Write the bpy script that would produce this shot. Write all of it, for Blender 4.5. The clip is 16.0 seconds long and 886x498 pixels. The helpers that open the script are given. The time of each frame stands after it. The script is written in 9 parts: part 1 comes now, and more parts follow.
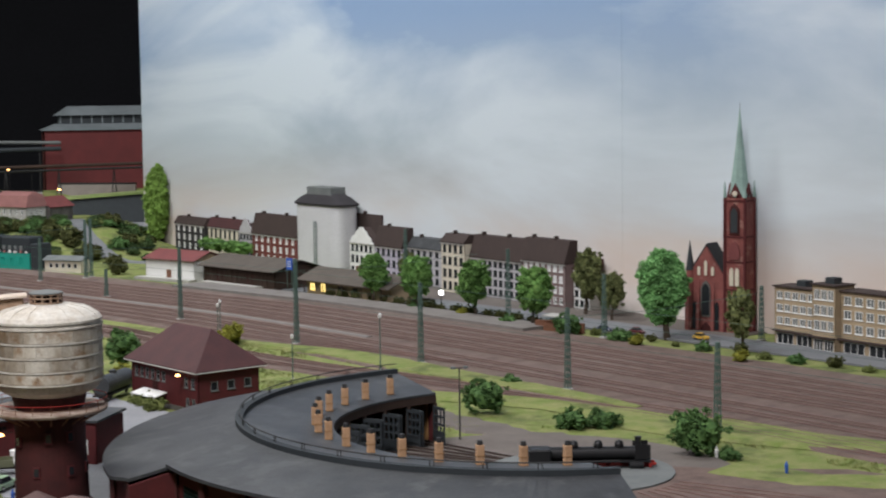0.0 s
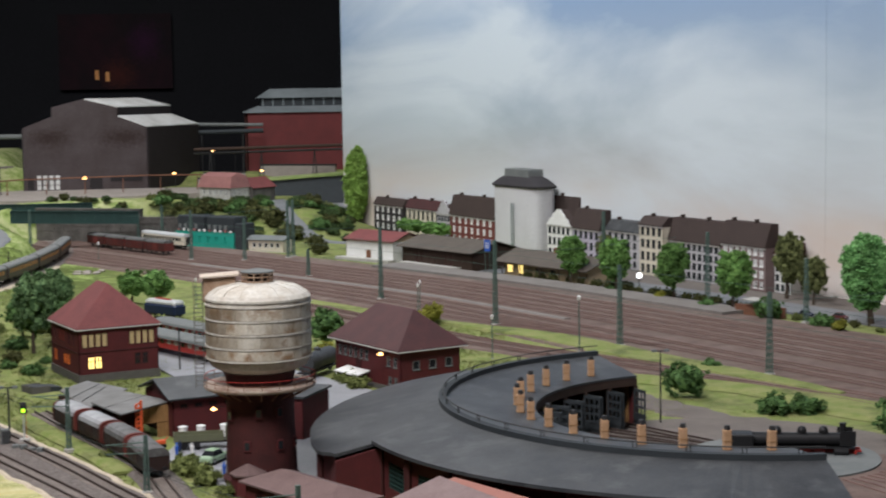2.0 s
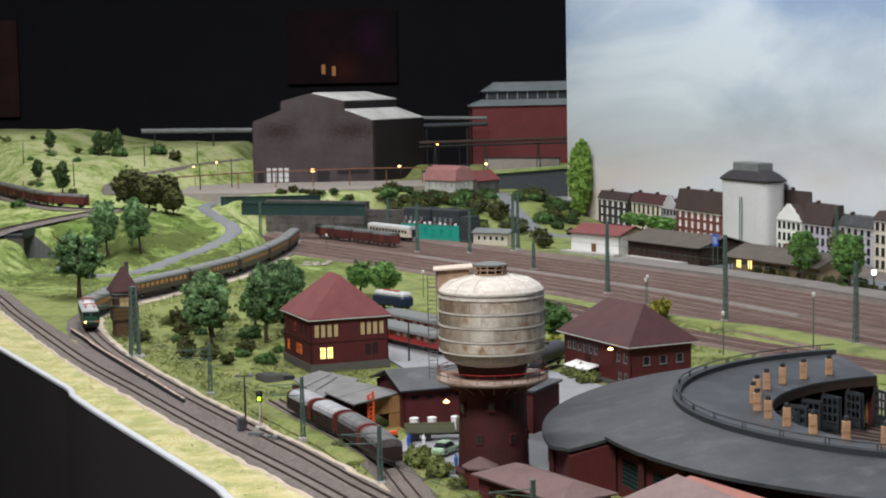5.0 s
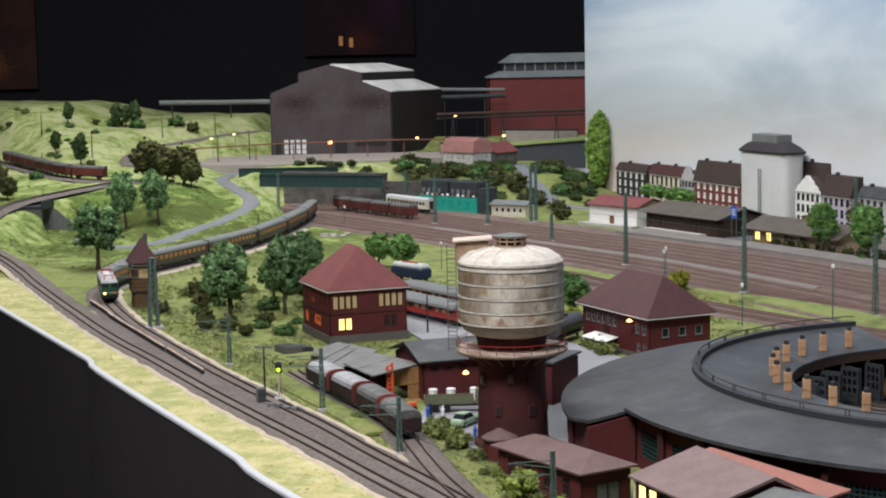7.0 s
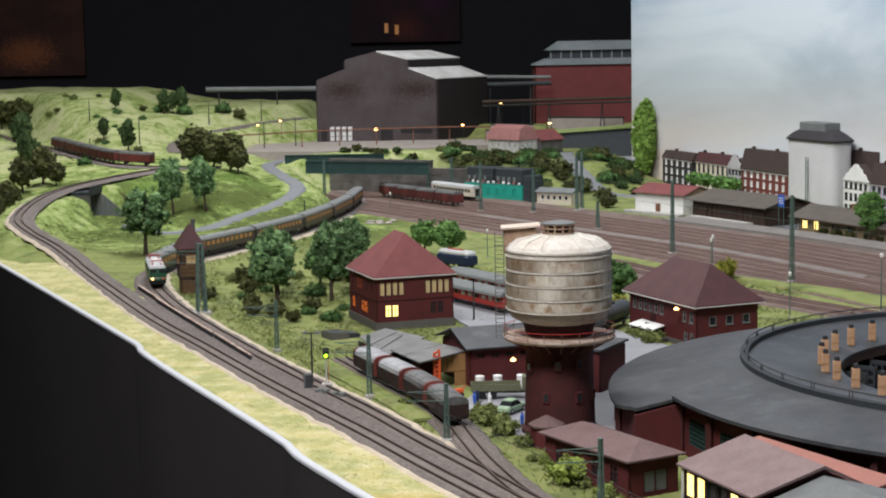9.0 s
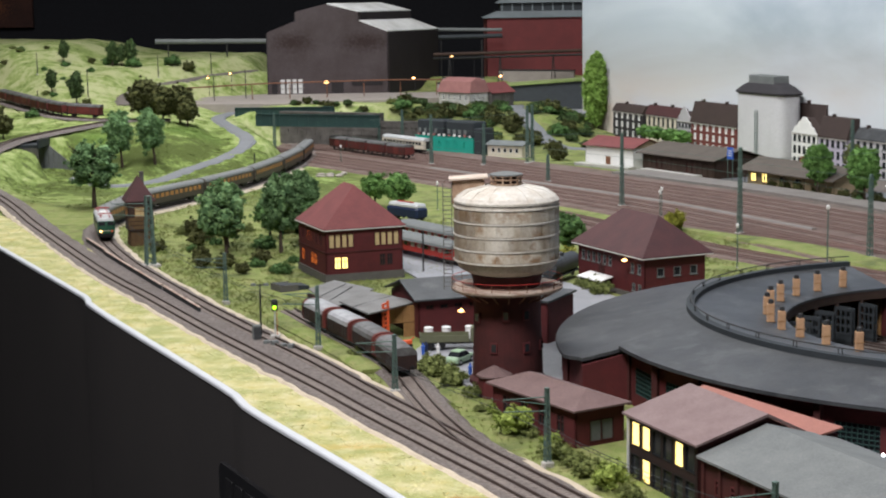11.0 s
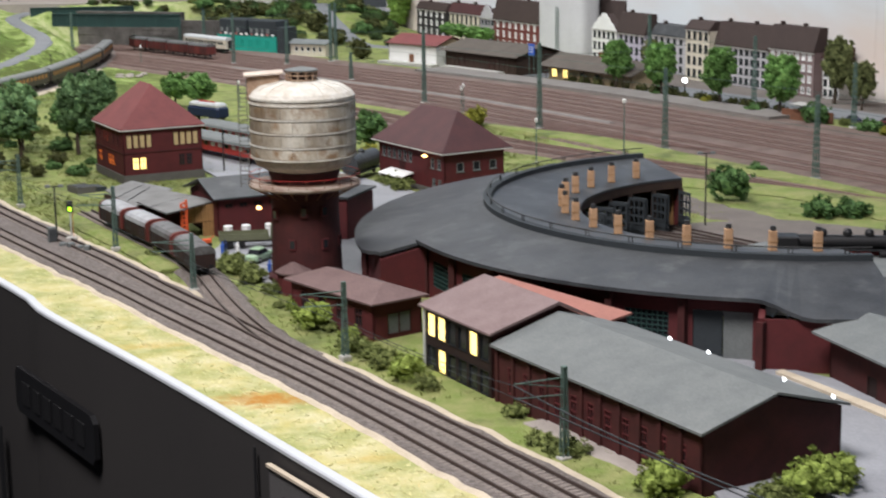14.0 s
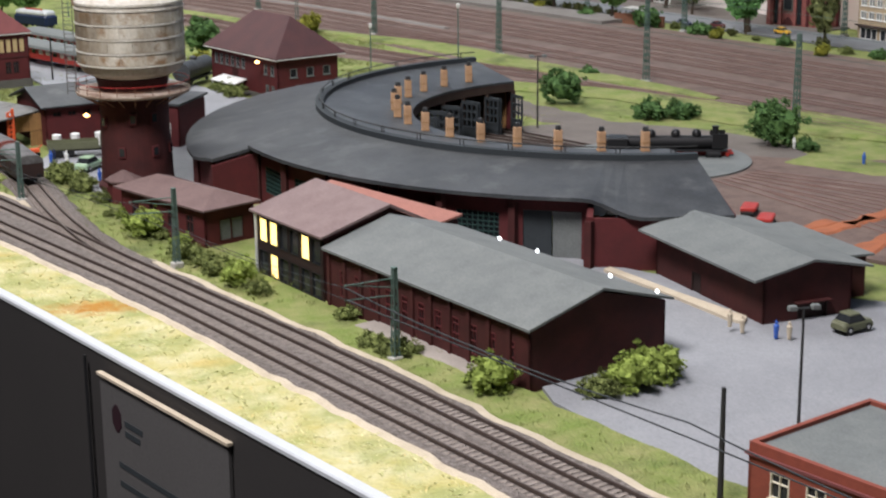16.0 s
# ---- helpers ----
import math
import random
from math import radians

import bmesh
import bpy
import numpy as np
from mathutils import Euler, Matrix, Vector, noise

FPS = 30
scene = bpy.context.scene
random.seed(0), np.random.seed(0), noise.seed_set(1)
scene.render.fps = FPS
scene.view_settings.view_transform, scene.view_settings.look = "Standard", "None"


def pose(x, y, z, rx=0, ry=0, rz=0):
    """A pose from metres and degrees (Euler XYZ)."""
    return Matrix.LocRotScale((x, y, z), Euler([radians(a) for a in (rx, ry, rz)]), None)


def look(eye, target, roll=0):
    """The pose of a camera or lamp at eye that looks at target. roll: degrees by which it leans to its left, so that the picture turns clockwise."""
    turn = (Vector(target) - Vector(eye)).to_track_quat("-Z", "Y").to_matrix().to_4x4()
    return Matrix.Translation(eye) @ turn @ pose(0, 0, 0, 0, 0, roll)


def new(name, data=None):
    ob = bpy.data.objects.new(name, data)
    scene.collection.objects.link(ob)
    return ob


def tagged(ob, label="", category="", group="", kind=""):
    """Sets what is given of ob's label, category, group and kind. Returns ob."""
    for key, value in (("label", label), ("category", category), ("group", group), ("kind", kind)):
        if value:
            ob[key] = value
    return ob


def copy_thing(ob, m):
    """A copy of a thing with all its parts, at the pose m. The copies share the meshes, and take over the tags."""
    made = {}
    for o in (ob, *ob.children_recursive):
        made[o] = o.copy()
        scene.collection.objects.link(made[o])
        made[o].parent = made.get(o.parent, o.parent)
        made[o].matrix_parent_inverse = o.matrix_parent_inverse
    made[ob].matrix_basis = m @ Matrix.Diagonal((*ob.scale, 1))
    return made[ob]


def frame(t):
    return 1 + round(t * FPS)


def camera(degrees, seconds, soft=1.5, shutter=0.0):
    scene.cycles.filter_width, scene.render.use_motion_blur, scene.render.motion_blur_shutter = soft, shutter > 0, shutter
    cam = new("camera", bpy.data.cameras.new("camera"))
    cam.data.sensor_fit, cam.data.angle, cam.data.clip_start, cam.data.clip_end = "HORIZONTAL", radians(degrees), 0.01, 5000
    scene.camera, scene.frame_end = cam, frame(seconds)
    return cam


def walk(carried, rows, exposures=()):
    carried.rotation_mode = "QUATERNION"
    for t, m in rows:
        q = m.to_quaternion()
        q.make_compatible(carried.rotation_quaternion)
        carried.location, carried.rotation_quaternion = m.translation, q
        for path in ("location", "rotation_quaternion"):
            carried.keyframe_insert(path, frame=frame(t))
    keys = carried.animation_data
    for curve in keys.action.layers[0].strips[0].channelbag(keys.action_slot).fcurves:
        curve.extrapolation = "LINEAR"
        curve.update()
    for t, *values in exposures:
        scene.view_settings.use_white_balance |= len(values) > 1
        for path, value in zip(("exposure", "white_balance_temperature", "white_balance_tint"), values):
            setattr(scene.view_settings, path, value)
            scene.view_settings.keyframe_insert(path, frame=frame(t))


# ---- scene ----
# ---- camera ----
cam = camera(29.35, 16.0, soft=2.0, shutter=0.5)
ROWS = [
        (0.0, 0.0222, 0.0038, 0.4748, -4.906, -14.529, -0.754),
        (0.5, 0.0178, 0.0002, 0.4760, -4.799, -13.002, -0.776),
        (1.0, 0.0141, -0.0040, 0.4763, -4.894, -11.019, -0.785),
        (1.5, 0.0103, -0.0061, 0.4760, -5.068, -9.633, -0.774),
        (2.0, 0.0062, -0.0078, 0.4764, -5.427, -7.986, -0.887),
        (2.5, 0.0008, -0.0090, 0.4775, -5.465, -6.221, -0.997),
        (3.0, -0.0024, -0.0072, 0.4779, -5.196, -4.545, -1.108),
        (3.5, -0.0030, -0.0027, 0.4771, -5.040, -3.063, -1.261),
        (4.0, -0.0084, 0.0021, 0.4764, -5.083, -1.638, -1.275),
        (4.5, -0.0111, 0.0068, 0.4757, -5.246, -0.876, -1.158),
        (7.0, -0.0149, 0.0094, 0.4743, -6.451, 0.016, -1.127),
        (7.5, -0.0177, 0.0073, 0.4743, -6.405, 0.886, -1.136),
        (8.0, -0.0192, 0.0062, 0.4744, -6.532, 1.467, -1.166),
        (8.5, -0.0203, 0.0066, 0.4744, -6.620, 1.562, -1.061),
        (11.0, -0.0146, 0.0042, 0.4708, -8.431, -0.080, -0.879),
        (11.5, -0.0086, 0.0041, 0.4706, -8.725, -1.110, -0.947),
        (12.0, -0.0029, 0.0031, 0.4690, -9.442, -2.655, -0.877),
        (12.5, -0.0016, 0.0022, 0.4672, -10.281, -3.926, -0.598),
        (13.0, -0.0022, 0.0019, 0.4666, -10.756, -4.620, -0.585),
        (13.5, -0.0019, 0.0015, 0.4656, -11.061, -5.208, -0.672),
        (14.0, 0.0028, -0.0001, 0.4639, -11.860, -6.473, -0.829),
        (14.5, 0.0072, -0.0022, 0.4627, -12.782, -8.166, -0.851),
        (15.0, 0.0103, -0.0030, 0.4617, -13.388, -9.711, -0.746),
        (15.5, 0.0126, -0.0050, 0.4601, -13.964, -10.810, -0.589),
        (16.0, 0.0140, -0.0066, 0.4580, -14.970, -11.869, -0.533),
        ]
walk(cam, [(t, pose(x, y, z, 0, 0, yaw) @ pose(0, 0, 0, 90 + pitch) @ pose(0, 0, 0, 0, 0, roll)) for t, x, y, z, pitch, yaw, roll in ROWS],
     [(0, -0.29), (2, -0.30), (4.5, -0.11), (8, -0.11), (12, -0.02), (16, 0.06)])

# ---- light: a dark hall with bright ceiling lamps above the layout ----
world = bpy.data.worlds.new("hall")
world.use_nodes = True
world.node_tree.nodes["Background"].inputs[0].default_value = (0.9, 0.95, 1.0, 1)
world.node_tree.nodes["Background"].inputs[1].default_value = 0.02
scene.world = world


def area(name, at, target, sx, sy, watts, color=(1.0, 0.97, 0.92)):
    lamp = bpy.data.lights.new(name, "AREA")
    lamp.shape, lamp.size, lamp.size_y, lamp.energy, lamp.color = "RECTANGLE", sx, sy, watts, color
    ob = new(name, lamp)
    ob.matrix_world = look(at, target)
    return tagged(ob, "ceiling lamp above the model railway", "lamp")


area("ceiling_lamp", (-0.7, 0.5, 2.5), (0.2, 1.5, 0), 1.0, 0.7, 131, (1.0, 0.968, 0.992))
area("ceiling_lamp", (-0.2, 3.2, 2.5), (0.3, 3.5, 0), 1.6, 0.7, 47, (0.99, 0.982, 1.0))
area("ceiling_lamp", (-0.1, 4.3, 2.6), (0.85, 5.0, 0.5), 1.4, 0.4, 36, (0.90, 0.96, 1.0))
area("ceiling_lamp", (-1.1, 5.0, 2.4), (-1.0, 5.4, 0), 1.2, 0.6, 66, (0.995, 0.985, 0.995))


# ---- materials ----
def mat(name, color, rough=0.8, second=None, scale=60.0, mix=0.35, fine=700.0, bump=0.25, metal=0.0, depth=0.0006, rand=0.0, streak=None, third=None):
    """Two-scale procedural surface: a broad mottling towards `second`, a fine grain, and relief."""
    m = bpy.data.materials.new(name)
    m.use_nodes = True
    nt = m.node_tree
    p = nt.nodes["Principled BSDF"]
    p.inputs["Roughness"].default_value, p.inputs["Metallic"].default_value = rough, metal
    p.inputs["Specular IOR Level"].default_value = 0.3
    tc = nt.nodes.new("ShaderNodeTexCoord")
    src = tc.outputs["Object"]
    if streak:
        mp = nt.nodes.new("ShaderNodeMapping")
        mp.inputs["Scale"].default_value = streak
        nt.links.new(src, mp.inputs[0])
        src = mp.outputs[0]
    big = nt.nodes.new("ShaderNodeTexNoise")
    big.inputs["Scale"].default_value, big.inputs["Detail"].default_value, big.inputs["Roughness"].default_value = scale, 6, 0.65
    nt.links.new(src, big.inputs["Vector"])
    ramp = nt.nodes.new("ShaderNodeMapRange")
    ramp.inputs[1].default_value, ramp.inputs[2].default_value = 0.36, 0.66
    nt.links.new(big.outputs[0], ramp.inputs[0])
    second = second or tuple(c * 0.55 for c in color)
    a = nt.nodes.new("ShaderNodeMix")
    a.data_type = "RGBA"
    a.inputs["A"].default_value, a.inputs["B"].default_value = (*color, 1), (*second, 1)
    k = nt.nodes.new("ShaderNodeMath")
    k.operation = "MULTIPLY"
    k.inputs[1].default_value = mix
    nt.links.new(ramp.outputs[0], k.inputs[0])
    nt.links.new(k.outputs[0], a.inputs["Factor"])
    tint = a.outputs["Result"]
    if third:
        c3, s3, lo, hi, amount = third
        far = nt.nodes.new("ShaderNodeTexNoise")
        far.inputs["Scale"].default_value, far.inputs["Detail"].default_value, far.inputs["Roughness"].default_value = s3, 5, 0.6
        shift = nt.nodes.new("ShaderNodeVectorMath")
        shift.inputs[1].default_value = (3.1, 7.7, 1.3)
        nt.links.new(tc.outputs["Object"], shift.inputs[0])
        nt.links.new(shift.outputs[0], far.inputs["Vector"])
        edge = nt.nodes.new("ShaderNodeMapRange")
        edge.inputs[1].default_value, edge.inputs[2].default_value, edge.inputs[4].default_value = lo, hi, amount
        nt.links.new(far.outputs[0], edge.inputs[0])
        over = nt.nodes.new("ShaderNodeMix")
        over.data_type = "RGBA"
        over.inputs["B"].default_value = (*c3, 1)
        nt.links.new(edge.outputs[0], over.inputs["Factor"])
        nt.links.new(tint, over.inputs["A"])
        tint = over.outputs["Result"]
    small = nt.nodes.new("ShaderNodeTexNoise")
    small.inputs["Scale"].default_value, small.inputs["Detail"].default_value = fine, 3
    nt.links.new(tc.outputs["Object"], small.inputs["Vector"])
    hsv = nt.nodes.new("ShaderNodeHueSaturation")
    v = nt.nodes.new("ShaderNodeMapRange")
    v.inputs[3].default_value, v.inputs[4].default_value = 0.72, 1.28
    nt.links.new(small.outputs[0], v.inputs[0])
    value = v.outputs[0]
    if rand:
        info = nt.nodes.new("ShaderNodeObjectInfo")
        r = nt.nodes.new("ShaderNodeMapRange")
        r.inputs[3].default_value, r.inputs[4].default_value = 1 - rand, 1 + rand
        nt.links.new(info.outputs["Random"], r.inputs[0])
        q = nt.nodes.new("ShaderNodeMath")
        q.operation = "MULTIPLY"
        nt.links.new(value, q.inputs[0])
        nt.links.new(r.outputs[0], q.inputs[1])
        value = q.outputs[0]
    nt.links.new(value, hsv.inputs["Value"])
    nt.links.new(tint, hsv.inputs["Color"])
    nt.links.new(hsv.outputs[0], p.inputs["Base Color"])
    if bump:
        b = nt.nodes.new("ShaderNodeBump")
        b.inputs["Strength"].default_value, b.inputs["Distance"].default_value = bump, depth
        nt.links.new(small.outputs[0], b.inputs["Height"])
        nt.links.new(b.outputs[0], p.inputs["Normal"])
    return m


def glow(name, color, strength):
    m = bpy.data.materials.new(name)
    m.use_nodes = True
    p = m.node_tree.nodes["Principled BSDF"]
    p.inputs["Base Color"].default_value = (*[min(1, c) * 0.6 for c in color], 1)
    p.inputs["Emission Color"].default_value, p.inputs["Emission Strength"].default_value = (*color, 1), strength
    return m


def leafy(name, dark, light, yellow=None):
    """Foam and flock foliage: every leaf clump takes its own shade."""
    m = bpy.data.materials.new(name)
    m.use_nodes = True
    nt = m.node_tree
    p = nt.nodes["Principled BSDF"]
    p.inputs["Roughness"].default_value = 0.85
    p.inputs["Specular IOR Level"].default_value = 0.15
    g = nt.nodes.new("ShaderNodeNewGeometry")
    r = nt.nodes.new("ShaderNodeValToRGB")
    r.color_ramp.elements[0].color, r.color_ramp.elements[1].color = (*dark, 1), (*light, 1)
    if yellow:
        e = r.color_ramp.elements.new(0.93)
        e.color = (*light, 1)
        r.color_ramp.elements[-1].color = (*yellow, 1)
    nt.links.new(g.outputs["Random Per Island"], r.inputs[0])
    info = nt.nodes.new("ShaderNodeObjectInfo")
    v = nt.nodes.new("ShaderNodeMapRange")
    v.inputs[3].default_value, v.inputs[4].default_value = 0.8, 1.2
    nt.links.new(info.outputs["Random"], v.inputs[0])
    h = nt.nodes.new("ShaderNodeHueSaturation")
    nt.links.new(v.outputs[0], h.inputs["Value"])
    nt.links.new(r.outputs[0], h.inputs["Color"])
    nt.links.new(h.outputs[0], p.inputs["Base Color"])
    return m


M = {
    "maroon": mat("maroon brickwork", (0.092, 0.017, 0.018), 0.75, (0.055, 0.013, 0.014), 45, 0.6, 900),
    "maroon_dark": mat("dark maroon wall", (0.060, 0.014, 0.013), 0.8, (0.025, 0.008, 0.008), 45, 0.6, 900),
    "brick_red": mat("red brick", (0.22, 0.055, 0.035), 0.8, (0.13, 0.035, 0.025), 80, 0.5, 1200),
    "church_brick": mat("weathered church brick", (0.235, 0.078, 0.066), 0.85, (0.13, 0.042, 0.040), 70, 0.7, 900, 0.4, third=((0.40, 0.25, 0.20), 55, 0.58, 0.72, 0.7)),
    "roof_red": mat("weathered red roof", (0.175, 0.052, 0.050), 0.75, (0.115, 0.038, 0.038), 35, 0.6, 600),
    "roof_pink_red": mat("faded pink-red roof", (0.27, 0.125, 0.115), 0.8, (0.20, 0.09, 0.085), 30, 0.6, 600),
    "roof_plum": mat("plum roof tiles", (0.075, 0.030, 0.030), 0.75, (0.045, 0.022, 0.024), 35, 0.6, 800),
    "roof_mauve": mat("dull mauve-brown roof", (0.150, 0.098, 0.092), 0.8, (0.105, 0.066, 0.062), 30, 0.7, 500),
    "salmon": mat("salmon-red roof", (0.31, 0.135, 0.105), 0.8, (0.23, 0.10, 0.08), 30, 0.6, 500),
    "gallery": mat("rust-stained pale steel", (0.48, 0.40, 0.33), 0.7, (0.20, 0.10, 0.065), 60, 0.8, 500),
    "platform": mat("grey-brown platform", (0.195, 0.178, 0.163), 0.9, (0.125, 0.112, 0.103), 20, 0.6, 600),
    "roof_pink": mat("faded pink-brown roof", (0.200, 0.145, 0.140), 0.8, (0.145, 0.098, 0.094), 30, 0.7, 500),
    "felt": mat("dark grey roofing felt", (0.054, 0.057, 0.060), 0.52, (0.027, 0.029, 0.032), 20, 0.9, 350, 0.4, third=((0.120, 0.124, 0.124), 30, 0.54, 0.76, 0.55)),
    "felt_brown": mat("brown-grey roofing felt", (0.100, 0.083, 0.068), 0.85, (0.064, 0.054, 0.046), 25, 0.7, 500),
    "felt_light": mat("grey roofing felt", (0.155, 0.165, 0.160), 0.85, (0.105, 0.115, 0.115), 25, 0.7, 500),
    "felt_worn": mat("weathered patched roofing felt", (0.175, 0.175, 0.170), 0.8, (0.115, 0.112, 0.106), 30, 0.8, 500, 0.4, third=((0.23, 0.228, 0.220), 28, 0.52, 0.70, 0.5)),
    "plinth": mat("grey plinth", (0.11, 0.105, 0.095), 0.85),
    "tank": mat("pale rust-streaked tank steel", (0.50, 0.475, 0.42), 0.6, (0.25, 0.205, 0.155), 30, 0.85, 300, 0.15, streak=(1, 1, 0.6), third=((0.27, 0.17, 0.09), 45, 0.60, 0.72, 0.8), rand=0.10),
    "tank_plate": mat("stained tank plates", (0.53, 0.50, 0.43), 0.6, (0.235, 0.185, 0.125), 34, 0.95, 300, 0.12, streak=(1, 1, 0.35), third=((0.20, 0.115, 0.055), 42, 0.52, 0.66, 0.9), rand=0.22),
    "tank_top": mat("white tank dome with rust", (0.60, 0.585, 0.535), 0.6, (0.38, 0.315, 0.235), 38, 0.75, 300, 0.1),
    "tank_rust": mat("tan rust on steel", (0.40, 0.29, 0.20), 0.8, (0.20, 0.11, 0.065), 60, 0.8, 500),
    "tank_lid": mat("stained pale lid", (0.58, 0.50, 0.42), 0.7, (0.40, 0.30, 0.22), 50, 0.7, 500),
    "rust": mat("rust", (0.19, 0.085, 0.05), 0.85, (0.09, 0.045, 0.03), 90, 0.6, 700),
    "steel_dark": mat("dark steel", (0.03, 0.03, 0.03), 0.6, None, 60, 0.3, 600, 0.1),
    "mast": mat("grey-green mast paint", (0.085, 0.135, 0.115), 0.65, (0.060, 0.092, 0.080)),
    "rail": mat("rusty rail", (0.062, 0.045, 0.038), 0.55, (0.035, 0.025, 0.022), 120, 0.5, 900, 0.1),
    "rail_yard": mat("red-brown yard rail", (0.175, 0.105, 0.088), 0.6, (0.115, 0.072, 0.062), 30, 0.6, 900, 0.1),
    "sleeper": mat("weathered sleepers", (0.255, 0.216, 0.192), 0.9, (0.175, 0.146, 0.128), 60, 0.7, 400),
    "ballast": mat("grey-brown ballast", (0.255, 0.222, 0.203), 0.95, (0.110, 0.092, 0.083), 210, 0.95, 620, 1.0, depth=0.004, third=((0.120, 0.100, 0.088), 9.0, 0.48, 0.72, 0.6)),
    "yard": mat("brown yard ballast", (0.168, 0.119, 0.101), 0.95, (0.098, 0.067, 0.057), 26, 0.9, 500, 0.9, depth=0.002, third=((0.23, 0.19, 0.168), 5.0, 0.5, 0.75, 0.4)),
    "sand": mat("pale sand", (0.50, 0.43, 0.33), 0.95, (0.36, 0.30, 0.22), 40, 0.6, 900, 0.6),
    "gravel": mat("pale grey-brown gravel", (0.30, 0.265, 0.235), 0.95, (0.21, 0.185, 0.165), 16, 0.6, 700, 0.6),
    "paved": mat("pale grey yard surface", (0.255, 0.26, 0.275), 0.9, (0.175, 0.178, 0.19), 9, 0.6, 500, 0.3),
    "asphalt": mat("grey model road", (0.175, 0.18, 0.188), 0.9, (0.13, 0.135, 0.142), 20, 0.5, 700),
    "path": mat("grey-brown path", (0.150, 0.130, 0.115), 0.95, (0.10, 0.085, 0.076), 15, 0.6, 700, 0.6),
    "concrete": mat("light concrete", (0.40, 0.39, 0.36), 0.9, (0.27, 0.26, 0.24), 30, 0.5, 500),
    "stone": mat("grey masonry", (0.118, 0.109, 0.100), 0.9, (0.048, 0.044, 0.040), 25, 0.85, 300, 0.6, depth=0.002),
    "silo_white": mat("greyed white silo render", (0.52, 0.52, 0.53), 0.8, (0.44, 0.44, 0.45), 12, 0.6, 400, 0.2),
    "white": mat("white paint", (0.72, 0.72, 0.70), 0.6, (0.55, 0.55, 0.52), 40, 0.4),
    "cream": mat("cream plaster", (0.60, 0.55, 0.44), 0.85, (0.47, 0.42, 0.33), 40, 0.5),
    "ochre": mat("ochre plaster", (0.37, 0.285, 0.185), 0.85, (0.28, 0.21, 0.13), 30, 0.5),
    "wood": mat("tan planks", (0.33, 0.185, 0.075), 0.8, (0.19, 0.10, 0.04), 60, 0.6, 500),
    "wood_brown": mat("brown stained boards", (0.110, 0.066, 0.030), 0.8, (0.06, 0.036, 0.02), 60, 0.6, 500),
    "wood_dark": mat("dark brown timber", (0.050, 0.030, 0.022), 0.85, (0.028, 0.018, 0.014), 50, 0.6),
    "chimney": mat("tan brick chimney", (0.47, 0.29, 0.165), 0.85, (0.30, 0.175, 0.095), 90, 0.6, 700),
    "glass": mat("dark window glass", (0.02, 0.022, 0.025), 0.15, None, 30, 0.1, 300, 0.0),
    "blind_glow": mat("drawn cream blinds and painted window glow", (0.52, 0.40, 0.21), 0.7, (0.42, 0.32, 0.16), 60, 0.4),
    # coach windows: the light inside is put into the glass colour
    "amber": mat("coach glass with amber light painted in", (0.42, 0.205, 0.065), 0.5, (0.30, 0.135, 0.04), 60, 0.5),
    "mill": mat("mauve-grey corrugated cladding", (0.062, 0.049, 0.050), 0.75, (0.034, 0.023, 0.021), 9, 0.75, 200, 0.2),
    "mill_dark": mat("near-black cladding", (0.022, 0.018, 0.019), 0.8, (0.012, 0.010, 0.010), 9, 0.6, 200, 0.2),
    "sheet": mat("pale corrugated roof sheet", (0.60, 0.60, 0.58), 0.6, (0.36, 0.35, 0.33), 14, 0.7, 300),
    "sheet_grey": mat("blue-grey roof sheet", (0.20, 0.225, 0.235), 0.6, (0.13, 0.15, 0.155), 14, 0.7, 300),
    "teal": mat("turquoise boards", (0.015, 0.30, 0.225), 0.7, (0.01, 0.19, 0.15), 40, 0.5),
    "slate": mat("dark slate panels", (0.030, 0.036, 0.040), 0.7),
    "girder": mat("dark green girder", (0.020, 0.052, 0.046), 0.65, (0.014, 0.032, 0.03), 30, 0.5),
    "loco_green": mat("bottle green paint", (0.022, 0.085, 0.050), 0.4, (0.015, 0.055, 0.035), 40, 0.4, 500, 0.05),
    "silver": mat("pale grey roof paint", (0.46, 0.47, 0.47), 0.45, (0.33, 0.34, 0.34), 50, 0.5, 500, 0.05),
    "signal_red": mat("red lacquer", (0.36, 0.035, 0.028), 0.5, None, 60, 0.3),
    "coach": mat("dark brown-grey coach paint", (0.070, 0.058, 0.046), 0.45, (0.042, 0.036, 0.030), 40, 0.5, 500, 0.05),
    "coach_roof": mat("grey coach roof", (0.20, 0.205, 0.20), 0.45, (0.13, 0.135, 0.13), 40, 0.5, 500, 0.05),
    "wagon": mat("oxide brown wagon boards", (0.034, 0.017, 0.014), 0.8, (0.016, 0.011, 0.010), 60, 0.6, 700),
    "wagon_roof": mat("dull grey wagon roof", (0.135, 0.138, 0.138), 0.6, (0.040, 0.033, 0.031), 45, 0.95),
    "van_silver": mat("dull silver van roof", (0.34, 0.35, 0.36), 0.5, (0.16, 0.16, 0.165), 45, 0.8),
    "wagon_red": mat("oxide red wagon boards", (0.13, 0.028, 0.022), 0.75, (0.06, 0.018, 0.016), 60, 0.6, 700, rand=0.25),
    "blue_dark": mat("dark blue paint", (0.012, 0.022, 0.06), 0.4),
    "sleeper_yard": mat("brown yard sleepers", (0.158, 0.110, 0.094), 0.9, (0.098, 0.067, 0.057), 26, 0.8),
    "works_red": mat("dull red works brick", (0.135, 0.030, 0.030), 0.8, (0.08, 0.022, 0.022), 20, 0.5, 600),
    "orange": mat("orange-red lacquer", (0.62, 0.10, 0.035), 0.55, None, 60, 0.2),
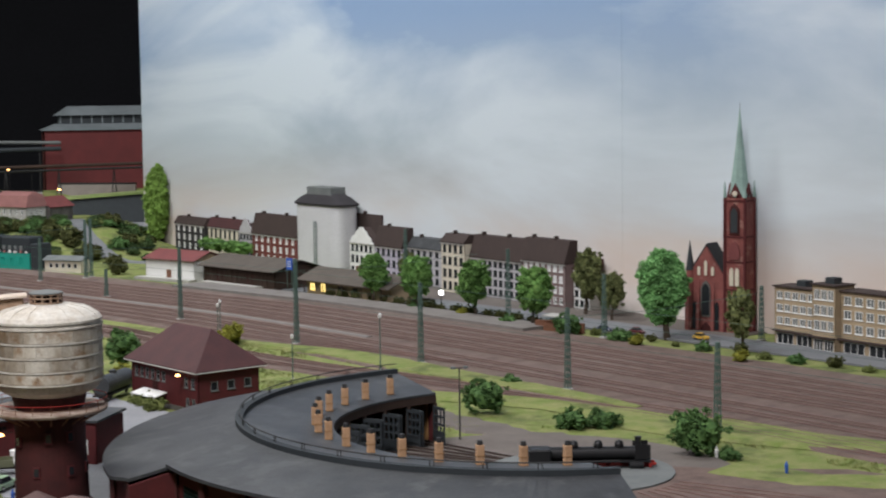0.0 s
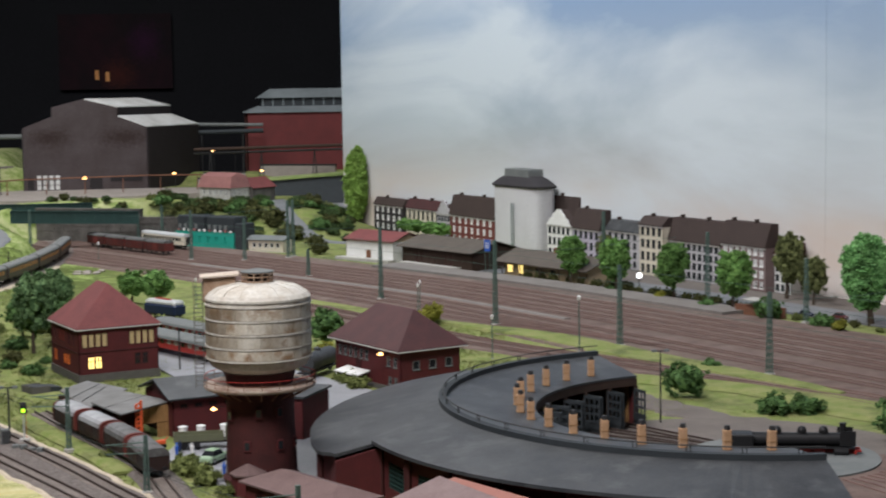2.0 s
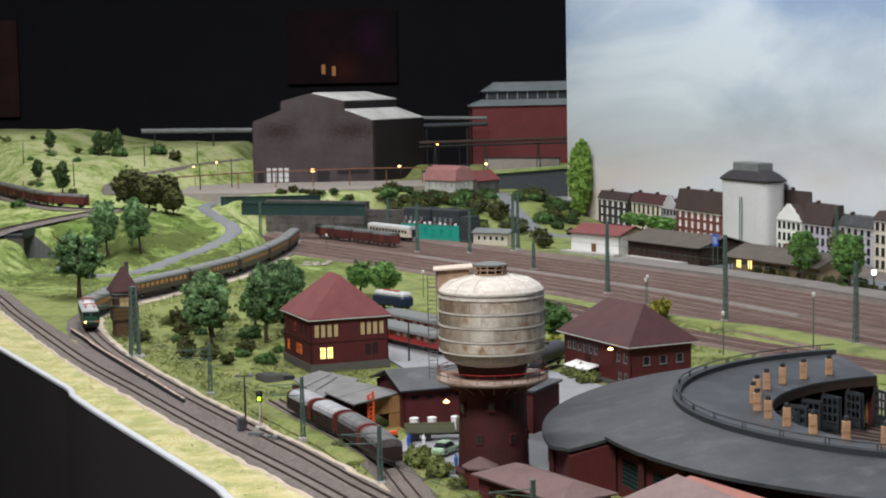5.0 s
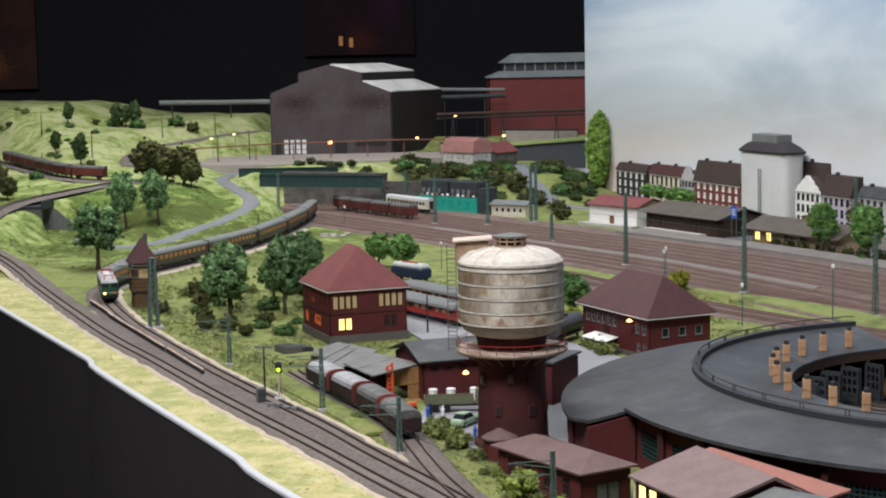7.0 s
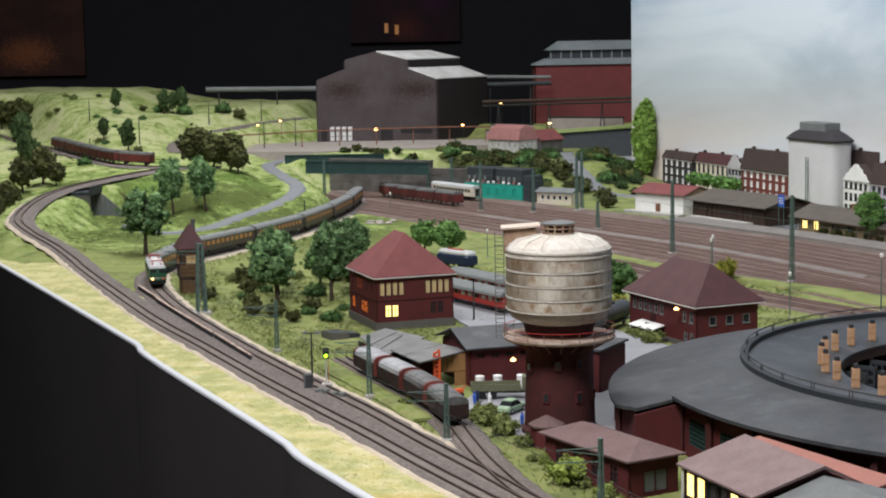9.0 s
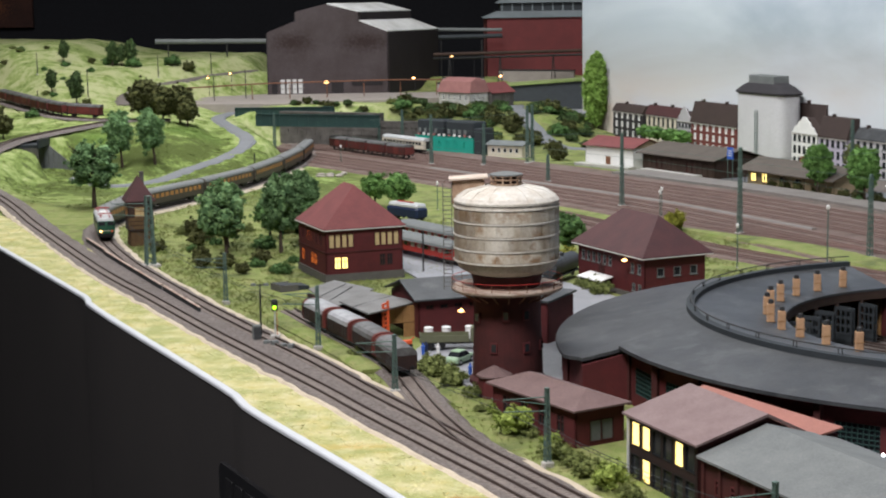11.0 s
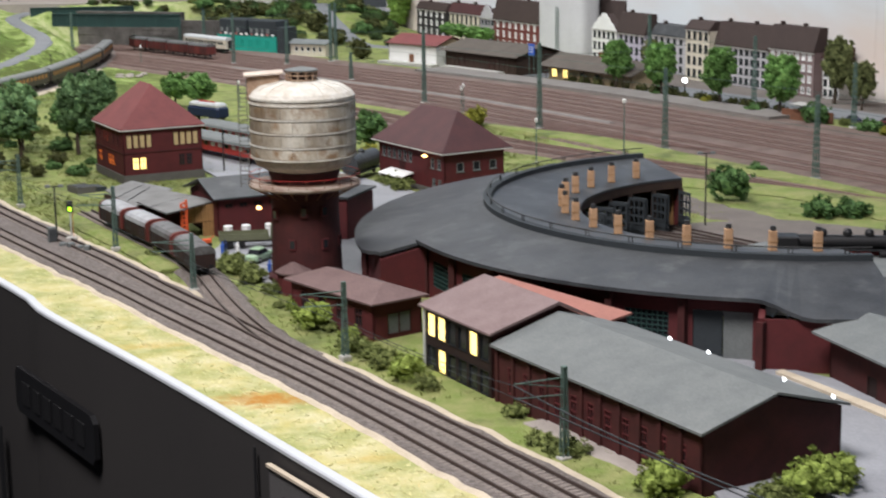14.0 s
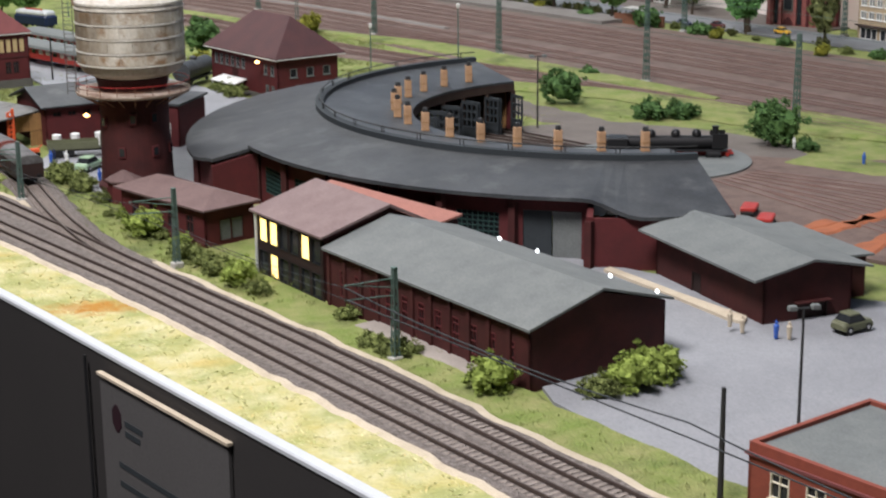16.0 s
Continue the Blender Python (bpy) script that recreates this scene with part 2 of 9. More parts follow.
    "blue": mat("blue lacquer", (0.03, 0.10, 0.42), 0.5, None, 60, 0.2),
    "black": mat("black lacquer", (0.012, 0.012, 0.013), 0.5, None, 60, 0.2, 500, 0.05),
    "fascia": mat("dark grey fascia board", (0.035, 0.032, 0.031), 0.7, (0.027, 0.025, 0.025), 3, 0.6, 900, 0.05),
    "fascia_edge": mat("white laminate edge", (0.50, 0.52, 0.545), 0.4, (0.42, 0.44, 0.46), 10, 0.4, 900, 0.03),
    "plate": mat("black plastic plate", (0.010, 0.010, 0.011), 0.35, None, 30, 0.2, 500, 0.05),
    # notice paper: the shade below the board's edge is put into this grey
    "poster": mat("poster grey with shade painted in", (0.092, 0.087, 0.086), 0.6, (0.080, 0.076, 0.075), 8, 0.4, 500, 0.02),
    "grass": mat("green flock grass", (0.160, 0.212, 0.050), 0.95, (0.262, 0.262, 0.105), 34, 0.95, 420, 1.0, depth=0.003, third=((0.085, 0.105, 0.036), 15.0, 0.50, 0.66, 0.8)),
    "meadow": mat("pale meadow flock", (0.205, 0.285, 0.088), 0.95, (0.330, 0.365, 0.165), 17, 0.95, 300, 0.9, depth=0.003, third=((0.095, 0.150, 0.036), 6.5, 0.50, 0.70, 0.85)),
    "straw": mat("straw-coloured flock verge", (0.515, 0.482, 0.285), 0.95, (0.415, 0.365, 0.130), 30, 0.95, 330, 0.7, depth=0.002, third=((0.255, 0.280, 0.095), 22.0, 0.44, 0.62, 0.80)),
    "bark": mat("bark", (0.055, 0.040, 0.028), 0.9),
    "void": mat("black hall wall", (0.015, 0.0155, 0.019), 0.9, None, 3, 0.3, 50, 0.0),
    "copper": mat("green copper spire", (0.27, 0.38, 0.34), 0.6, (0.13, 0.20, 0.18), 30, 0.6),
    "roof_brown": mat("dark brown roof", (0.050, 0.034, 0.030), 0.8, (0.032, 0.023, 0.021), 30, 0.5),
    "orange_rust": mat("orange rust patches", (0.36, 0.115, 0.05), 0.9, (0.20, 0.075, 0.04), 40, 0.7, 700),
    "lit": glow("lit window", (1.0, 0.73, 0.24), 2.5),
    "lit_faint": glow("faint far light", (1.0, 0.42, 0.10), 0.08),
    "night_red": mat("dim red print", (0.022, 0.005, 0.010), 0.8, (0.006, 0.005, 0.007), 4, 0.9, 20, 0.0),
    "dusk": mat("dim orange-brown print", (0.060, 0.024, 0.016), 0.8, (0.020, 0.011, 0.011), 4, 0.9, 20, 0.0),
    "black_brick": mat("near-black maroon brickwork", (0.020, 0.012, 0.011), 0.8, (0.035, 0.016, 0.014), 40, 0.5, 900),
    "lit_dim": glow("dim orange window", (1.0, 0.24, 0.03), 1.3),
    "lamp_warm": glow("warm bulb", (1.0, 0.52, 0.19), 6.5),
    "lamp_white": glow("white bulb", (0.95, 0.97, 1.0), 6.0),
    "lamp_green": glow("green signal light", (0.45, 1.0, 0.03), 3.0),
    "leaf": leafy("mid green foliage", (0.030, 0.066, 0.022), (0.100, 0.185, 0.058)),
    "leaf_deep": leafy("deep green foliage", (0.020, 0.038, 0.014), (0.078, 0.120, 0.042)),
    "leaf_blue": leafy("bluish green foliage", (0.042, 0.092, 0.038), (0.195, 0.315, 0.135)),
    "leaf_bright": leafy("bright green foliage", (0.050, 0.120, 0.028), (0.175, 0.315, 0.090)),
    "leaf_dark": leafy("dark olive foliage", (0.024, 0.030, 0.010), (0.095, 0.098, 0.033)),
    "leaf_fresh": leafy("fresh green foliage", (0.095, 0.130, 0.024), (0.275, 0.345, 0.082)),
    "leaf_sage": leafy("sage green foliage", (0.060, 0.076, 0.022), (0.195, 0.225, 0.075)),
    "leaf_olive": leafy("pale olive foliage", (0.060, 0.072, 0.028), (0.185, 0.205, 0.080)),
    "leaf_willow": leafy("light willow foliage", (0.120, 0.215, 0.040), (0.330, 0.500, 0.120)),
    "leaf_blossom": leafy("bright chestnut foliage", (0.055, 0.155, 0.045), (0.27, 0.52, 0.20)),
    "leaf_yellow": leafy("yellow-green foliage", (0.10, 0.11, 0.014), (0.30, 0.29, 0.05)),
    "tuft": leafy("grass tufts", (0.36, 0.38, 0.15), (0.60, 0.55, 0.30), (0.52, 0.38, 0.14)),
}


def tint_patch(m, at, radii, color, amount=0.85):
    """Adds one ragged patch of another colour to a surface."""
    nt = m.node_tree
    hsv = [n for n in nt.nodes if n.bl_idname == "ShaderNodeHueSaturation"][0]
    tc = [n for n in nt.nodes if n.bl_idname == "ShaderNodeTexCoord"][0]
    tint = hsv.inputs["Color"].links[0].from_socket
    mp = nt.nodes.new("ShaderNodeMapping")
    mp.inputs["Location"].default_value = [-a / r for a, r in zip(at, radii)]
    mp.inputs["Scale"].default_value = [1 / r for r in radii]
    nt.links.new(tc.outputs["Object"], mp.inputs[0])
    far = nt.nodes.new("ShaderNodeVectorMath")
    far.operation = "LENGTH"
    nt.links.new(mp.outputs[0], far.inputs[0])
    nz = nt.nodes.new("ShaderNodeTexNoise")
    nz.inputs["Scale"].default_value, nz.inputs["Detail"].default_value = 90, 5
    nt.links.new(tc.outputs["Object"], nz.inputs["Vector"])
    both = nt.nodes.new("ShaderNodeMath")
    both.operation = "MULTIPLY_ADD"
    both.inputs[1].default_value = 1.6
    nt.links.new(nz.outputs[0], both.inputs[0])
    nt.links.new(far.outputs["Value"], both.inputs[2])
    edge = nt.nodes.new("ShaderNodeMapRange")
    edge.inputs[1].default_value, edge.inputs[2].default_value, edge.inputs[3].default_value, edge.inputs[4].default_value = 1.0, 1.9, amount, 0.0
    nt.links.new(both.outputs[0], edge.inputs[0])
    mix = nt.nodes.new("ShaderNodeMix")
    mix.data_type = "RGBA"
    mix.inputs["B"].default_value = (*color, 1)
    nt.links.new(edge.outputs[0], mix.inputs["Factor"])
    nt.links.new(tint, mix.inputs["A"])
    nt.links.new(mix.outputs["Result"], hsv.inputs["Color"])


tint_patch(M["mill"], (-0.130, 0, 0.198), (0.085, 0.10, 0.040), (0.022, 0.011, 0.009), 0.95)
tint_patch(M["mill"], (0.140, 0, 0.196), (0.110, 0.10, 0.042), (0.022, 0.011, 0.009), 0.95)
# tank's left plates browned: its shadow side put into the colour along with dirt
tint_patch(M["tank_plate"], (-0.056, -0.026, 0.190), (0.026, 0.034, 0.060), (0.150, 0.110, 0.070), 0.75)
# orange, red and purple glow of the far displays, painted into their prints
tint_patch(M["dusk"], (-2.70, 9.94, 0.47), (0.20, 0.5, 0.11), (0.22, 0.075, 0.030), 0.9)
tint_patch(M["night_red"], (-0.47, 9.94, 0.58), (0.11, 0.5, 0.10), (0.075, 0.016, 0.012), 0.85)
tint_patch(M["night_red"], (-0.31, 9.94, 0.77), (0.11, 0.5, 0.12), (0.038, 0.006, 0.034), 0.85)
tint_patch(M["straw"], (0.010, 1.531, 0), (0.058, 0.029, 1), (0.36, 0.170, 0.028), 1.0)
tint_patch(M["straw"], (-0.11, 1.745, 0), (0.045, 0.014, 1), (0.46, 0.32, 0.08), 0.6)
tint_patch(M["straw"], (0.10, 1.345, 0), (0.035, 0.014, 1), (0.46, 0.33, 0.09), 0.55)


# ---- building helpers ----
class B:
    """A small mesh builder: vertices and faces, in metres."""

    def __init__(self):
        self.v, self.f = [], []

    def add(self, vs, fs):
        n = len(self.v)
        self.v += [tuple(p) for p in vs]
        self.f += [tuple(n + i for i in f) for f in fs]
        return self

    def box(self, x0, y0, z0, x1, y1, z1):
        return self.add([(x0, y0, z0), (x1, y0, z0), (x1, y1, z0), (x0, y1, z0), (x0, y0, z1), (x1, y0, z1), (x1, y1, z1), (x0, y1, z1)],
                        [(3, 2, 1, 0), (4, 5, 6, 7), (0, 1, 5, 4), (1, 2, 6, 5), (2, 3, 7, 6), (3, 0, 4, 7)])

    def chamfer(self, x0, y0, z0, x1, y1, z1, c):
        """A box whose upright edges and top edge are cut back by c."""
        def ring(i, z):
            return [(x0 + c + i, y0 + i, z), (x1 - c - i, y0 + i, z), (x1 - i, y0 + c + i, z), (x1 - i, y1 - c - i, z), (x1 - c - i, y1 - i, z), (x0 + c + i, y1 - i, z), (x0 + i, y1 - c - i, z), (x0 + i, y0 + c + i, z)]
        return self.loft([ring(0, z0), ring(0, z1 - c), ring(c * 0.8, z1)])

    def loft(self, rings, caps=True):
        n, k = len(rings[0]), len(rings)
        fs = [(j * n + i, j * n + (i + 1) % n, (j + 1) * n + (i + 1) % n, (j + 1) * n + i) for j in range(k - 1) for i in range(n)]
        if caps:
            fs += [tuple(reversed(range(n))), tuple((k - 1) * n + i for i in range(n))]
        return self.add([p for r in rings for p in r], fs)

    def prism(self, poly, z0, z1):
        return self.loft([[(x, y, z0) for x, y in poly], [(x, y, z1) for x, y in poly]])

    def along_y(self, poly, y0, y1):
        """A shape in x and z, drawn out along y."""
        return self.loft([[(x, y0, z) for x, z in poly], [(x, y1, z) for x, z in poly]])

    def along_x(self, poly, x0, x1):
        return self.loft([[(x0, y, z) for y, z in poly], [(x1, y, z) for y, z in poly]])

    def lathe(self, prof, n=24, cx=0.0, cy=0.0, caps=True):
        return self.loft([[(cx + r * math.cos(2 * math.pi * i / n), cy + r * math.sin(2 * math.pi * i / n), z) for i in range(n)] for r, z in prof], caps)

    def rod(self, a, b, r, n=6, r2=None):
        a, b = Vector(a), Vector(b)
        w = (b - a).normalized()
        u = w.orthogonal().normalized()
        v = w.cross(u)
        r2 = r if r2 is None else r2
        return self.loft([[p + (u * math.cos(2 * math.pi * i / n) + v * math.sin(2 * math.pi * i / n)) * s for i in range(n)] for p, s in ((a, r), (b, r2))])

    def tube(self, pts, r, n=6):
        """A bent rod as one skin."""
        pts = [Vector(p) for p in pts]
        u = (pts[1] - pts[0]).orthogonal().normalized()
        rings = []
        for i, p in enumerate(pts):
            d = (pts[min(i + 1, len(pts) - 1)] - pts[max(i - 1, 0)]).normalized()
            u = (u - d * u.dot(d)).normalized()
            v = d.cross(u)
            rings.append([p + (u * math.cos(2 * math.pi * k / n) + v * math.sin(2 * math.pi * k / n)) * r for k in range(n)])
        return self.loft(rings)

    def slab(self, pts, t):
        """A plate: the given corners and the same t lower."""
        pts = [Vector(p) for p in pts]
        return self.loft([[p - Vector((0, 0, t)) for p in pts], pts])

    def wall(self, p0, p1, z0, z1, t, holes=(), back=0.0):
        """An upright wall from p0 to p1, t thick to its left, with openings (u0, u1, v0, v1) through it: one skin."""
        p0, p1 = Vector((*p0, 0)), Vector((*p1, 0))
        d = p1 - p0
        length = d.length
        d.normalize()
        nrm = Vector((-d.y, d.x, 0))
        p0 = p0 + nrm * back
        us = sorted({0.0, length, *[min(max(h[k], 0), length) for h in holes for k in (0, 1)]})
        vs = sorted({z0, z1, *[min(max(h[k], z0), z1) for h in holes for k in (2, 3)]})
        solid = {}
        for i in range(len(us) - 1):
            for j in range(len(vs) - 1):
                um, vm = (us[i] + us[i + 1]) / 2, (vs[j] + vs[j + 1]) / 2
                solid[i, j] = not any(h[0] < um < h[1] and h[2] < vm < h[3] for h in holes)
        index = {}

        def at(i, j, k):
            if (i, j, k) not in index:
                q = p0 + d * us[i] + nrm * (t * k)
                index[i, j, k] = len(self.v)
                self.v.append((q.x, q.y, vs[j]))
            return index[i, j, k]

        for (i, j), full in solid.items():
            if not full:
                continue
            self.f.append((at(i, j, 0), at(i + 1, j, 0), at(i + 1, j + 1, 0), at(i, j + 1, 0)))
            self.f.append((at(i, j + 1, 1), at(i + 1, j + 1, 1), at(i + 1, j, 1), at(i, j, 1)))
            for di, dj, (a, b, c, e) in ((-1, 0, (i, j, i, j + 1)), (1, 0, (i + 1, j, i + 1, j + 1)), (0, -1, (i, j, i + 1, j)), (0, 1, (i, j + 1, i + 1, j + 1))):
                if not solid.get((i + di, j + dj), False):
                    self.f.append((at(a, b, 0), at(c, e, 0), at(c, e, 1), at(a, b, 1)))
        return self


def part(name, b, material, parent=None, label="", smooth=False, kind=""):
    """Links a built mesh as one object, under a thing or a part."""
    me = bpy.data.meshes.new(name)
    me.from_pydata(b.v, [], b.f)
    me.materials.append(material)
    bm = bmesh.new()
    bm.from_mesh(me)
    bmesh.ops.recalc_face_normals(bm, faces=bm.faces)
    bm.to_mesh(me)
    bm.free()
    if smooth:
        me.polygons.foreach_set("use_smooth", [True] * len(me.polygons))
    ob = new(name, me)
    if parent:
        ob.parent = parent
    return tagged(ob, label, kind=kind)


def thing(name, label, category, at=(0, 0, 0), rz=0.0, group="", kind=""):
    ob = new(name)
    ob.empty_display_size = 0.01
    ob.matrix_world = pose(*at, 0, 0, rz)
    return tagged(ob, label, category, group, kind)


def smooth(a, b, x):
    t = min(1, max(0, (x - a) / (b - a)))
    return t * t * (3 - 2 * t)


def curve(pts, step=0.02):
    """A smooth way through the points, in even steps (Catmull-Rom)."""
    pts = [Vector(p) if len(p) == 3 else Vector((*p, 0)) for p in pts]
    out = []
    for i in range(len(pts) - 1):
        a, b, c, d = pts[max(0, i - 1)], pts[i], pts[i + 1], pts[min(len(pts) - 1, i + 2)]
        n = max(2, int((c - b).length / step))
        for k in range(n):
            t = k / n
            out.append(0.5 * (2 * b + (c - a) * t + (2 * a - 5 * b + 4 * c - d) * t * t + (3 * b - a - 3 * c + d) * t ** 3))
    out.append(pts[-1])
    return out


def sides(way):
    out = []
    for i, p in enumerate(way):
        d = way[min(i + 1, len(way) - 1)] - way[max(i - 1, 0)]
        d.z = 0
        d.normalize()
        out.append((p, Vector((d.y, -d.x, 0)), d))
    return out


def ribbon(b, way, left, right, dz, thick=0.004, wave=0.0):
    """A strip along a way, from `left` to `right` of it (metres to its right hand)."""
    rings = []
    for i, (p, n, _) in enumerate(sides(way)):
        w1 = wave * noise.noise(Vector((p.x * 30, p.y * 30, 1))) if wave else 0
        w2 = wave * noise.noise(Vector((p.x * 30, p.y * 30, 7))) if wave else 0
        l, r = p + n * (left + w1), p + n * (right + w2)
        o = n * (math.copysign(thick * 1.6, right - left) if wave else 0)
        rings.append([(l.x - o.x, l.y - o.y, p.z + dz - thick), (r.x + o.x, r.y + o.y, p.z + dz - thick), (r.x, r.y, p.z + dz), (l.x, l.y, p.z + dz)])
    return b.loft(rings)


# ---- the yard's directions: U runs along the main tracks, N across them ----
U = Vector((0.41, -0.912, 0)).normalized()
N = Vector((0.912, 0.41, 0)).normalized()


def yard(s, n, z=0.0):
    k = -3.30 - s
    p = U * s + N * (n - 0.146 * (math.sqrt(k * k + 0.04) + k) / 2)
    return Vector((p.x, p.y, z))


NEAR_WAY = [(-0.967, 5.181, 0.112), (-1.058, 5.025, 0.108), (-1.159, 4.734, 0.1), (-1.202, 4.584, 0.09), (-1.207, 4.369, 0.078), (-1.188, 4.17, 0.058), (-1.127, 4.055, 0.038), (-1.034, 3.92, 0.018),
            (-0.956, 3.766, 0.006), (-0.88, 3.585, 0.0), (-0.624, 2.968, 0), (-0.472, 2.645, 0), (-0.35, 2.384, 0), (-0.249, 2.179, 0), (-0.165, 2.011, 0), (-0.101, 1.876, 0), (-0.017, 1.706, 0),
            (0.07, 1.53, 0), (0.182, 1.275, 0), (0.272, 1.07, 0), (0.382, 0.822, 0), (0.512, 0.522, 0)]
FAR_WAY = [(-0.56, 5.95), (-0.46, 5.5), (-0.41, 5.12), (-0.433, 4.71), (-0.499, 4.3), (-0.57, 4.07), (-0.65, 3.87), (-0.705, 3.72), (-0.723, 3.56), (-0.691, 3.368), (-0.593, 3.076), (-0.499, 2.848),
            (-0.374, 2.566), (-0.267, 2.34), (-0.177, 2.155), (-0.106, 1.995), (-0.036, 1.845), (0.026, 1.705), (0.087, 1.576), (0.191, 1.352), (0.286, 1.13), (0.335, 1.014), (0.429, 0.801),
            (0.554, 0.521)]
VERGE_WAY = [(-1.3, 4.12), (-0.87, 3.25), (-0.585, 2.68), (-0.40, 2.29), (-0.24, 1.945), (-0.078, 1.61), (0.058, 1.315), (0.187, 1.042), (0.45, 0.48)]
EDGE_WAY = [(-1.75, 5.1), (-1.3, 4.12), (-0.891, 3.30), (-0.612, 2.735), (-0.572, 2.655), (-0.560, 2.595), (-0.262, 1.985), (-0.250, 1.945), (-0.232, 1.895), (-0.083, 1.605), (0.054, 1.310), (0.183, 1.040), (0.45, 0.48)]


HILL_WAY = [(-1.95, 6.62, 0.158), (-1.71, 6.16, 0.142), (-1.56, 5.96, 0.136), (-1.27, 5.38, 0.129), (-1.16, 5.19, 0.126), (-1.06, 5.15, 0.120), (-0.955, 5.20, 0.113), (-0.84, 5.22, 0.110)]


def near_path(way, x, y):
    return min((Vector((p.x - x, p.y - y, 0)).length, p.z) for p in way)


NEAR_LINE = curve(NEAR_WAY, 0.06)
HILL_LINE = curve(HILL_WAY, 0.06)
ROAD_WAY = [(-0.98, 4.50, 0.012), (-0.87, 4.36, 0.004), (-0.768, 4.46, 0.004), (-0.692, 4.63, 0.02), (-0.627, 4.75, 0.035), (-0.585, 4.88, 0.052), (-0.585, 5.03, 0.068), (-0.656, 5.269, 0.08), (-0.74, 5.574, 0.092), (-0.70, 5.75, 0.10)]
ROAD_LINE = curve(ROAD_WAY, 0.06)
CART_WAY = [(-1.050, 5.60, 0.138), (-1.098, 5.88, 0.155), (-1.054, 6.16, 0.171), (-0.97, 6.27, 0.184), (-0.854, 6.45, 0.197), (-0.73, 6.65, 0.203)]
CART_LINE = curve(CART_WAY, 0.04)


def land(x, y):
    """The height of the ground."""
    n = x * N.x + y * N.y
    right = 0.30 * smooth(6.2, 6.8, y)
    hill = smooth(4.25, 5.0, y) * smooth(-0.50, -0.80, x) * 0.10 + 0.185 * smooth(5.15, 6.75, y) * smooth(-0.80 + right, -1.12 + right, x)
    hill += 0.03 * smooth(5.8, 6.6, y) * smooth(-1.1, -1.5, x)
    hill -= 0.034 * smooth(5.95, 6.5, y) * smooth(-1.50, -1.25, x) * smooth(-0.55, -0.70, x)
    shelf = 5.52 + 0.09 * smooth(-0.72, -0.52, x)
    flat = 0.122 * smooth(shelf, shelf + 0.07, y) * smooth(-1.06, -0.84, x) * smooth(6.75, 6.55, y) + 0.12 * smooth(6.5, 6.7, y)
    hill = max(hill, flat * smooth(0.02, -0.08, x) if y < 6.35 else flat)
    bank = 0.098 * smooth(5.28, 5.62, y) * smooth(-0.22, -0.08, x) * smooth(0.62, 0.30, x)
    z = max(hill, bank)
    if y < 5.5:
        z *= 1 - smooth(1.72, 1.80, n) * (1 - smooth(2.12, 2.30, n) * smooth(5.1, 5.35, y))
    if x < -0.75 and y > 3.3:
        d, pz = near_path(NEAR_LINE, x, y)
        k = smooth(0.16, 0.045, d)
        z = z * (1 - k) + max(pz - 0.004, 0) * k
    if x < -0.8 and y > 4.95:
        d, pz = near_path(HILL_LINE, x, y)
        k = smooth(0.20, 0.04, d)
        z = z * (1 - k) + (pz - 0.004) * k
    if x < -0.6 and y > 5.4:
        d, pz = near_path(CART_LINE, x, y)
        k = smooth(0.13, 0.03, d)
        z = z * (1 - k) + (pz - 0.003) * k
    if x < -0.5 and y > 4.2:
        d, pz = near_path(ROAD_LINE, x, y)
        k = smooth(0.14, 0.035, d)
        z = z * (1 - k) + max(pz - 0.003, 0) * k
    bowl = math.hypot(x + 1.0, (y - 4.62) * 0.9)
    if bowl < 0.22 and x > -1.09:
        z *= 1 - 0.85 * smooth(0.22, 0.06, bowl) * smooth(-1.09, -1.04, x)
    if x < -0.98 and abs(y - 4.675) < 0.2:
        wide = 0.07 * smooth(-1.12, -1.06, x) if y < 4.675 else 0.0
        k = smooth(0.085 + wide * 1.3, 0.058 + wide, abs(y - 4.675)) * smooth(-0.98, -1.04, x)
        z = z * (1 - k) + 0.008 * k
    rough = 0.006 * noise.noise(Vector((x * 9, y * 9, 0))) * smooth(0.004, 0.05, z) + 0.012 * noise.noise(Vector((x * 3, y * 3, 4))) * smooth(0.1, 0.2, z)
    return z + rough


def edge_x(y):
    """The fascia's line: the layout ends to its left."""
    for (x0, y0), (x1, y1) in zip(EDGE_WAY, EDGE_WAY[1:]):
        if y1 <= y <= y0:
            return x0 + (x1 - x0) * (y0 - y) / (y0 - y1)
    return EDGE_WAY[0][0] - (y - EDGE_WAY[0][1]) * 0.3 if y > EDGE_WAY[0][1] else EDGE_WAY[-1][0]


BACK_A, BACK_B = Vector((0.5, 6.05, 0)), Vector((2.62, 0.0, 0))


def back_x(y):
    return BACK_A.x + (BACK_B.x - BACK_A.x) * (BACK_A.y - y) / (BACK_A.y - BACK_B.y)


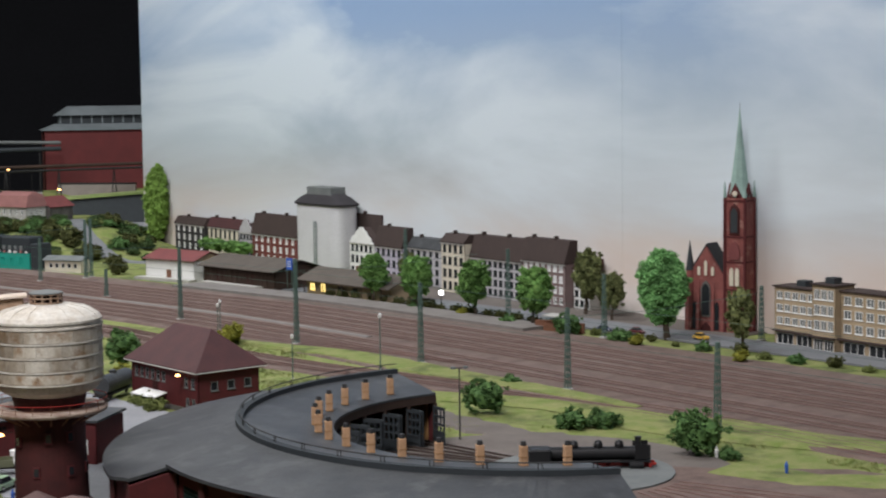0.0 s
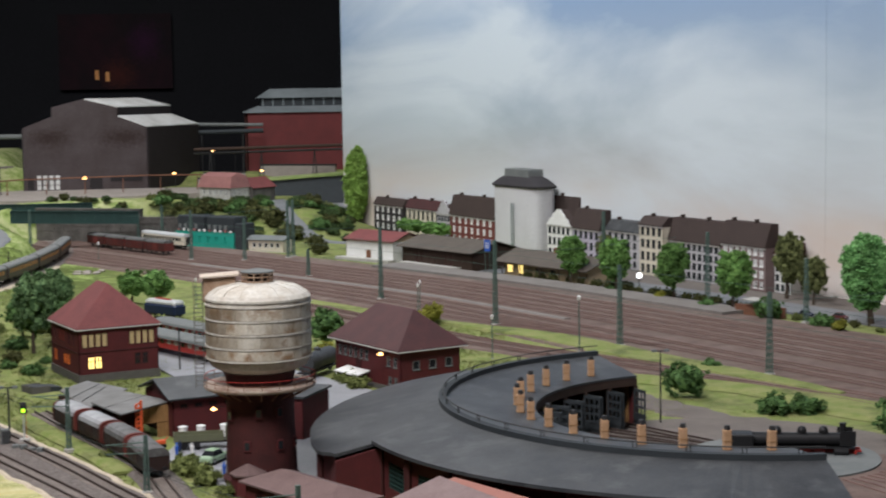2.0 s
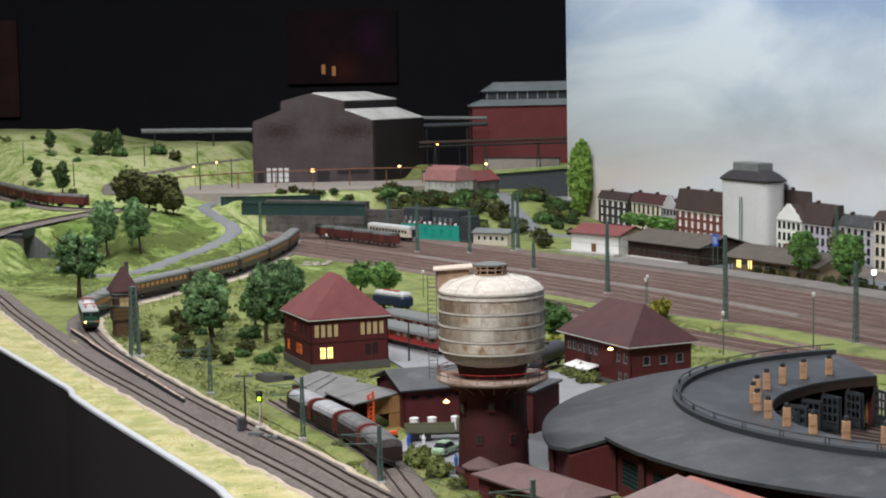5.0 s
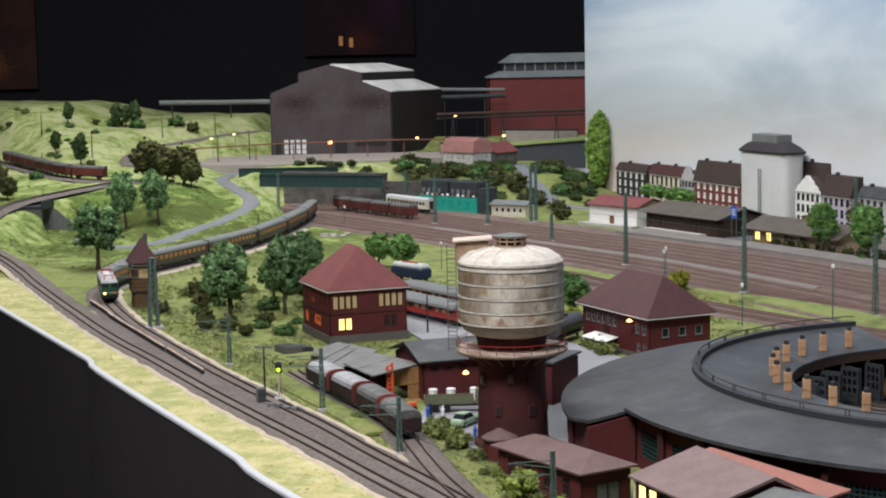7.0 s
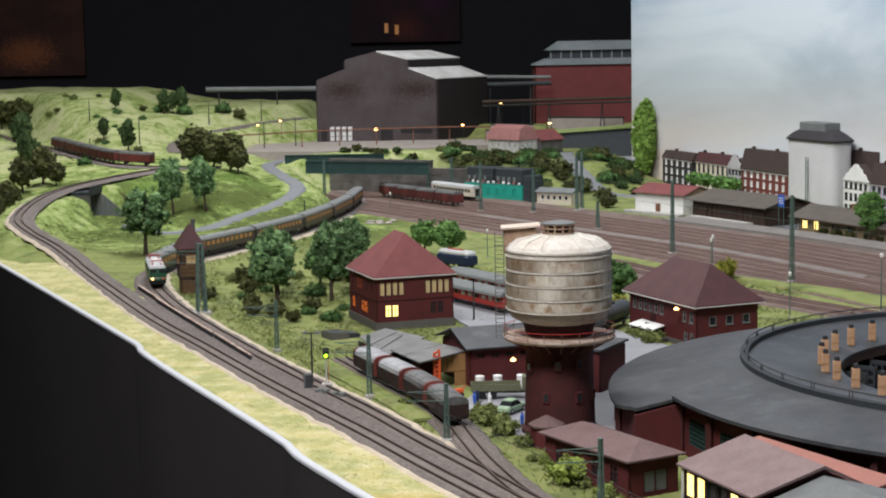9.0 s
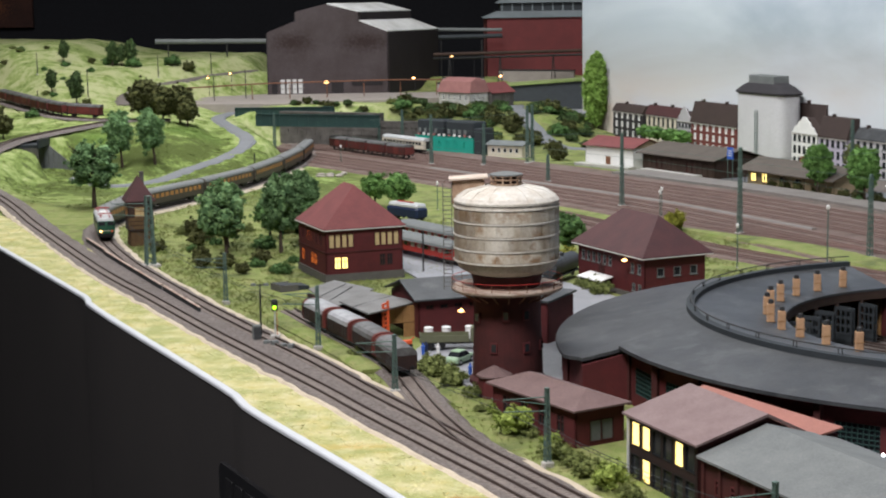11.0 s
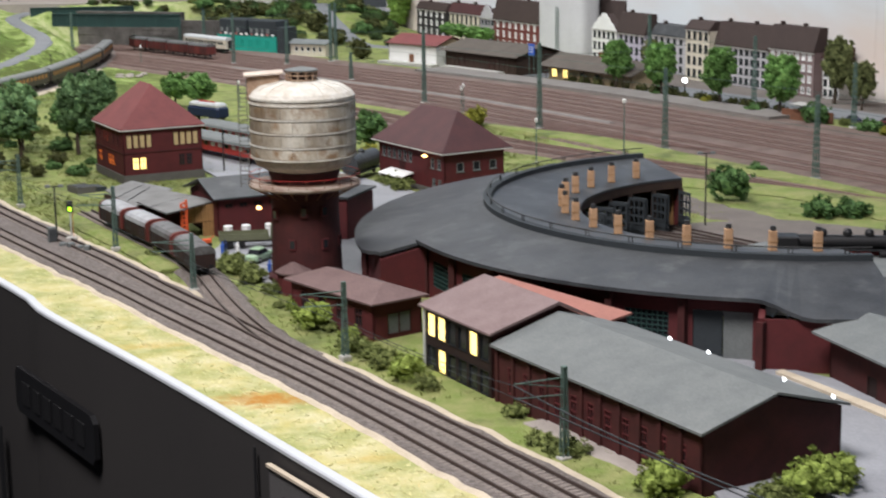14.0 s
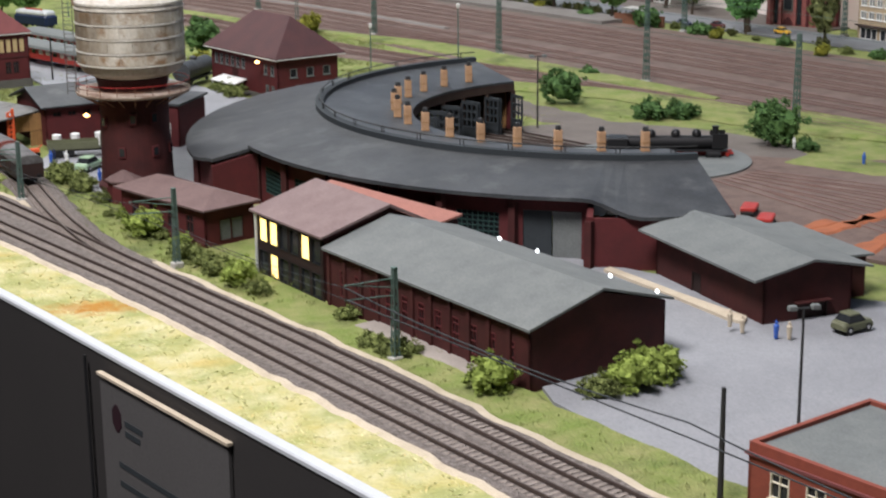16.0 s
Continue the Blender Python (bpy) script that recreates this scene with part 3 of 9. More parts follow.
# ---- ground ----
def build_ground():
    b = B()
    ys = [0.45 + i * 0.04 for i in range(85)] + [3.84 + i * 0.02 for i in range(189)]
    cols = 120
    for y in ys:
        x0, x1 = edge_x(y) + 0.003, (back_x(y) if y < 6.0 else 0.9)
        for i in range(cols + 1):
            x = x0 + (x1 - x0) * i / cols
            b.v.append((x, y, land(x, y)))
    for j in range(len(ys) - 1):
        for i in range(cols):
            a = j * (cols + 1) + i
            b.f.append((a, a + 1, a + cols + 2, a + cols + 1))
    # green flock in front, paler meadow flock on the hill, one sheet
    me = bpy.data.meshes.new("ground")
    me.from_pydata(b.v, [], b.f)
    me.materials.append(landscape())
    me.polygons.foreach_set("use_smooth", [True] * len(me.polygons))
    tagged(new("ground", me), "rolling model landscape of green and yellowish flock grass", "ground", kind="structure")


def landscape():
    """Grass in front and meadow behind, blended where the hill begins."""
    m = M["grass"].copy()
    m.name = "flock landscape"
    nt = m.node_tree
    hsv = [n for n in nt.nodes if n.bl_idname == "ShaderNodeHueSaturation"][0]
    tc = [n for n in nt.nodes if n.bl_idname == "ShaderNodeTexCoord"][0]
    tint = hsv.inputs["Color"].links[0].from_socket
    far = nt.nodes.new("ShaderNodeTexNoise")
    far.inputs["Scale"].default_value, far.inputs["Detail"].default_value, far.inputs["Roughness"].default_value = 24, 7, 0.72
    nt.links.new(tc.outputs["Object"], far.inputs["Vector"])
    ramp = nt.nodes.new("ShaderNodeValToRGB")
    e = ramp.color_ramp.elements
    e[0].position, e[0].color = 0.36, (0.078, 0.102, 0.022, 1)
    e[1].position, e[1].color = 0.66, (0.41, 0.425, 0.215, 1)
    for at, color in ((0.46, (0.180, 0.245, 0.062, 1)), (0.55, (0.275, 0.335, 0.115, 1))):
        e.new(at).color = color
    sep = nt.nodes.new("ShaderNodeSeparateXYZ")
    nt.links.new(tc.outputs["Object"], sep.inputs[0])
    rise = nt.nodes.new("ShaderNodeMapRange")
    rise.inputs[1].default_value, rise.inputs[2].default_value, rise.inputs[3].default_value, rise.inputs[4].default_value = 4.75, 5.55, -0.115, 0.085
    nt.links.new(sep.outputs[1], rise.inputs[0])
    kind = nt.nodes.new("ShaderNodeMath")
    kind.operation = "ADD"
    nt.links.new(far.outputs[0], kind.inputs[0])
    nt.links.new(rise.outputs[0], kind.inputs[1])
    broad = nt.nodes.new("ShaderNodeTexNoise")
    broad.inputs["Scale"].default_value, broad.inputs["Detail"].default_value = 5.5, 3
    nt.links.new(tc.outputs["Object"], broad.inputs["Vector"])
    swing = nt.nodes.new("ShaderNodeMapRange")
    swing.inputs[1].default_value, swing.inputs[2].default_value, swing.inputs[3].default_value, swing.inputs[4].default_value = 0.3, 0.7, -0.13, 0.13
    nt.links.new(broad.outputs[0], swing.inputs[0])
    total = nt.nodes.new("ShaderNodeMath")
    total.operation = "ADD"
    nt.links.new(kind.outputs[0], total.inputs[0])
    nt.links.new(swing.outputs[0], total.inputs[1])
    rim = nt.nodes.new("ShaderNodeMapRange")
    rim.inputs[1].default_value, rim.inputs[2].default_value, rim.inputs[3].default_value, rim.inputs[4].default_value = -1.18, -0.95, 0.13, 0.0
    nt.links.new(sep.outputs[0], rim.inputs[0])
    front = nt.nodes.new("ShaderNodeMapRange")
    front.inputs[1].default_value, front.inputs[2].default_value, front.inputs[3].default_value, front.inputs[4].default_value = 4.65, 5.10, 1.0, 0.0
    nt.links.new(sep.outputs[1], front.inputs[0])
    shore = nt.nodes.new("ShaderNodeMath")
    shore.operation = "MULTIPLY"
    nt.links.new(rim.outputs[0], shore.inputs[0])
    nt.links.new(front.outputs[0], shore.inputs[1])
    outer = nt.nodes.new("ShaderNodeMath")
    outer.operation = "ADD"
    nt.links.new(total.outputs[0], outer.inputs[0])
    nt.links.new(shore.outputs[0], outer.inputs[1])
    nt.links.new(outer.outputs[0], ramp.inputs[0])
    edge = nt.nodes.new("ShaderNodeMapRange")
    edge.interpolation_type = "SMOOTHSTEP"
    edge.inputs[1].default_value, edge.inputs[2].default_value = 3.7, 4.3
    nt.links.new(sep.outputs[1], edge.inputs[0])
    left = nt.nodes.new("ShaderNodeMapRange")
    left.interpolation_type = "SMOOTHSTEP"
    left.inputs[1].default_value, left.inputs[2].default_value, left.inputs[3].default_value, left.inputs[4].default_value = -0.35, -0.05, 1.0, 0.0
    nt.links.new(sep.outputs[0], left.inputs[0])
    both = nt.nodes.new("ShaderNodeMath")
    both.operation = "MULTIPLY"
    nt.links.new(edge.outputs[0], both.inputs[0])
    nt.links.new(left.outputs[0], both.inputs[1])
    mix = nt.nodes.new("ShaderNodeMix")
    mix.data_type = "RGBA"
    nt.links.new(both.outputs[0], mix.inputs["Factor"])
    nt.links.new(tint, mix.inputs["A"])
    nt.links.new(ramp.outputs[0], mix.inputs["B"])
    nt.links.new(mix.outputs["Result"], hsv.inputs["Color"])
    return m


def strip(name, material, label, way, left, right, dz, wave=0.0, category="ground", thick=0.004):
    b = B()
    ribbon(b, way, left, right, dz, thick, wave)
    ob = part(name, b, material, label=label, kind="structure")
    ob["category"] = category
    return ob


def inner(s):
    """The inner tracks swing over to the main yard."""
    return 0.15 * smooth(-2.75, -1.7, s)


build_ground()
for at_, size_ in (((-0.775, 5.02, 0), (0.13, 0.15, 1)), ((-0.985, 4.86, 0), (0.09, 0.12, 1))):
    tint_patch(bpy.data.objects["ground"].data.materials[0], at_, size_, (0.095, 0.165, 0.026), 0.75)
NEAR, FAR = curve(NEAR_WAY, 0.02), curve(FAR_WAY, 0.02)
strip("verge", M["straw"], "straw-coloured flock verge along the board's edge", curve(VERGE_WAY, 0.02), -0.150, -0.004, 0.0030, 0.006)
strip("verge", M["straw"], "straw-coloured flock along the board's rim", [Vector((*p, 0)) for p in EDGE_WAY[1:]], -0.045, -0.004, 0.0024)
strip("ballast_bed", M["ballast"], "grey-brown ballast under the double track", NEAR, -0.034, 0.020, 0.006, 0.006)
strip("ballast_bed", M["ballast"], "grey-brown ballast under the curved track", FAR, -0.019, 0.034, 0.0055, 0.006)
strip("sand_edge", M["sand"], "pale sand beside the ballast", FAR[60:], -0.028, -0.014, 0.0045, 0.007)
strip("sand_edge", M["sand"], "pale sand beside the ballast", NEAR[40:], 0.014, 0.025, 0.0050, 0.005)
strip("yard_bed", M["yard"], "brown ballast field of the main yard", [yard(-5.35 + 0.1 * i, 2.09, 0) for i in range(54)], 0.262, -0.275, 0.004, 0.01)
strip("yard_bed", M["yard"], "brown ballast of the two inner tracks", [yard(-3.35 + 0.05 * i, 1.72 + inner(-3.35 + 0.05 * i), 0) for i in range(34)], 0.05, -0.045, 0.0030, 0.016)
strip("walkway", M["platform"], "pale path between the main tracks", [yard(-4.3 + 0.05 * i, 2.040, 0) for i in range(32)], 0.004, -0.004, 0.006, 0.004)
strip("platform", M["platform"], "grey station platform edge", [yard(-3.9 + 0.1 * i, 2.375, 0) for i in range(14)], 0.052, -0.035, 0.010, 0.0, "platform", 0.012)
strip("road", M["asphalt"], "narrow grey lane winding up the slope", curve(ROAD_WAY, 0.02), -0.018, 0.018, 0.002, 0.004, "road")
strip("road", M["path"], "grey-brown cart road over the hill", curve(CART_WAY, 0.02), -0.017, 0.017, 0.002, 0.004, "road", 0.012)
BANK_LANE = curve([(0.26, 5.90), (0.25, 5.66), (0.30, 5.46), (0.38, 5.30), (0.46, 5.22)])
strip("road", M["asphalt"], "narrow grey lane down the bank", [Vector((p.x, p.y, land(p.x, p.y))) for p in BANK_LANE], -0.020, 0.020, 0.003, 0.003, "road", 0.012)
strip("street", M["asphalt"], "grey street in front of the town houses", [yard(-3.8 + 0.1 * i, 2.50, 0) for i in range(45)], 0.045, -0.06, 0.005, 0.0, "road")

GREEN = [-3.14 + 0.03 * i for i in range(45)]
b = B()
rings = []
for s in GREEN:
    f = math.sin(math.pi * (s - GREEN[0] + 0.02) / (GREEN[-1] - GREEN[0] + 0.04)) ** 0.5
    mid, half = 1.822 + 0.046 * smooth(-2.95, -2.5, s) + 0.005 * math.sin(9 * s), (0.016 + 0.026 * smooth(-2.95, -2.5, s)) * f
    p, q = yard(s, mid - half + 0.006 * noise.noise(Vector((s * 30, 2, 1)))), yard(s, mid + half + 0.006 * noise.noise(Vector((s * 30, 5, 1))))
    rings.append([(p.x, p.y, 0.001), (q.x, q.y, 0.001), (q.x - 0.004, q.y - 0.002, 0.0062), (p.x + 0.004, p.y + 0.002, 0.0062)])
b.loft(rings)
tagged(part("grass_strip", b, M["grass"], label="narrow strip of green flock between the yard tracks", kind="structure"), category="ground")
strip("path", M["path"], "grey-brown trodden gravel beside the engine shed", curve([(0.60, 2.66), (0.635, 2.50), (0.675, 2.39), (0.735, 2.27), (0.83, 2.17)]), -0.032, 0.026, 0.0030, 0.022)
FIELD = curve([(0.690, 2.665), (0.785, 2.590), (0.870, 2.500), (0.975, 2.355), (1.055, 2.262), (1.13, 2.14), (1.22, 1.99), (1.31, 1.85)], 0.02)
b, rings = B(), []
for i, (p, n, _) in enumerate(sides(FIELD)):
    f = i / (len(FIELD) - 1)
    wide = 0.055 + 0.075 * smooth(0.20, 0.50, f) - 0.085 * smooth(0.50, 0.95, f) + 0.02 * noise.noise(Vector((p.x * 14, p.y * 14, 3)))
    q, o = p + n * wide, p - n * (0.012 + 0.008 * noise.noise(Vector((p.x * 20, p.y * 20, 8))))
    rings.append([(o.x, o.y, 0.001), (q.x, q.y, 0.001), (q.x - n.x * 0.014, q.y - n.y * 0.014, 0.0052), (o.x + n.x * 0.006, o.y + n.y * 0.006, 0.0052)])
tagged(part("grass_strip", b.loft(rings), M["grass"], label="broad green flock behind the turntable", kind="structure"), category="ground")
strip("grass_strip", M["grass"], "green and straw flock beside the depot sidings", curve([(0.90, 1.985), (0.955, 1.915), (1.03, 1.865), (1.16, 1.80), (1.3, 1.74)]), -0.035, 0.036, 0.0052, 0.022)
strip("grass_strip", M["grass"], "green flock along the edge of the works yard", [p for p in FAR if p.y < 1.40], -0.080, -0.025, 0.0040, 0.007)
strip("path", M["gravel"], "pale sandy ground along the foot of the workshop", [p for p in FAR if 1.22 < p.y < 1.40], -0.092, -0.066, 0.0046, 0.010)

strip("pavement", M["path"], "grey-brown ground before the town houses", [yard(-3.6 + 0.05 * i, 2.66, 0) for i in range(28)], 0.10, -0.10, 0.0032, 0.01, "pavement")

# paved works yard in the foreground and the path round the engine shed
b = B().prism([(0.352, 1.19), (0.392, 1.06), (0.62, 0.45), (1.3, 0.45), (1.05, 1.20), (0.75, 1.36), (0.60, 1.45), (0.48, 1.60), (0.36, 1.72)], -0.004, 0.003)
tagged(part("pavement", b, M["paved"], label="pale grey paved works yard", kind="structure"), category="pavement")
b = B().prism([(-0.06, 2.20), (0.06, 1.92), (0.16, 1.96), (0.24, 2.40), (0.30, 2.54), (0.20, 2.75), (-0.05, 3.27), (-0.135, 3.22), (-0.105, 3.00), (-0.045, 2.80), (0.05, 2.64)], -0.004, 0.003)
tagged(part("pavement", b, M["paved"], label="grey yard beside the water tower", kind="structure"), category="pavement")
b = B().lathe([(0.275, -0.004), (0.275, 0.0035)], 40, 0.65, 2.02)
tagged(part("pavement", b, M["path"], label="grey-brown trodden ground before the engine shed", kind="structure"), category="pavement")
b = B().prism([(0.69, 1.62), (0.86, 1.40), (1.15, 1.42), (1.25, 1.68), (1.05, 1.93), (0.90, 1.985), (0.80, 2.04), (0.70, 1.90)], -0.004, 0.0042)
tagged(part("yard_bed", b, M["yard"], label="brown ballast of the depot sidings", kind="structure"), category="ground")


# ---- tracks ----
def railway_track(way, label, group="railway tracks", sleepers=True, dz=0.006, gauge=0.0165, sleeper_mat=None, rail_mat=None, rail_h=0.0036):
    t = thing("railway_track", label, "track", group=group)
    for s in (-1, 1):
        b = B()
        rings = []
        for p, n, _ in sides(way):
            c = p + n * (s * gauge / 2)
            rings.append([(c.x - n.x * w, c.y - n.y * w, c.z + dz + z) for w, z in ((0.0011, 0.0012), (-0.0011, 0.0012), (-0.0008, rail_h), (0.0008, rail_h))])
        b.loft(rings)
        part("rail", b, rail_mat or M["rail"], t)
    if sleepers:
        b = B()
        run = 0.0
        for (p, n, d), (q, _, _) in zip(sides(way), sides(way)[1:]):
            seg = (q - p).length
            while run < seg:
                c = p + (q - p) * (run / seg)
                z0, z1 = c.z + dz - 0.002, c.z + dz + 0.0005
                o = [c + n * (0.0145 * i) + d * (0.0016 * j) for i, j in ((-1, -1), (1, -1), (1, 1), (-1, 1))]
                b.loft([[(k.x, k.y, z0) for k in o], [(k.x, k.y, z1) for k in o]])
                run += 0.0072
            run -= seg
        part("sleeper_run", b, sleeper_mat or M["sleeper"], t, kind="stuff")
    return t


railway_track(NEAR, "rusty double-track main line beside the board's edge", dz=0.0058)
railway_track(FAR, "rusty curved track beside the trees", dz=0.0056)
SIDING = curve([(0.044, 1.665), (0.012, 1.740), (-0.024, 1.870), (-0.048, 1.985), (-0.066, 2.075), (-0.10, 2.185), (-0.15, 2.305), (-0.20, 2.42), (-0.245, 2.53)])
strip("ballast_bed", M["ballast"], "dark ballast of the goods siding", SIDING, -0.017, 0.026, 0.005, 0.004)
railway_track(SIDING, "short goods siding with stabled wagons")
strip("grass_strip", M["grass"], "green flock between the curved track and the siding", [p for p in SIDING if p.y > 2.10], -0.038, -0.0155, 0.0058, 0.003)
YARD_N = [1.865, 1.91, 1.955, 2.0, 2.08, 2.12, 2.165, 2.21, 2.255]
def merge(s, n):
    """The two nearest yard tracks run into the third."""
    return n + max(0.0, 1.955 - n) * smooth(-3.0, -2.35, s)


for i, n in enumerate(YARD_N):
    railway_track([yard(-5.24 + 0.12 * k, merge(-5.24 + 0.12 * k, n), 0) for k in range(0, 44 if n > 1.92 else 25)], "long straight brown yard track", "yard tracks", dz=0.0037, rail_h=0.0024, sleeper_mat=M["sleeper_yard"], rail_mat=M["rail_yard"])
for n in (1.70, 1.745):
    railway_track([yard(-3.3 + 0.05 * k, n + inner(-3.3 + 0.05 * k), 0) for k in range(56)], "inner yard track between grass strips", "yard tracks", dz=0.0030, rail_h=0.0026, sleeper_mat=M["sleeper_yard"], rail_mat=M["rail_yard"])
for i in range(16):
    q = math.radians(110.5 + 10.1 * i)
    a, c = Vector((0.70 + 0.11 * math.cos(q), 2.02 + 0.11 * math.sin(q), 0)), Vector((0.66 + 0.30 * math.cos(q), 2.02 + 0.30 * math.sin(q), 0))
    railway_track([a + (c - a) * (k / 6) for k in range(7)], "short stall track between turntable and engine shed", "stall tracks", sleepers=False, dz=0.0030)
for i in range(6):
    q = math.radians(-46 - 5.5 * i)
    a, c = Vector((0.72 + 0.135 * math.cos(q), 2.02 + 0.135 * math.sin(q), 0)), Vector((0.72 + 0.62 * math.cos(q), 2.02 + 0.62 * math.sin(q), 0))
    railway_track([a + (c - a) * (k / 12) for k in range(13)], "depot siding fanning out from the turntable", "depot sidings", sleepers=False, dz=0.0018, sleeper_mat=M["sleeper_yard"], rail_mat=M["rail_yard"])

for (xa, ya), (xb, yb) in (((0.725, 1.628), (0.800, 1.664)), ((0.765, 1.622), (0.850, 1.668)), ((0.812, 1.642), (0.905, 1.702)), ((0.765, 1.532), (0.850, 1.600)), ((0.80, 1.51), (0.90, 1.59))):
    a, c = Vector((xa, ya, 0)), Vector((xb, yb, 0))
    strip("rust_strip", M["orange_rust"], "orange rust-stained ground between the depot sidings", [a + (c - a) * (k / 14) for k in range(15)], -0.008, 0.009, 0.0062, 0.011)

# ---- fascia board ----
def rounded(pts, times=2):
    """Cuts a polyline's corners back."""
    pts = [Vector((*p, 0)) for p in pts]
    for _ in range(times):
        out = [pts[0]]
        for a, b in zip(pts, pts[1:]):
            out += [a * 0.75 + b * 0.25, a * 0.25 + b * 0.75]
        pts = out + [pts[-1]]
    return pts


def build_fascia():
    way = rounded(EDGE_WAY)
    b = B()
    rings = [[(p.x - n.x * -0.0, p.y, 0.004), (p.x + n.x * 0.0075, p.y + n.y * 0.0075, 0.004), (p.x + n.x * 0.0075, p.y + n.y * 0.0075, -0.9), (p.x, p.y, -0.9)] for p, n, _ in sides(way)]
    b.loft(rings)
    ob = tagged(part("fascia", b, M["fascia"], label="dark grey fascia board below the layout", kind="structure"), category="board")
    b = B()
    b.loft([[(p.x - n.x * 0.001, p.y - n.y * 0.001, 0.0045), (p.x + n.x * 0.0085, p.y + n.y * 0.0085, 0.0045), (p.x + n.x * 0.0085, p.y + n.y * 0.0085, 0.0075), (p.x + n.x * 0.0072, p.y + n.y * 0.0072, 0.0090), (p.x - n.x * 0.001, p.y - n.y * 0.001, 0.0090)] for p, n, _ in sides(way)])
    tagged(part("trim", b, M["fascia_edge"], label="white laminate strip on the board's top edge", kind="structure"), category="trim")


build_fascia()
end = B().wall((0.455, 0.447), (2.46, 0.447), -0.9, 0.004, 0.012)
tagged(part("fascia", end, M["fascia"], label="dark grey end board of the layout", kind="structure"), category="board")


# ---- backdrop: a printed sky on flat panels ----
def sky_print():
    m = bpy.data.materials.new("printed cloudy sky")
    m.use_nodes = True
    nt = m.node_tree
    p = nt.nodes["Principled BSDF"]
    p.inputs["Roughness"].default_value = 0.7
    p.inputs["Specular IOR Level"].default_value = 0.2
    tc = nt.nodes.new("ShaderNodeTexCoord")
    sep = nt.nodes.new("ShaderNodeSeparateXYZ")
    nt.links.new(tc.outputs["Object"], sep.inputs[0])
    mp = nt.nodes.new("ShaderNodeMapping")
    mp.inputs["Scale"].default_value = (0.50, 0.50, 1.9)
    mp.inputs["Location"].default_value = (0.35, 0.2, 0.55)
    nt.links.new(tc.outputs["Object"], mp.inputs[0])
    nz = nt.nodes.new("ShaderNodeTexNoise")
    nz.inputs["Scale"].default_value, nz.inputs["Detail"].default_value, nz.inputs["Roughness"].default_value, nz.inputs["Distortion"].default_value = 1.5, 6, 0.52, 0.5
    nt.links.new(mp.outputs[0], nz.inputs["Vector"])
    height = nt.nodes.new("ShaderNodeMapRange")
    height.inputs[1].default_value, height.inputs[2].default_value = 0.08, 1.0
    nt.links.new(sep.outputs[2], height.inputs[0])
    clear = nt.nodes.new("ShaderNodeValToRGB")
    e = clear.color_ramp.elements
    e[0].position, e[0].color = 0.0, (0.60, 0.50, 0.44, 1)
    e[1].position, e[1].color = 1.0, (0.16, 0.255, 0.43, 1)
    for at, color in ((0.09, (0.56, 0.495, 0.45)), (0.17, (0.45, 0.45, 0.445)), (0.32, (0.36, 0.42, 0.46)), (0.50, (0.295, 0.375, 0.475)), (0.68, (0.225, 0.32, 0.47))):
        k = e.new(at)
        k.color = (*color, 1)
    nt.links.new(height.outputs[0], clear.inputs[0])
    cl = nt.nodes.new("ShaderNodeMapRange")
    cl.inputs[1].default_value, cl.inputs[2].default_value, cl.inputs[3].default_value, cl.inputs[4].default_value = 0.44, 0.64, 0.0, 0.8
    side = nt.nodes.new("ShaderNodeMapRange")
    side.inputs[1].default_value, side.inputs[2].default_value, side.inputs[3].default_value, side.inputs[4].default_value = 1.55, 2.1, 0.0, -0.16
    nt.links.new(sep.outputs[0], side.inputs[0])
    upper = nt.nodes.new("ShaderNodeMapRange")
    upper.inputs[1].default_value, upper.inputs[2].default_value = 0.30, 0.62
    nt.links.new(sep.outputs[2], upper.inputs[0])
    open_ = nt.nodes.new("ShaderNodeMath")
    open_.operation = "MULTIPLY_ADD"
    nt.links.new(side.outputs[0], open_.inputs[0])
    nt.links.new(upper.outputs[0], open_.inputs[1])
    nt.links.new(nz.outputs[0], open_.inputs[2])
    nt.links.new(open_.outputs[0], cl.inputs[0])
    mix = nt.nodes.new("ShaderNodeMix")
    mix.data_type = "RGBA"
    mix.inputs["B"].default_value = (0.575, 0.635, 0.675, 1)
    nt.links.new(cl.outputs[0], mix.inputs["Factor"])
    nt.links.new(clear.outputs[0], mix.inputs["A"])
    nt.links.new(mix.outputs["Result"], p.inputs["Base Color"])
    return m


def build_backdrop():
    sky = sky_print()
    d = (BACK_B - BACK_A).normalized()
    n = Vector((-d.y, d.x, 0))
    total = (BACK_B - BACK_A).length
    cuts = [0.0, 2.62, 4.4, total]
    for a, c in zip(cuts, cuts[1:]):
        b = B()
        p, q = BACK_A + d * (a + 0.0004), BACK_A + d * (c - 0.0004)
        o = [p, q, q + n * 0.02, p + n * 0.02]
        b.loft([[(k.x, k.y, -0.02) for k in o], [(k.x, k.y, 1.75) for k in o]])
        tagged(part("backdrop", b, sky, label="tall panel printed with a pale cloudy sky", kind="structure"), category="backdrop")


build_backdrop()

# ---- the dark hall ----
for name, box in (("wall_north", (-6, 10.0, -1.0, 6, 10.1, 3.2)), ("wall_south", (-6, -3.1, -1.0, 6, -3.0, 3.2)), ("wall_west", (-6.1, -3, -1.0, -6, 10, 3.2)), ("wall_east", (6, -3, -1.0, 6.1, 10, 3.2)),
                  ("floor", (-6, -3, -1.1, 6, 10, -1.0)), ("ceiling", (-6, -3, 3.2, 6, 10, 3.3))):
    tagged(part(name, B().box(*box), M["void"], label="black " + name.split("_")[0] + " of the darkened exhibition hall", kind="structure"), category=name.split("_")[0])


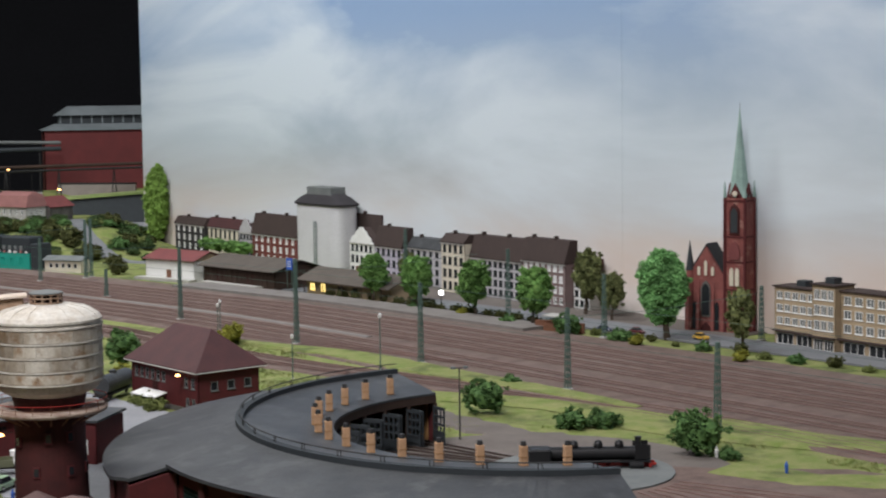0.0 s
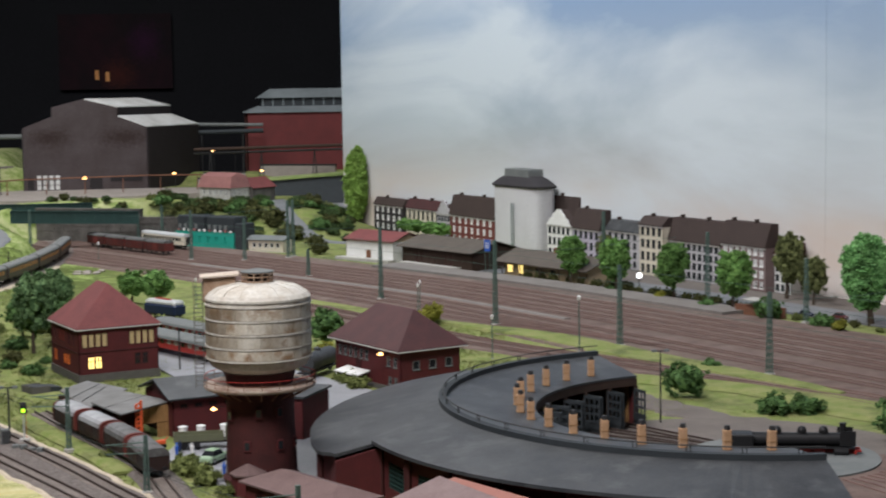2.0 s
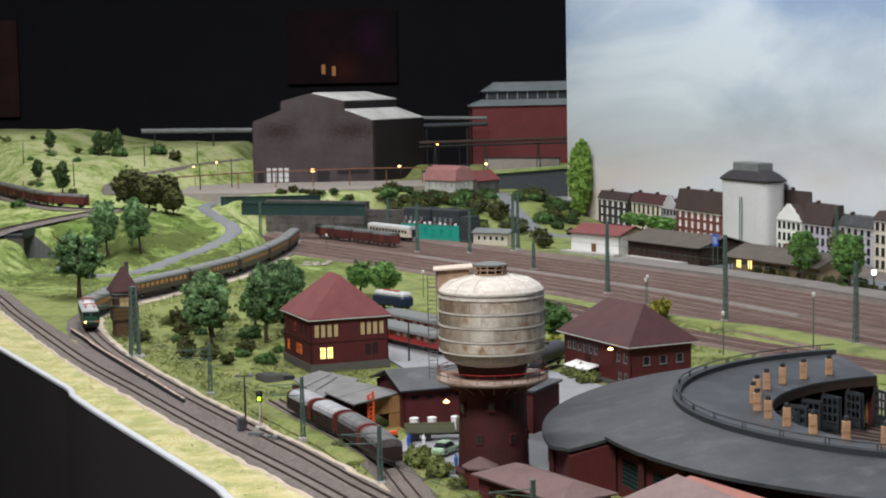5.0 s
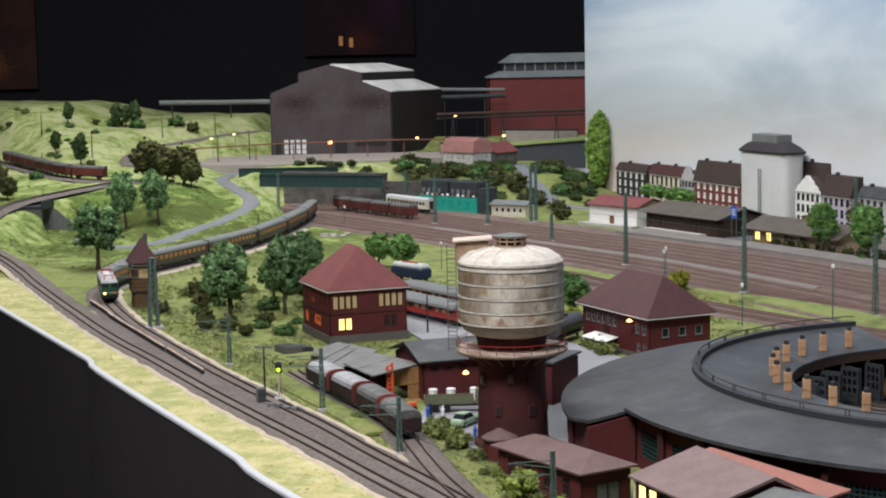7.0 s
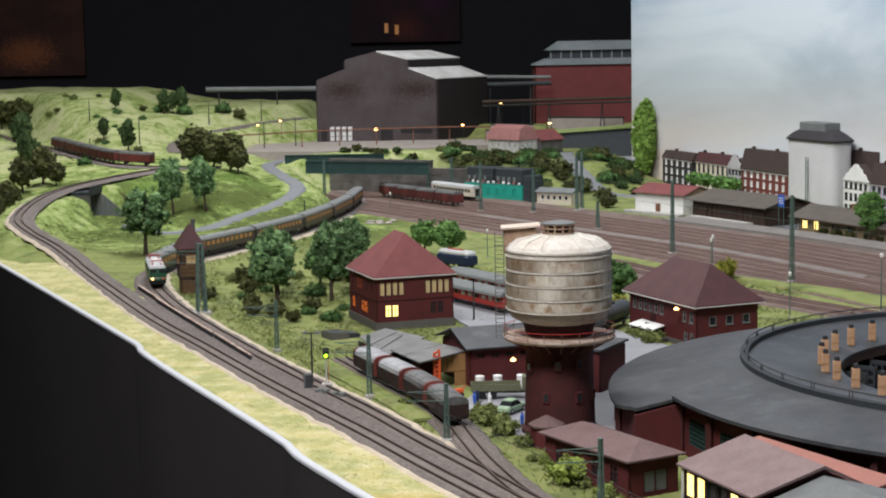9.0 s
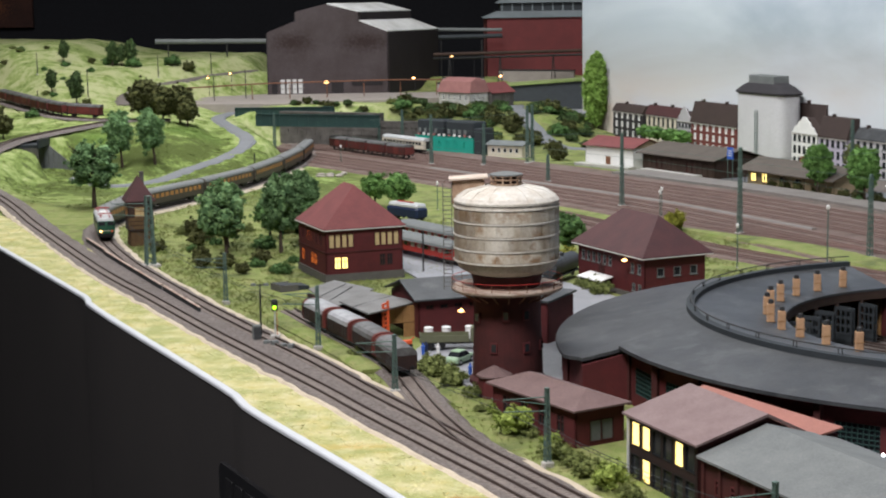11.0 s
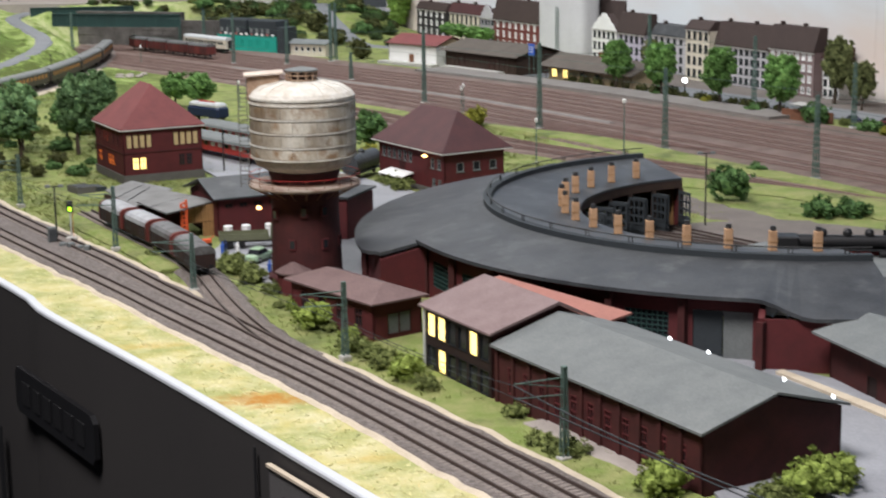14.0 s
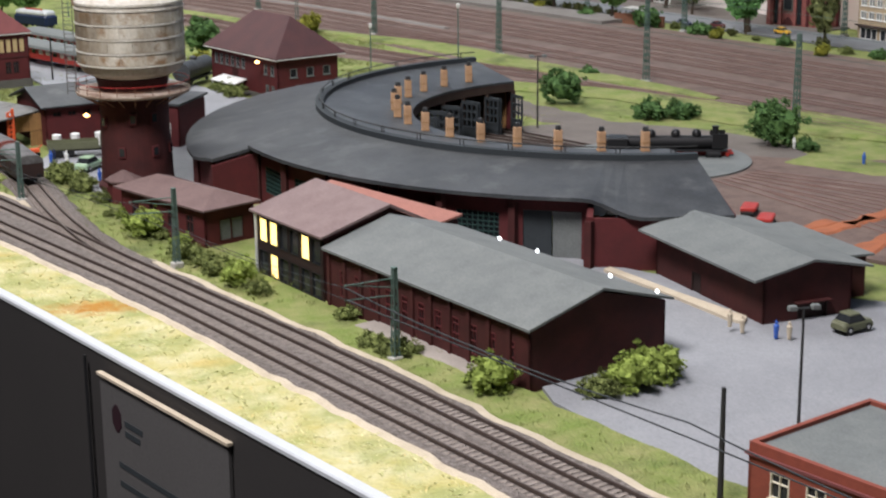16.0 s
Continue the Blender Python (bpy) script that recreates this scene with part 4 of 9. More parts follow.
# ---- buildings ----
def window_part(parent, p0, d, u0, u1, v0, v1, t, pane, frame_mat, mull=1, trans=1, sill=False, depth=0.0012):
    """A window in an opening: a frame with bars, and its pane as a piece of its own."""
    d = Vector(d)
    inw = Vector((-d.y, d.x, 0))
    p0 = Vector((*p0, 0))
    fw = min(0.0011, (u1 - u0) * 0.12)

    def bar(b, a0, a1, z0, z1, y0, y1):
        o = [p0 + d * a0 + inw * y0, p0 + d * a1 + inw * y0, p0 + d * a1 + inw * y1, p0 + d * a0 + inw * y1]
        b.loft([[(k.x, k.y, z0) for k in o], [(k.x, k.y, z1) for k in o]])

    y0, y1 = -0.0004, depth
    cuts = [u0 + fw] + [u0 + (u1 - u0) * (i + 1) / (mull + 1) for i in range(mull)] + [u1 - fw]
    rows_ = [v0 + fw] + [v0 + (v1 - v0) * ((i + 1) / (trans + 1) + 0.12) for i in range(trans)] + [v1 - fw]
    g = fw * 0.35
    holes = []
    for i in range(len(cuts) - 1):
        for j in range(len(rows_) - 1):
            holes.append((cuts[i] + (g if i else 0) - u0, cuts[i + 1] - (g if i < mull else 0) - u0, rows_[j] + (g if j else 0), rows_[j + 1] - (g if j < trans else 0)))
    pa, pb = p0 + d * u0, p0 + d * u1
    b = B().wall(pa[:2], pb[:2], v0, v1, y1 - y0, holes, y0)
    w = part("window", b, frame_mat, parent)
    b = B()
    bar(b, u0 + fw * 0.5, u1 - fw * 0.5, v0 + fw * 0.5, v1 - fw * 0.5, y1, y1 + 0.0006)
    part("pane", b, pane, w)
    if sill:
        b = B()
        bar(b, u0 - 0.0008, u1 + 0.0008, v0 - 0.0012, v0, -0.0018, -0.0002)
        part("sill", b, frame_mat, w)


def walls_of(t, w, d, z0, z1, material, holes=None, thick=0.0025, frame_mat=None):
    """Four walls round a plan w x d centred on the thing; holes: side -> [(u0, u1, v0, v1, pane, mull, trans)]. Sides run anticlockwise: 0 front (-y), 1 right, 2 back, 3 left."""
    c = [(-w / 2, -d / 2), (w / 2, -d / 2), (w / 2, d / 2), (-w / 2, d / 2)]
    holes = holes or {}
    for i in range(4):
        p0, p1 = c[i], c[(i + 1) % 4]
        hs = holes.get(i, [])
        b = B().wall(p0, p1, z0, z1, thick, [h[:4] for h in hs])
        part("wall", b, material, t)
        dr = (Vector((*p1, 0)) - Vector((*p0, 0))).normalized()
        for h in hs:
            window_part(t, p0, dr, *h[:4], thick, h[4] if len(h) > 4 else M["glass"], frame_mat or M["white"], h[5] if len(h) > 5 else 1, h[6] if len(h) > 6 else 1, sill=len(h) > 7)


def row(n, u0, u1, wd, v0, v1, *rest):
    """n windows evenly spread from u0 to u1."""
    out = []
    for i in range(n):
        c = u0 + (u1 - u0) * (i + 0.5) / n
        out.append((c - wd / 2, c + wd / 2, v0, v1, *rest))
    return out


def hip_roof(t, w, d, z, over, rise, ridge, material, trim=None, along="x", thick=0.002):
    """A hipped roof with a ridge of the given length; ridge as long as the plan gives a gable."""
    x, y = w / 2 + over, d / 2 + over
    r = ridge / 2
    e = [(-x, -y, z), (x, -y, z), (x, y, z), (-x, y, z)]
    k = [(-r, 0, z + rise), (r, 0, z + rise)] if along == "x" else [(0, -r, z + rise), (0, r, z + rise)]
    lower = [(a, c, h - thick) for a, c, h in e]
    b = B()
    if along == "x":
        b.add(e + k + lower, [(0, 1, 5, 4), (2, 3, 4, 5), (1, 2, 5), (3, 0, 4), (6, 7, 1, 0), (7, 8, 2, 1), (8, 9, 3, 2), (9, 6, 0, 3), (9, 8, 7, 6)])
    else:
        b.add(e + k + lower, [(0, 1, 4), (1, 2, 5, 4), (2, 3, 5), (3, 0, 4, 5), (6, 7, 1, 0), (7, 8, 2, 1), (8, 9, 3, 2), (9, 6, 0, 3), (9, 8, 7, 6)])
    part("roof", b, material, t)
    if trim:
        b = B()
        g = 0.0012
        for (x0, y0, _), (x1, y1, _) in zip(e, e[1:] + e[:1]):
            b.rod((x0, y0, z - thick - g * 0.6), (x1, y1, z - thick - g * 0.6), g, 6)
        part("gutter", b, trim, t)


def gable_roof(t, w, d, z, over, rise, material, along="x", thick=0.0022, off=0.0):
    x, y = w / 2 + over, d / 2 + over
    b = B()
    if along == "x":
        b.along_x([(-y, z - thick), (-y, z), (off, z + rise), (y, z), (y, z - thick), (off, z + rise - thick)], -x, x)
    else:
        b.along_y([(-x, z - thick), (-x, z), (off, z + rise), (x, z), (x, z - thick), (off, z + rise - thick)], -y, y)
    part("roof", b, material, t)


def gables(t, w, d, z, rise, material, along="x", thick=0.0025):
    for s in (-1, 1):
        b = B()
        if along == "x":
            b.along_x([(-d / 2, z), (d / 2, z), (0, z + rise * 0.97)], s * w / 2 - (thick if s > 0 else 0), s * w / 2 + (0 if s > 0 else thick))
        else:
            b.along_y([(-w / 2, z), (w / 2, z), (0, z + rise * 0.97)], s * d / 2 - (thick if s > 0 else 0), s * d / 2 + (0 if s > 0 else thick))
        part("gable", b, material, t)


# red signal-works house with a hipped roof
def signal_house():
    ang = 21.0
    w, d = 0.137, 0.158
    c = Vector((-0.2072, 2.808, 0)) + Matrix.Rotation(math.radians(ang), 3, "Z") @ Vector((w / 2, d / 2, 0))
    t = thing("station_house", "maroon two-storey house with a red hipped roof and lit windows", "house", (c.x, c.y, 0), ang)
    part("plinth", B().box(-w / 2 - 0.002, -d / 2 - 0.002, -0.004, w / 2 + 0.002, d / 2 + 0.002, 0.014), M["plinth"], t)
    B_, L, G = M["blind_glow"], M["lit"], M["glass"]
    front = row(4, 0.005, 0.050, 0.0102, 0.058, 0.082, B_, 0, 0) + row(4, 0.086, 0.131, 0.0102, 0.058, 0.082, B_, 0, 0)
    front += row(2, 0.0145, 0.0395, 0.0116, 0.022, 0.043, L, 1, 1) + row(2, 0.094, 0.120, 0.0105, 0.024, 0.044, G, 1, 1)
    side = [(u, u + 0.017, 0.023, 0.043, M["lit_dim"], 1, 1) for u in (0.016, 0.070, 0.0885)] + [(u, u + 0.014, 0.06, 0.08, M["lit_dim"] if 0.04 < u < 0.07 else G, 1, 1) for u in (0.018, 0.048, 0.0635, 0.100, 0.124)]
    walls_of(t, w, d, 0.014, 0.088, M["maroon"], {0: front, 3: side}, frame_mat=M["maroon_dark"])
    part("cornice", B().box(-w / 2 - 0.0012, -d / 2 - 0.0012, 0.0495, w / 2 + 0.0012, d / 2 + 0.0012, 0.0512), M["maroon_dark"], t)
    hip_roof(t, w, d, 0.0915, 0.0045, 0.0665, 0.056, M["roof_red"], M["concrete"], "y")


signal_house()


def signal_box():
    near, left, right = Vector((0.301, 2.594, 0)), Vector((0.19, 2.94, 0)), Vector((0.41, 2.645, 0))
    ang = math.degrees(math.atan2((right - near).y, (right - near).x))
    w, d = 0.112, 0.205
    c = near + Matrix.Rotation(math.radians(ang), 3, "Z") @ Vector((w / 2, d / 2, 0))
    t = thing("signal_box", "maroon signal box with a dark plum hipped roof", "signal box", (c.x, c.y, 0), ang)
    part("plinth", B().box(-w / 2 - 0.0015, -d / 2 - 0.0015, -0.004, w / 2 + 0.0015, d / 2 + 0.0015, 0.008), M["plinth"], t)
    G, Wm = M["glass"], M["white"]
    front = row(3, 0.014, 0.106, 0.013, 0.036, 0.050, G, 0, 0, 1)
    side = row(2, 0.160, 0.200, 0.010, 0.040, 0.056, G, 0, 1, 1) + row(6, 0.008, 0.110, 0.010, 0.042, 0.058, G, 0, 1, 1) + row(2, 0.165, 0.2, 0.009, 0.012, 0.024, G, 0, 1, 1)
    walls_of(t, w, d, 0.008, 0.0665, M["maroon"], {0: front, 3: side}, frame_mat=M["felt_light"])
    hip_roof(t, w, d, 0.0695, 0.009, 0.056, 0.11, M["roof_plum"], M["concrete"], "y")
    b = B()
    b.slab([(-w / 2 - 0.026, -0.01, 0.020), (-w / 2 - 0.026, 0.062, 0.020), (-w / 2 - 0.001, 0.062, 0.026), (-w / 2 - 0.001, -0.01, 0.026)], 0.0015)
    for y in (-0.008, 0.06):
        b.rod((-w / 2 - 0.024, y, 0), (-w / 2 - 0.024, y, 0.019), 0.0008)
    part("canopy", b, M["white"], t, "small white entrance canopy")
    lamp = part("wall_lamp", B().rod((-w / 2 - 0.0005, -0.066, 0.060), (-w / 2 - 0.014, -0.066, 0.064), 0.0007), M["steel_dark"], t)
    part("bulb", B().lathe([(0.0012, 0.0585), (0.0048, 0.0600), (0.0012, 0.0632)], 12, -w / 2 - 0.014, -0.066), M["lamp_warm"], lamp, "glowing warm lamp shade")
    for k in range(5):
        part("louvre", B().box(-w / 2 - 0.0016, 0.018, 0.026 + 0.0036 * k, -w / 2 + 0.001, 0.036, 0.0282 + 0.0036 * k), M["maroon_dark"], t)


signal_box()


# ---- water tower ----
def water_tower():
    x, y = 0.066, 2.045
    t = thing("water_tower", "water tower, pale rust-streaked steel tank on a maroon shaft", "water tower", (x, y, 0))
    part("shaft", B().lathe([(0.0475, -0.004), (0.0475, 0.008), (0.0435, 0.012), (0.041, 0.09), (0.042, 0.112), (0.046, 0.118)], 40), M["maroon_dark"], t, smooth=False)
    R = 0.0635
    prof = [(0.030, 0.136), (0.047, 0.140), (0.058, 0.146), (R, 0.156), (R, 0.222), (R * 0.985, 0.2275)]
    part("tank", B().lathe(prof, 48), M["tank"], t, smooth=False)
    dome = part("dome", B().lathe([(R * 1.012, 0.2265), (R * 1.012, 0.229), (R * 0.95, 0.2335), (R * 0.78, 0.2405), (R * 0.45, 0.2452), (0.019, 0.2462)], 48), M["tank_top"], t, "white dome with rust stains")
    for k in range(16):
        a = 2 * math.pi * k / 16
        part("rib", B().tube([(R * f * math.cos(a), R * f * math.sin(a), z + 0.0003) for f, z in ((0.95, 0.2335), (0.78, 0.2405), (0.45, 0.2452))], 0.0005, 4), M["tank_top"], dome)
    for z in (0.1565, 0.1715, 0.188, 0.2045, 0.2215):
        part("hoop", B().lathe([(R + 0.0002, z - 0.0008), (R + 0.0016, z - 0.0008), (R + 0.0016, z + 0.0008), (R + 0.0002, z + 0.0008)], 48), M["tank_top"], t)
    for j in range(4):
        z0, z1 = ((0.1582, 0.1698), (0.1732, 0.1863), (0.1897, 0.2028), (0.2062, 0.2198))[j]
        for k in range(14):
            a0 = 2 * math.pi * (k + 0.5 * (j % 2)) / 14
            ring = [a0 + 0.006 + (2 * math.pi / 14 - 0.012) * i / 4 for i in range(5)]
            pts = [(R + 0.0007, q) for q in ring] + [(R - 0.001, q) for q in reversed(ring)]
            part("plate", B().prism([(r * math.cos(q), r * math.sin(q)) for r, q in pts], z0, z1), M["tank_plate"], t)
    part("neck", B().lathe([(0.046, 0.116), (0.040, 0.122), (0.044, 0.138)], 36), M["maroon_dark"], t)
    g = part("gallery", B().lathe([(0.043, 0.117), (0.067, 0.1185), (0.0685, 0.121), (0.0685, 0.1225), (0.043, 0.1225)], 48), M["gallery"], t, "pale rust-stained walkway ring")
    for k in range(20):
        a = 2 * math.pi * k / 20
        ca, sa = math.cos(a), math.sin(a)
        part("bracket", B().rod((0.0415 * ca, 0.0415 * sa, 0.106), (0.064 * ca, 0.064 * sa, 0.1185), 0.0009, 5), M["rust"], g)
        part("post", B().rod((0.0675 * ca, 0.0675 * sa, 0.1225), (0.0675 * ca, 0.0675 * sa, 0.1335), 0.0005, 4), M["rust"], g)
    for z in (0.128, 0.1335):
        part("handrail", B().tube([(0.0675 * math.cos(2 * math.pi * k / 40), 0.0675 * math.sin(2 * math.pi * k / 40), z) for k in range(41)], 0.0005, 4), M["signal_red"] if z > 0.13 else M["rust"], g)
    part("lantern", B().lathe([(0.0150, 0.2455), (0.0150, 0.2580)], 8), M["wood_dark"], t, "dark heart of the rusty lantern cage")
    for k in range(12):
        a = 2 * math.pi * (k + 0.5) / 12
        part("lantern_post", B().rod((0.0185 * math.cos(a), 0.0185 * math.sin(a), 0.2440), (0.0185 * math.cos(a), 0.0185 * math.sin(a), 0.2585), 0.0011, 4), M["tank_rust"], t)
    for z in (0.2475, 0.2530, 0.2575):
        part("lantern_hoop", B().lathe([(0.0178, z - 0.0007), (0.0196, z - 0.0007), (0.0196, z + 0.0007), (0.0178, z + 0.0007)], 16), M["tank_rust"], t)
    part("lantern_roof", B().lathe([(0.0205, 0.2580), (0.0205, 0.2594), (0.004, 0.2625)], 12), M["felt_light"], t)
    part("hatch_box", B().chamfer(-0.066, 0.004, 0.2230, -0.026, 0.036, 0.2515, 0.0015), M["tank_rust"], t, "tan rusty hatch box")
    part("hatch_roof", B().slab([(-0.0695, 0.000, 0.2535), (-0.022, 0.000, 0.2560), (-0.022, 0.040, 0.2560), (-0.0695, 0.040, 0.2535)], 0.002), M["tank_lid"], t)
    lad = part("ladder", B().rod((-0.0665, -0.012, 0.12), (-0.0665, -0.012, 0.25), 0.0007, 4).rod((-0.0770, -0.010, 0.12), (-0.0770, -0.010, 0.25), 0.0007, 4), M["plinth"], t)
    for k in range(24):
        part("rung", B().rod((-0.0665, -0.012, 0.124 + 0.0052 * k), (-0.0770, -0.010, 0.124 + 0.0052 * k), 0.0005, 4), M["plinth"], lad)
    for k in range(6):
        z = 0.150 + 0.017 * k
        part("cage_hoop", B().tube([(-0.0718 + 0.0062 * math.cos(q), -0.011 - 0.009 * math.sin(q), z) for q in [math.pi * n / 8 for n in range(9)]], 0.0004, 4), M["plinth"], lad)
    for a, z in ((-60, 0.045), (-115, 0.045), (-95, 0.085), (-60, 0.085), (-20, 0.045), (-150, 0.08)):
        ca, sa = math.cos(math.radians(a)), math.sin(math.radians(a))
        q = [Vector((ca * r - sa * s, sa * r + ca * s, 0)) for r, s in ((0.040, -0.0045), (0.0438, -0.0045), (0.0438, 0.0045), (0.040, 0.0045))]
        w = part("window", B().loft([[(k.x, k.y, z) for k in q], [(k.x, k.y, z + 0.013) for k in q]]), M["maroon"], t)
        q = [Vector((ca * r - sa * s, sa * r + ca * s, 0)) for r, s in ((0.042, -0.003), (0.0442, -0.003), (0.0442, 0.003), (0.042, 0.003))]
        part("pane", B().loft([[(k.x, k.y, z + 0.002) for k in q], [(k.x, k.y, z + 0.0115) for k in q]]), M["glass"], w)
    lamp = part("wall_lamp", B().rod((-0.043, -0.02, 0.098), (-0.056, -0.026, 0.099), 0.0006), M["steel_dark"], t)
    part("bulb", B().lathe([(0.001, 0.0945), (0.004, 0.096), (0.001, 0.099)], 12, -0.057, -0.0265), M["lamp_warm"], lamp, "glowing warm lamp shade")


water_tower()


# ---- roundhouse ----
RX, RY = 0.66, 2.02


def ring_pt(r, a, z):
    return (RX + r * math.cos(math.radians(a)), RY + r * math.sin(math.radians(a)), z)


def ring_sector(b, a0, a1, prof, step=2.0):
    """Sweeps a closed outline of (r, z) round the turntable's centre."""
    n = max(1, int(abs(a1 - a0) / step))
    return b.loft([[ring_pt(r, a0 + (a1 - a0) * i / n, z) for r, z in prof] for i in range(n + 1)])


def roundhouse():
    t = thing("roundhouse", "half-ring engine roundhouse with a dark grey felt roof and tan chimneys", "engine shed")
    A0, A1, K1, K2 = 105.0, 266.5, 191.5, 250.0
    # roofs: inner slope, raised clerestory kerb, outer slope
    b = B()
    ring_sector(b, A0, A1, [(0.252, 0.0735), (0.252, 0.0705), (0.366, 0.0835), (0.366, 0.0865)])
    part("inner_roof", b, M["felt"], t)
    b = B()
    def eave(lo, hi, at):
        rings = []
        for i in range(int((hi - lo) / 1.5) + 1):
            a = lo + (hi - lo) * i / int((hi - lo) / 1.5)
            r, z = at(a)
            rings.append([ring_pt(*q) for q in ((0.372, a, 0.0865), (0.372, a, 0.0830), (r, a, z - 0.004), (r, a, z))])
        b.loft(rings)
    eave(A0, K1, lambda a: (0.535 - 0.012 * smooth(K1 - 5, K1, a), 0.0535 + 0.004 * smooth(K1 - 5, K1, a)))
    eave(K1, A1, lambda a: (0.480 + 0.021 * smooth(K2 - 1, K2 + 6, a), 0.0700 - 0.0135 * smooth(K2 - 1, K2 + 6, a)))
    part("outer_roof", b, M["felt"], t)
    b = B()
    ring_sector(b, A0, A1, [(0.364, 0.0835), (0.374, 0.0835), (0.374, 0.0925), (0.364, 0.0925)])
    part("kerb", b, M["slate"], t, "raised dark kerb round the roof")
    for i in range(18):
        a = A0 + 4 + (A1 - A0 - 8) * i / 17
        b = B()
        for s in (-0.35, 0.35):
            b.rod(ring_pt(0.369, a + s, 0.091), ring_pt(0.369, a + s, 0.0995), 0.0007, 4)
        part("rail_post", b, M["steel_dark"], t)
    part("roof_rail", B().tube([ring_pt(0.369, A0 + (A1 - A0) * i / 60, 0.0995) for i in range(61)], 0.0008, 5), M["steel_dark"], t)
    # chimneys, one to a stall
    for i in range(15):
        a = 260.2 - 10.13 * i
        x, y, z = ring_pt(0.275, a, 0.0)
        ch = part("chimney", B().chamfer(x - 0.0042, y - 0.0042, 0.068, x + 0.0042, y + 0.0042, 0.0985, 0.0006), M["chimney"], t)
        part("cap", B().lathe([(0.0035, 0.0985), (0.0035, 0.1000), (0.0030, 0.1035)], 10, x, y), M["steel_dark"], ch)
        for z0 in (0.0765, 0.0860):
            part("band", B().box(x - 0.0047, y - 0.0047, z0, x + 0.0047, y + 0.0047, z0 + 0.0006), M["wood"], ch)
    # outer walls, bay by bay, with tall windows and pilasters
    def bay(a0, a1, r, z1, kind):
        p0, p1 = ring_pt(r, a0, 0), ring_pt(r, a1, 0)
        length = math.dist(p0, p1)
        holes = [(length * 0.2, length * 0.8, 0.016, 0.047)] if kind == "window" else ([(length * 0.12, length * 0.88, 0.0, 0.052)] if kind == "door" else [])
        part("wall", B().wall(p0[:2], p1[:2], -0.004, z1, 0.004, holes), M["maroon"], t)
        d = (Vector(p1) - Vector(p0)).normalized()
        for h in holes:
            if kind == "window":
                inw = Vector((-d.y, d.x, 0))
                cells = [(h[0] + (h[1] - h[0]) * (i + 0.08) / 8, h[0] + (h[1] - h[0]) * (i + 0.92) / 8, h[2] + (h[3] - h[2]) * (j + 0.10) / 6, h[2] + (h[3] - h[2]) * (j + 0.90) / 6) for i in range(8) for j in range(6)]
                qa, qb = Vector(p0) + d * h[0], Vector(p0) + d * h[1]
                w = B().wall(qa[:2], qb[:2], h[2], h[3], 0.0012, [(c[0] - h[0], c[1] - h[0], c[2], c[3]) for c in cells], 0.0004)
                win = part("window", w, M["girder"], t, "green iron window grid")
                q = [Vector(p0) + d * h[0] + inw * 0.002, Vector(p0) + d * h[1] + inw * 0.002, Vector(p0) + d * h[1] + inw * 0.0028, Vector(p0) + d * h[0] + inw * 0.0028]
                part("pane", B().loft([[(k.x, k.y, h[2]) for k in q], [(k.x, k.y, h[3]) for k in q]]), M["glass"], win)
            else:
                inw = Vector((-d.y, d.x, 0))
                for s in (0, 1):
                    u0, u1 = h[0] + (h[1] - h[0]) * (0.0 if s == 0 else 0.51), h[0] + (h[1] - h[0]) * (0.49 if s == 0 else 1.0)
                    q = [Vector(p0) + d * u0 + inw * 0.0015, Vector(p0) + d * u1 + inw * 0.0015, Vector(p0) + d * u1 + inw * 0.003, Vector(p0) + d * u0 + inw * 0.003]
                    part("door", B().loft([[(k.x, k.y, 0.001) for k in q], [(k.x, k.y, 0.051) for k in q]]), M["felt_light"] if s else M["slate"], t, "grey steel door leaf")
        c = ring_pt(r + 0.002, a0, 0)
        part("pilaster", B().lathe([(0.0055, -0.004), (0.0055, z1 - 0.002)], 4, c[0], c[1]), M["maroon_dark"], t)

    step = (K2 - K1) / 6
    for i in range(6):
        bay(K1 + step * i, K1 + step * (i + 1), 0.466, 0.0655, "door" if i == 5 else "window")
    for i in range(2):
        a = 171.5 + 10 * i
        bay(a, a + 10, 0.522, 0.0500, "plain")
    bay(K2, 258.3, 0.495, 0.0530, "plain")
    bay(258.3, A1, 0.495, 0.0530, "plain")
    for i in range(6):
        a = A0 + 11.08 * i
        bay(a, a + 11.08, 0.522, 0.0500, "window")
    # side walls
    for a, r0, r1 in ((A0, 0.254, 0.522), (A1, 0.254, 0.495), (K1, 0.466, 0.524), (K2, 0.466, 0.497)):
        b = B()
        s = 0.35
        zi = lambda r: 0.0715 + (r - 0.252) * 0.105 if r < 0.37 else 0.0835 - (r - 0.372) * 0.205
        rs = [r0, 0.369, r1] if r0 < 0.369 < r1 else [r0, r1]
        b.loft([[ring_pt(r, a - s, -0.004) for r in rs] + [ring_pt(r, a - s, zi(r) - 0.003) for r in reversed(rs)], [ring_pt(r, a + s, -0.004) for r in rs] + [ring_pt(r, a + s, zi(r) - 0.003) for r in reversed(rs)]])
        part("side_wall", b, M["maroon"], t)
    # open stall fronts: posts, lintel, timber gates folded open, dark back
    b = B()
    ring_sector(b, A0, A1, [(0.2525, 0.0595), (0.2525, 0.0705), (0.258, 0.0705), (0.258, 0.0595)])
    part("lintel", b, M["wood_dark"], t)
